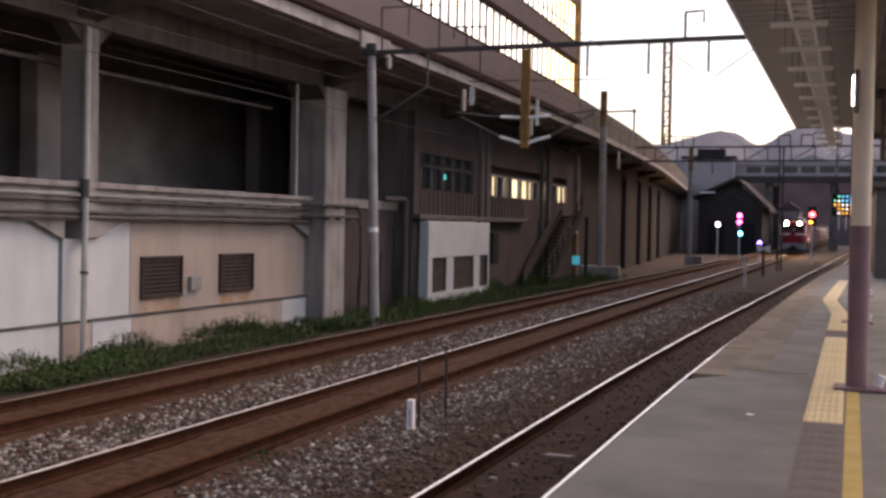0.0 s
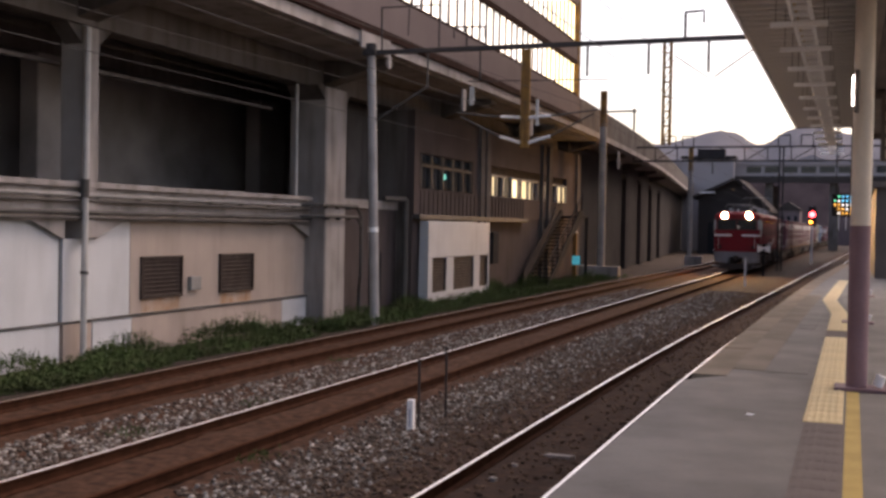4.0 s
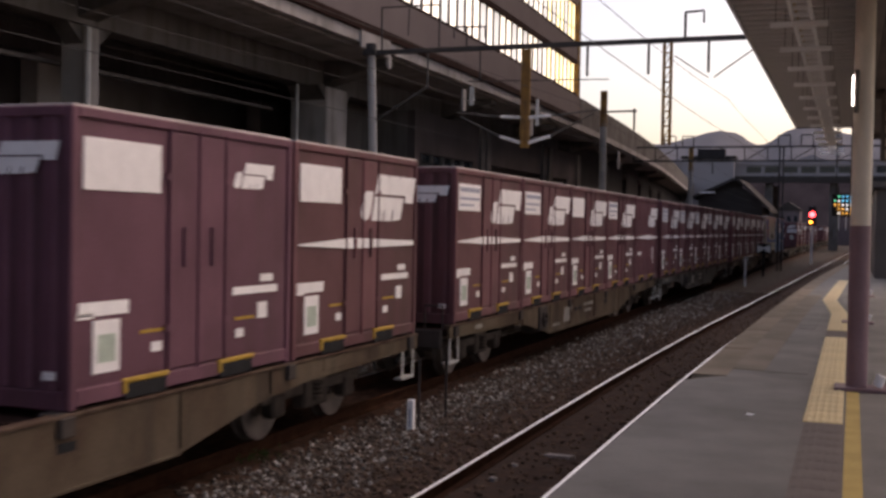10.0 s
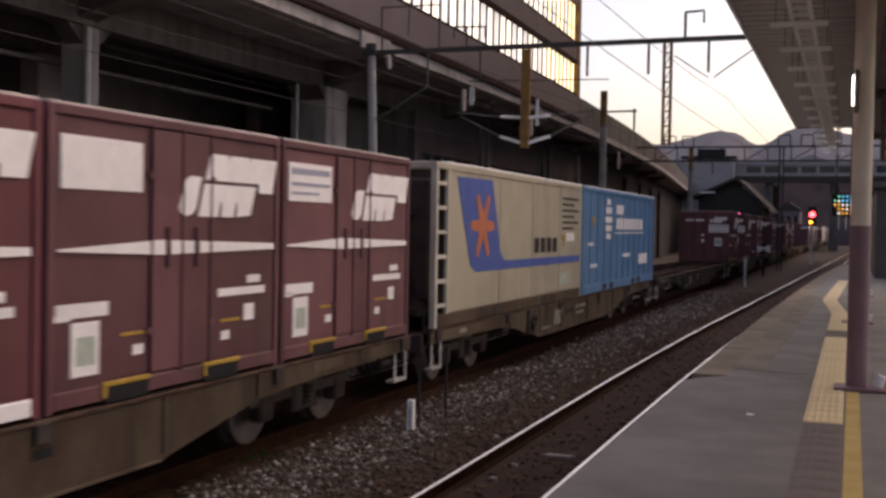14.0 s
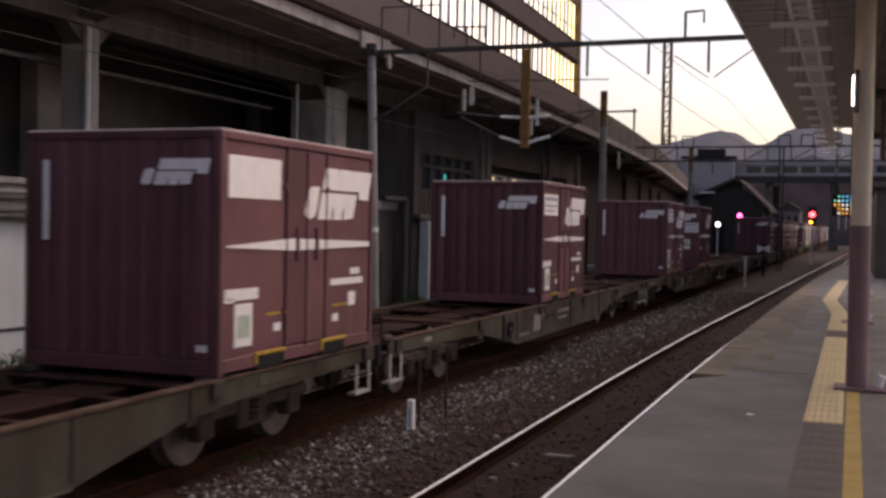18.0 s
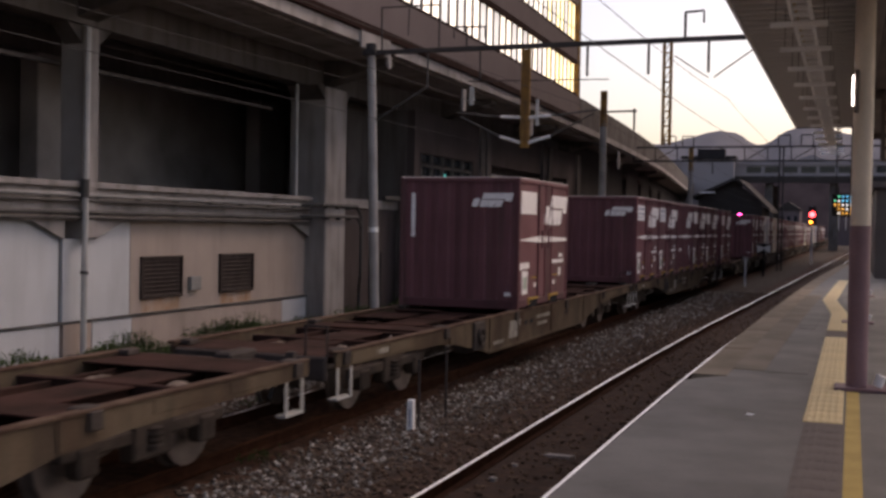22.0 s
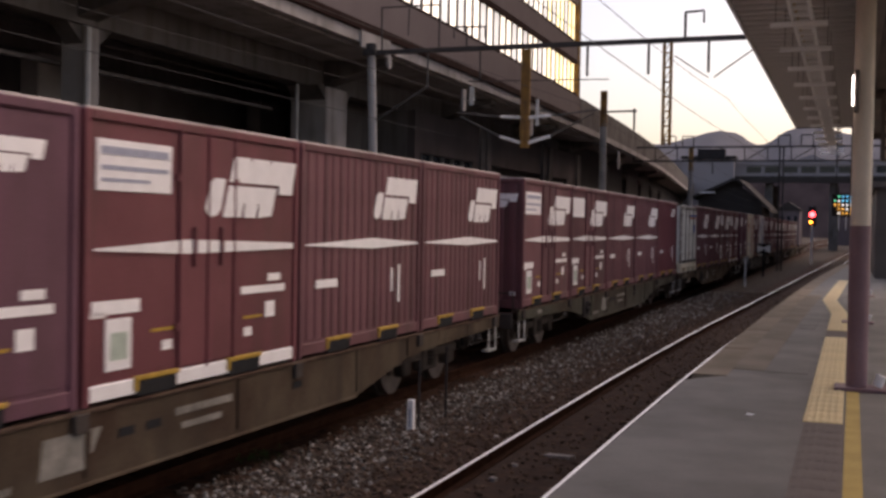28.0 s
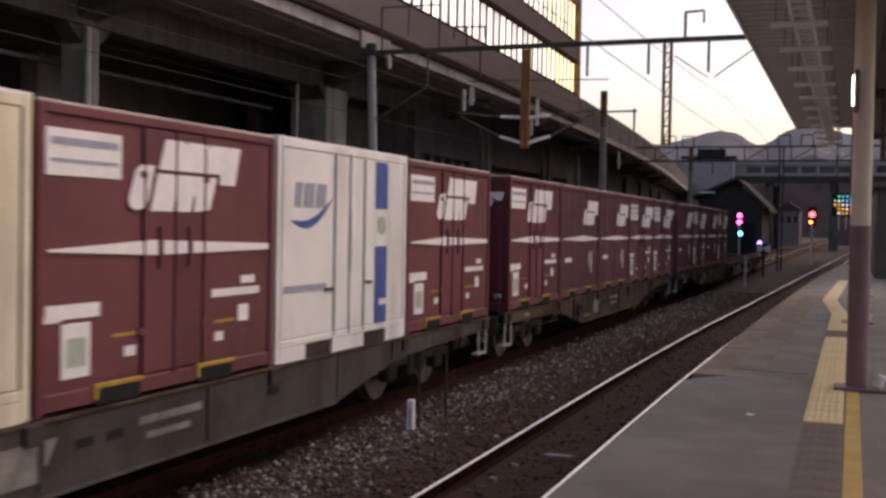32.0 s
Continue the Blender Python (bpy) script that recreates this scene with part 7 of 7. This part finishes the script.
    for y in (3.4, ln - 3.4):
        f = part("bogie", B().box(0.95, 1.12, y - 2.0, y + 2.0, 0.62, 0.86, 0.03).box(-1.12, -0.95, y - 2.0, y + 2.0, 0.62, 0.86, 0.03).box(0.9, 1.2, y - 0.5, y + 0.5, 0.4, 1.0, 0.04).box(-1.2, -0.9, y - 0.5, y + 0.5, 0.4, 1.0, 0.04), IRON, w, "dark bogie frame")
        for s in (-1, 1):
            k = part("wheelset", me, None, f)
            k.location = (0, y + s * 1.25, 0.56)
            part("axle_box", B().box(0.95, 1.2, y + s * 1.25 - 0.2, y + s * 1.25 + 0.2, 0.38, 0.75, 0.04), BOGIE, f)
            part("sand_pipe", B().tube((0.9, y + s * 1.95, 1.0), (0.75, y + s * 1.85, 0.15), 0.025, 6), IRON, f)
            part("brake_shoe", B().box(0.5, 0.62, y + s * 0.62 - 0.06, y + s * 0.62 + 0.06, 0.35, 0.8, 0.02), BOGIE, f)
    # roof gear
    for y, s in ((2.4, 1), (ln - 2.4, -1)):
        p = part("pantograph", B().box(-0.7, 0.7, y - 0.55, y - 0.47, 3.98, 4.05).box(-0.7, 0.7, y + 0.47, y + 0.55, 3.98, 4.05).box(-0.72, -0.64, y - 0.6, y + 0.6, 3.98, 4.05).box(0.64, 0.72, y - 0.6, y + 0.6, 3.98, 4.05), PIPE_DARK, w, "grey pantograph")
        up = s < 0
        hz = 4.98 if up else 4.22
        for x in (-0.55, 0.55):
            part("lower_arm", B().tube((x, y - 0.5, 4.06), (x * 0.9, y + 1.0, 4.06 + (hz - 4.06) * 0.5), 0.025, 6).tube((x, y + 0.5, 4.06), (x * 0.9, y - 1.0, 4.06 + (hz - 4.06) * 0.5), 0.025, 6), PIPE_DARK, p)
            part("upper_arm", B().tube((x * 0.9, y + 1.0, 4.06 + (hz - 4.06) * 0.5), (x * 0.7, y - 0.1, hz), 0.02, 6).tube((x * 0.9, y - 1.0, 4.06 + (hz - 4.06) * 0.5), (x * 0.7, y + 0.1, hz), 0.02, 6), PIPE_DARK, p)
        part("contact_shoe", B().box(-0.85, 0.85, y - 0.2, y - 0.14, hz, hz + 0.05, 0.01).box(-0.85, 0.85, y + 0.14, y + 0.2, hz, hz + 0.05, 0.01).tube((0.85, y - 0.17, hz), (1.0, y - 0.17, hz - 0.16), 0.02, 6).tube((-0.85, y - 0.17, hz), (-1.0, y - 0.17, hz - 0.16), 0.02, 6), PIPE, p)
        for x in (-0.6, 0.6):
            for dy in (-0.5, 0.5):
                part("insulator", insulator(B(), (x, y + dy, 3.78), (x, y + dy, 4.0), 3, 0.08), PORCELAIN, p)
    for y in (4.6, 5.6, 7.0, 8.6, 9.8, 11.2, 12.2):
        part("roof_insulator", insulator(B(), (0.55, y, 3.78), (0.55, y, 4.18), 5, 0.09), PORCELAIN, w, "pale roof insulator", True)
    part("busbar", B().tube((0.55, 3.0, 4.2), (0.55, ln - 3.0, 4.2), 0.02, 6).tube((-0.4, 4.6, 4.25), (0.55, 5.6, 4.2), 0.018, 6), PIPE, w)
    part("roof_case", B().box(-0.5, 0.3, 6.1, 7.8, 3.8, 4.12, 0.05), LOCO_ROOF, w, "grimy roof equipment case")
    part("roof_case", B().box(-0.7, 0.75, 10.2, 10.9, 3.8, 4.05, 0.04), LOCO_ROOF, w, "grimy roof equipment case")
    part("breaker", B().tube((-0.3, 8.2, 4.05), (-0.3, 9.3, 4.05), 0.13, 12).box(-0.45, -0.15, 8.3, 9.2, 3.8, 3.95), PORCELAIN, w, "grey circuit breaker", True)
    for y0, y1, x0, x1, h in ((4.9, 5.9, -0.8, 0.25, 4.20), (8.0, 8.9, 0.2, 0.8, 4.0), (9.1, 9.9, -0.8, 0.3, 4.22), (11.4, 12.3, -0.6, 0.5, 4.12), (3.9, 4.5, 0.3, 0.85, 4.02)):
        part("roof_case", B().box(x0, x1, y0, y1, 3.80, h, 0.05), LOCO_CASE, w, "dark grey roof equipment case")
    for y in (4.2, 5.2, 6.3, 8.0, 9.4, 10.6, 11.7):
        part("roof_insulator", insulator(B(), (0.9, y, 3.72), (0.9, y, 4.06), 4, 0.075), PORCELAIN, w, "pale roof insulator", True)
    part("roof_conduit", B().tube((0.9, 4.0, 4.08), (0.9, 12.0, 4.08), 0.022, 6), STEEL_DARK, w)
    part("whistle", B().tube((0.0, 0.5, 3.85), (0.0, 0.75, 3.85), 0.06, 8), GALV, w)
    return w


# loads, wagon by wagon: slot number and kind
LOADS = {
    0: "0a 1a 3s 4b", 1: "0a 1a 2b 3a 4r", 2: "0a 1a 2a 3a 4b", 3: "0b 1a 2d 3b 4a", 4: "", 5: "",
    6: "0q 2q 4b", 7: "2a", 8: "1a 3q", 9: "", 10: "2b", 11: "0a 1a 2r 3b 4b", 12: "0b 4a", 13: "0a 1j 2a 3k 4a",
    14: "0a 1s 2d 3r 4r", 15: "0a 1b 2r 3r 4t", 16: "1r 2r 3a 4d", 17: "0s 1k 2c 3j 4c", 18: "0c 1r 2r 3a 4a", 19: "0r 1a 2r 3a", 20: "",
}


def add_train():
    MOVERS.append((locomotive(), 130.3, 7.95))
    wagons = [flat_wagon(WAGON_GREY, "dusty brown-grey container flat wagon with open rusty frame"), flat_wagon(WAGON_BLUEGREY, "grey container flat wagon with open rusty frame"),
              flat_wagon(WAGON_OLIVE, "olive-grey container flat wagon with open rusty frame")]
    fleet = (0, 0, 1, 0, 0, 2, 2, 2, 0, 0, 0, 0, 2, 1, 0, 2, 0, 1, 0, 2, 0)
    stock = {k: container(k) for k in "abcdrqst"}
    stock["j"], stock["k"] = lease_container(False), lease_container(True)
    used = set()

    def put(ob, front, length):
        o = ob if ob.name not in used else copy_thing(ob, Matrix.Identity(4))
        used.add(ob.name)
        MOVERS.append((o, front, length / 2))
        return o
    for k, load in LOADS.items():
        front = FRONT[k]
        put(wagons[fleet[k]], front, 18.82)
        for item in load.split():
            slot = int(item[0])
            put(stock[item[1]], front + slot * PITCH_SLOT + 0.03, 3.70)
    f4 = FRONT[4]
    put(long_container(True), f4 - 0.02, 9.35)
    put(long_container(False), f4 + 9.48, 9.35)
    f16 = FRONT[16]
    put(flat_base(), f16, 3.74)
    put(half_container(False), f16 + 0.02, 1.84)
    put(half_container(True), f16 + 1.88, 1.84)


def motions():
    """Runs every vehicle and container along the second track."""
    lifted = {"freight_container": FLOOR, "leasing_container": FLOOR, "long_container": FLOOR, "flat_rack": FLOOR, "small_container": FLOOR + 0.342}
    for ob, front, half in MOVERS:
        z = lifted.get(ob.name.split(".")[0], 0.0)
        rows = []
        for i in range(17):
            t = 2.0 * i
            rows.append((t, on_track(front + half, t) @ Matrix.Translation((0, -half, z))))
        walk(ob, rows)


add_ground()
add_weeds()
add_columns()
add_louvre_and_backdrop()
add_led_sign()
add_office()
add_station_block()
add_overhead()
add_trackside()
add_distance()
add_train()
add_stones()
add_viaduct()
add_canopy()
add_platform()
add_track(1, (RAIL_TOP, RAIL_TOP), "main line track with polished rails")
add_track(2, (RAIL_TOP, RAIL_RUST), "goods line track with one polished rail on a rust-brown bed")
add_track(3, (RAIL_DULL, RAIL_RUST), "little-used siding with dull rusty rails")
motions()
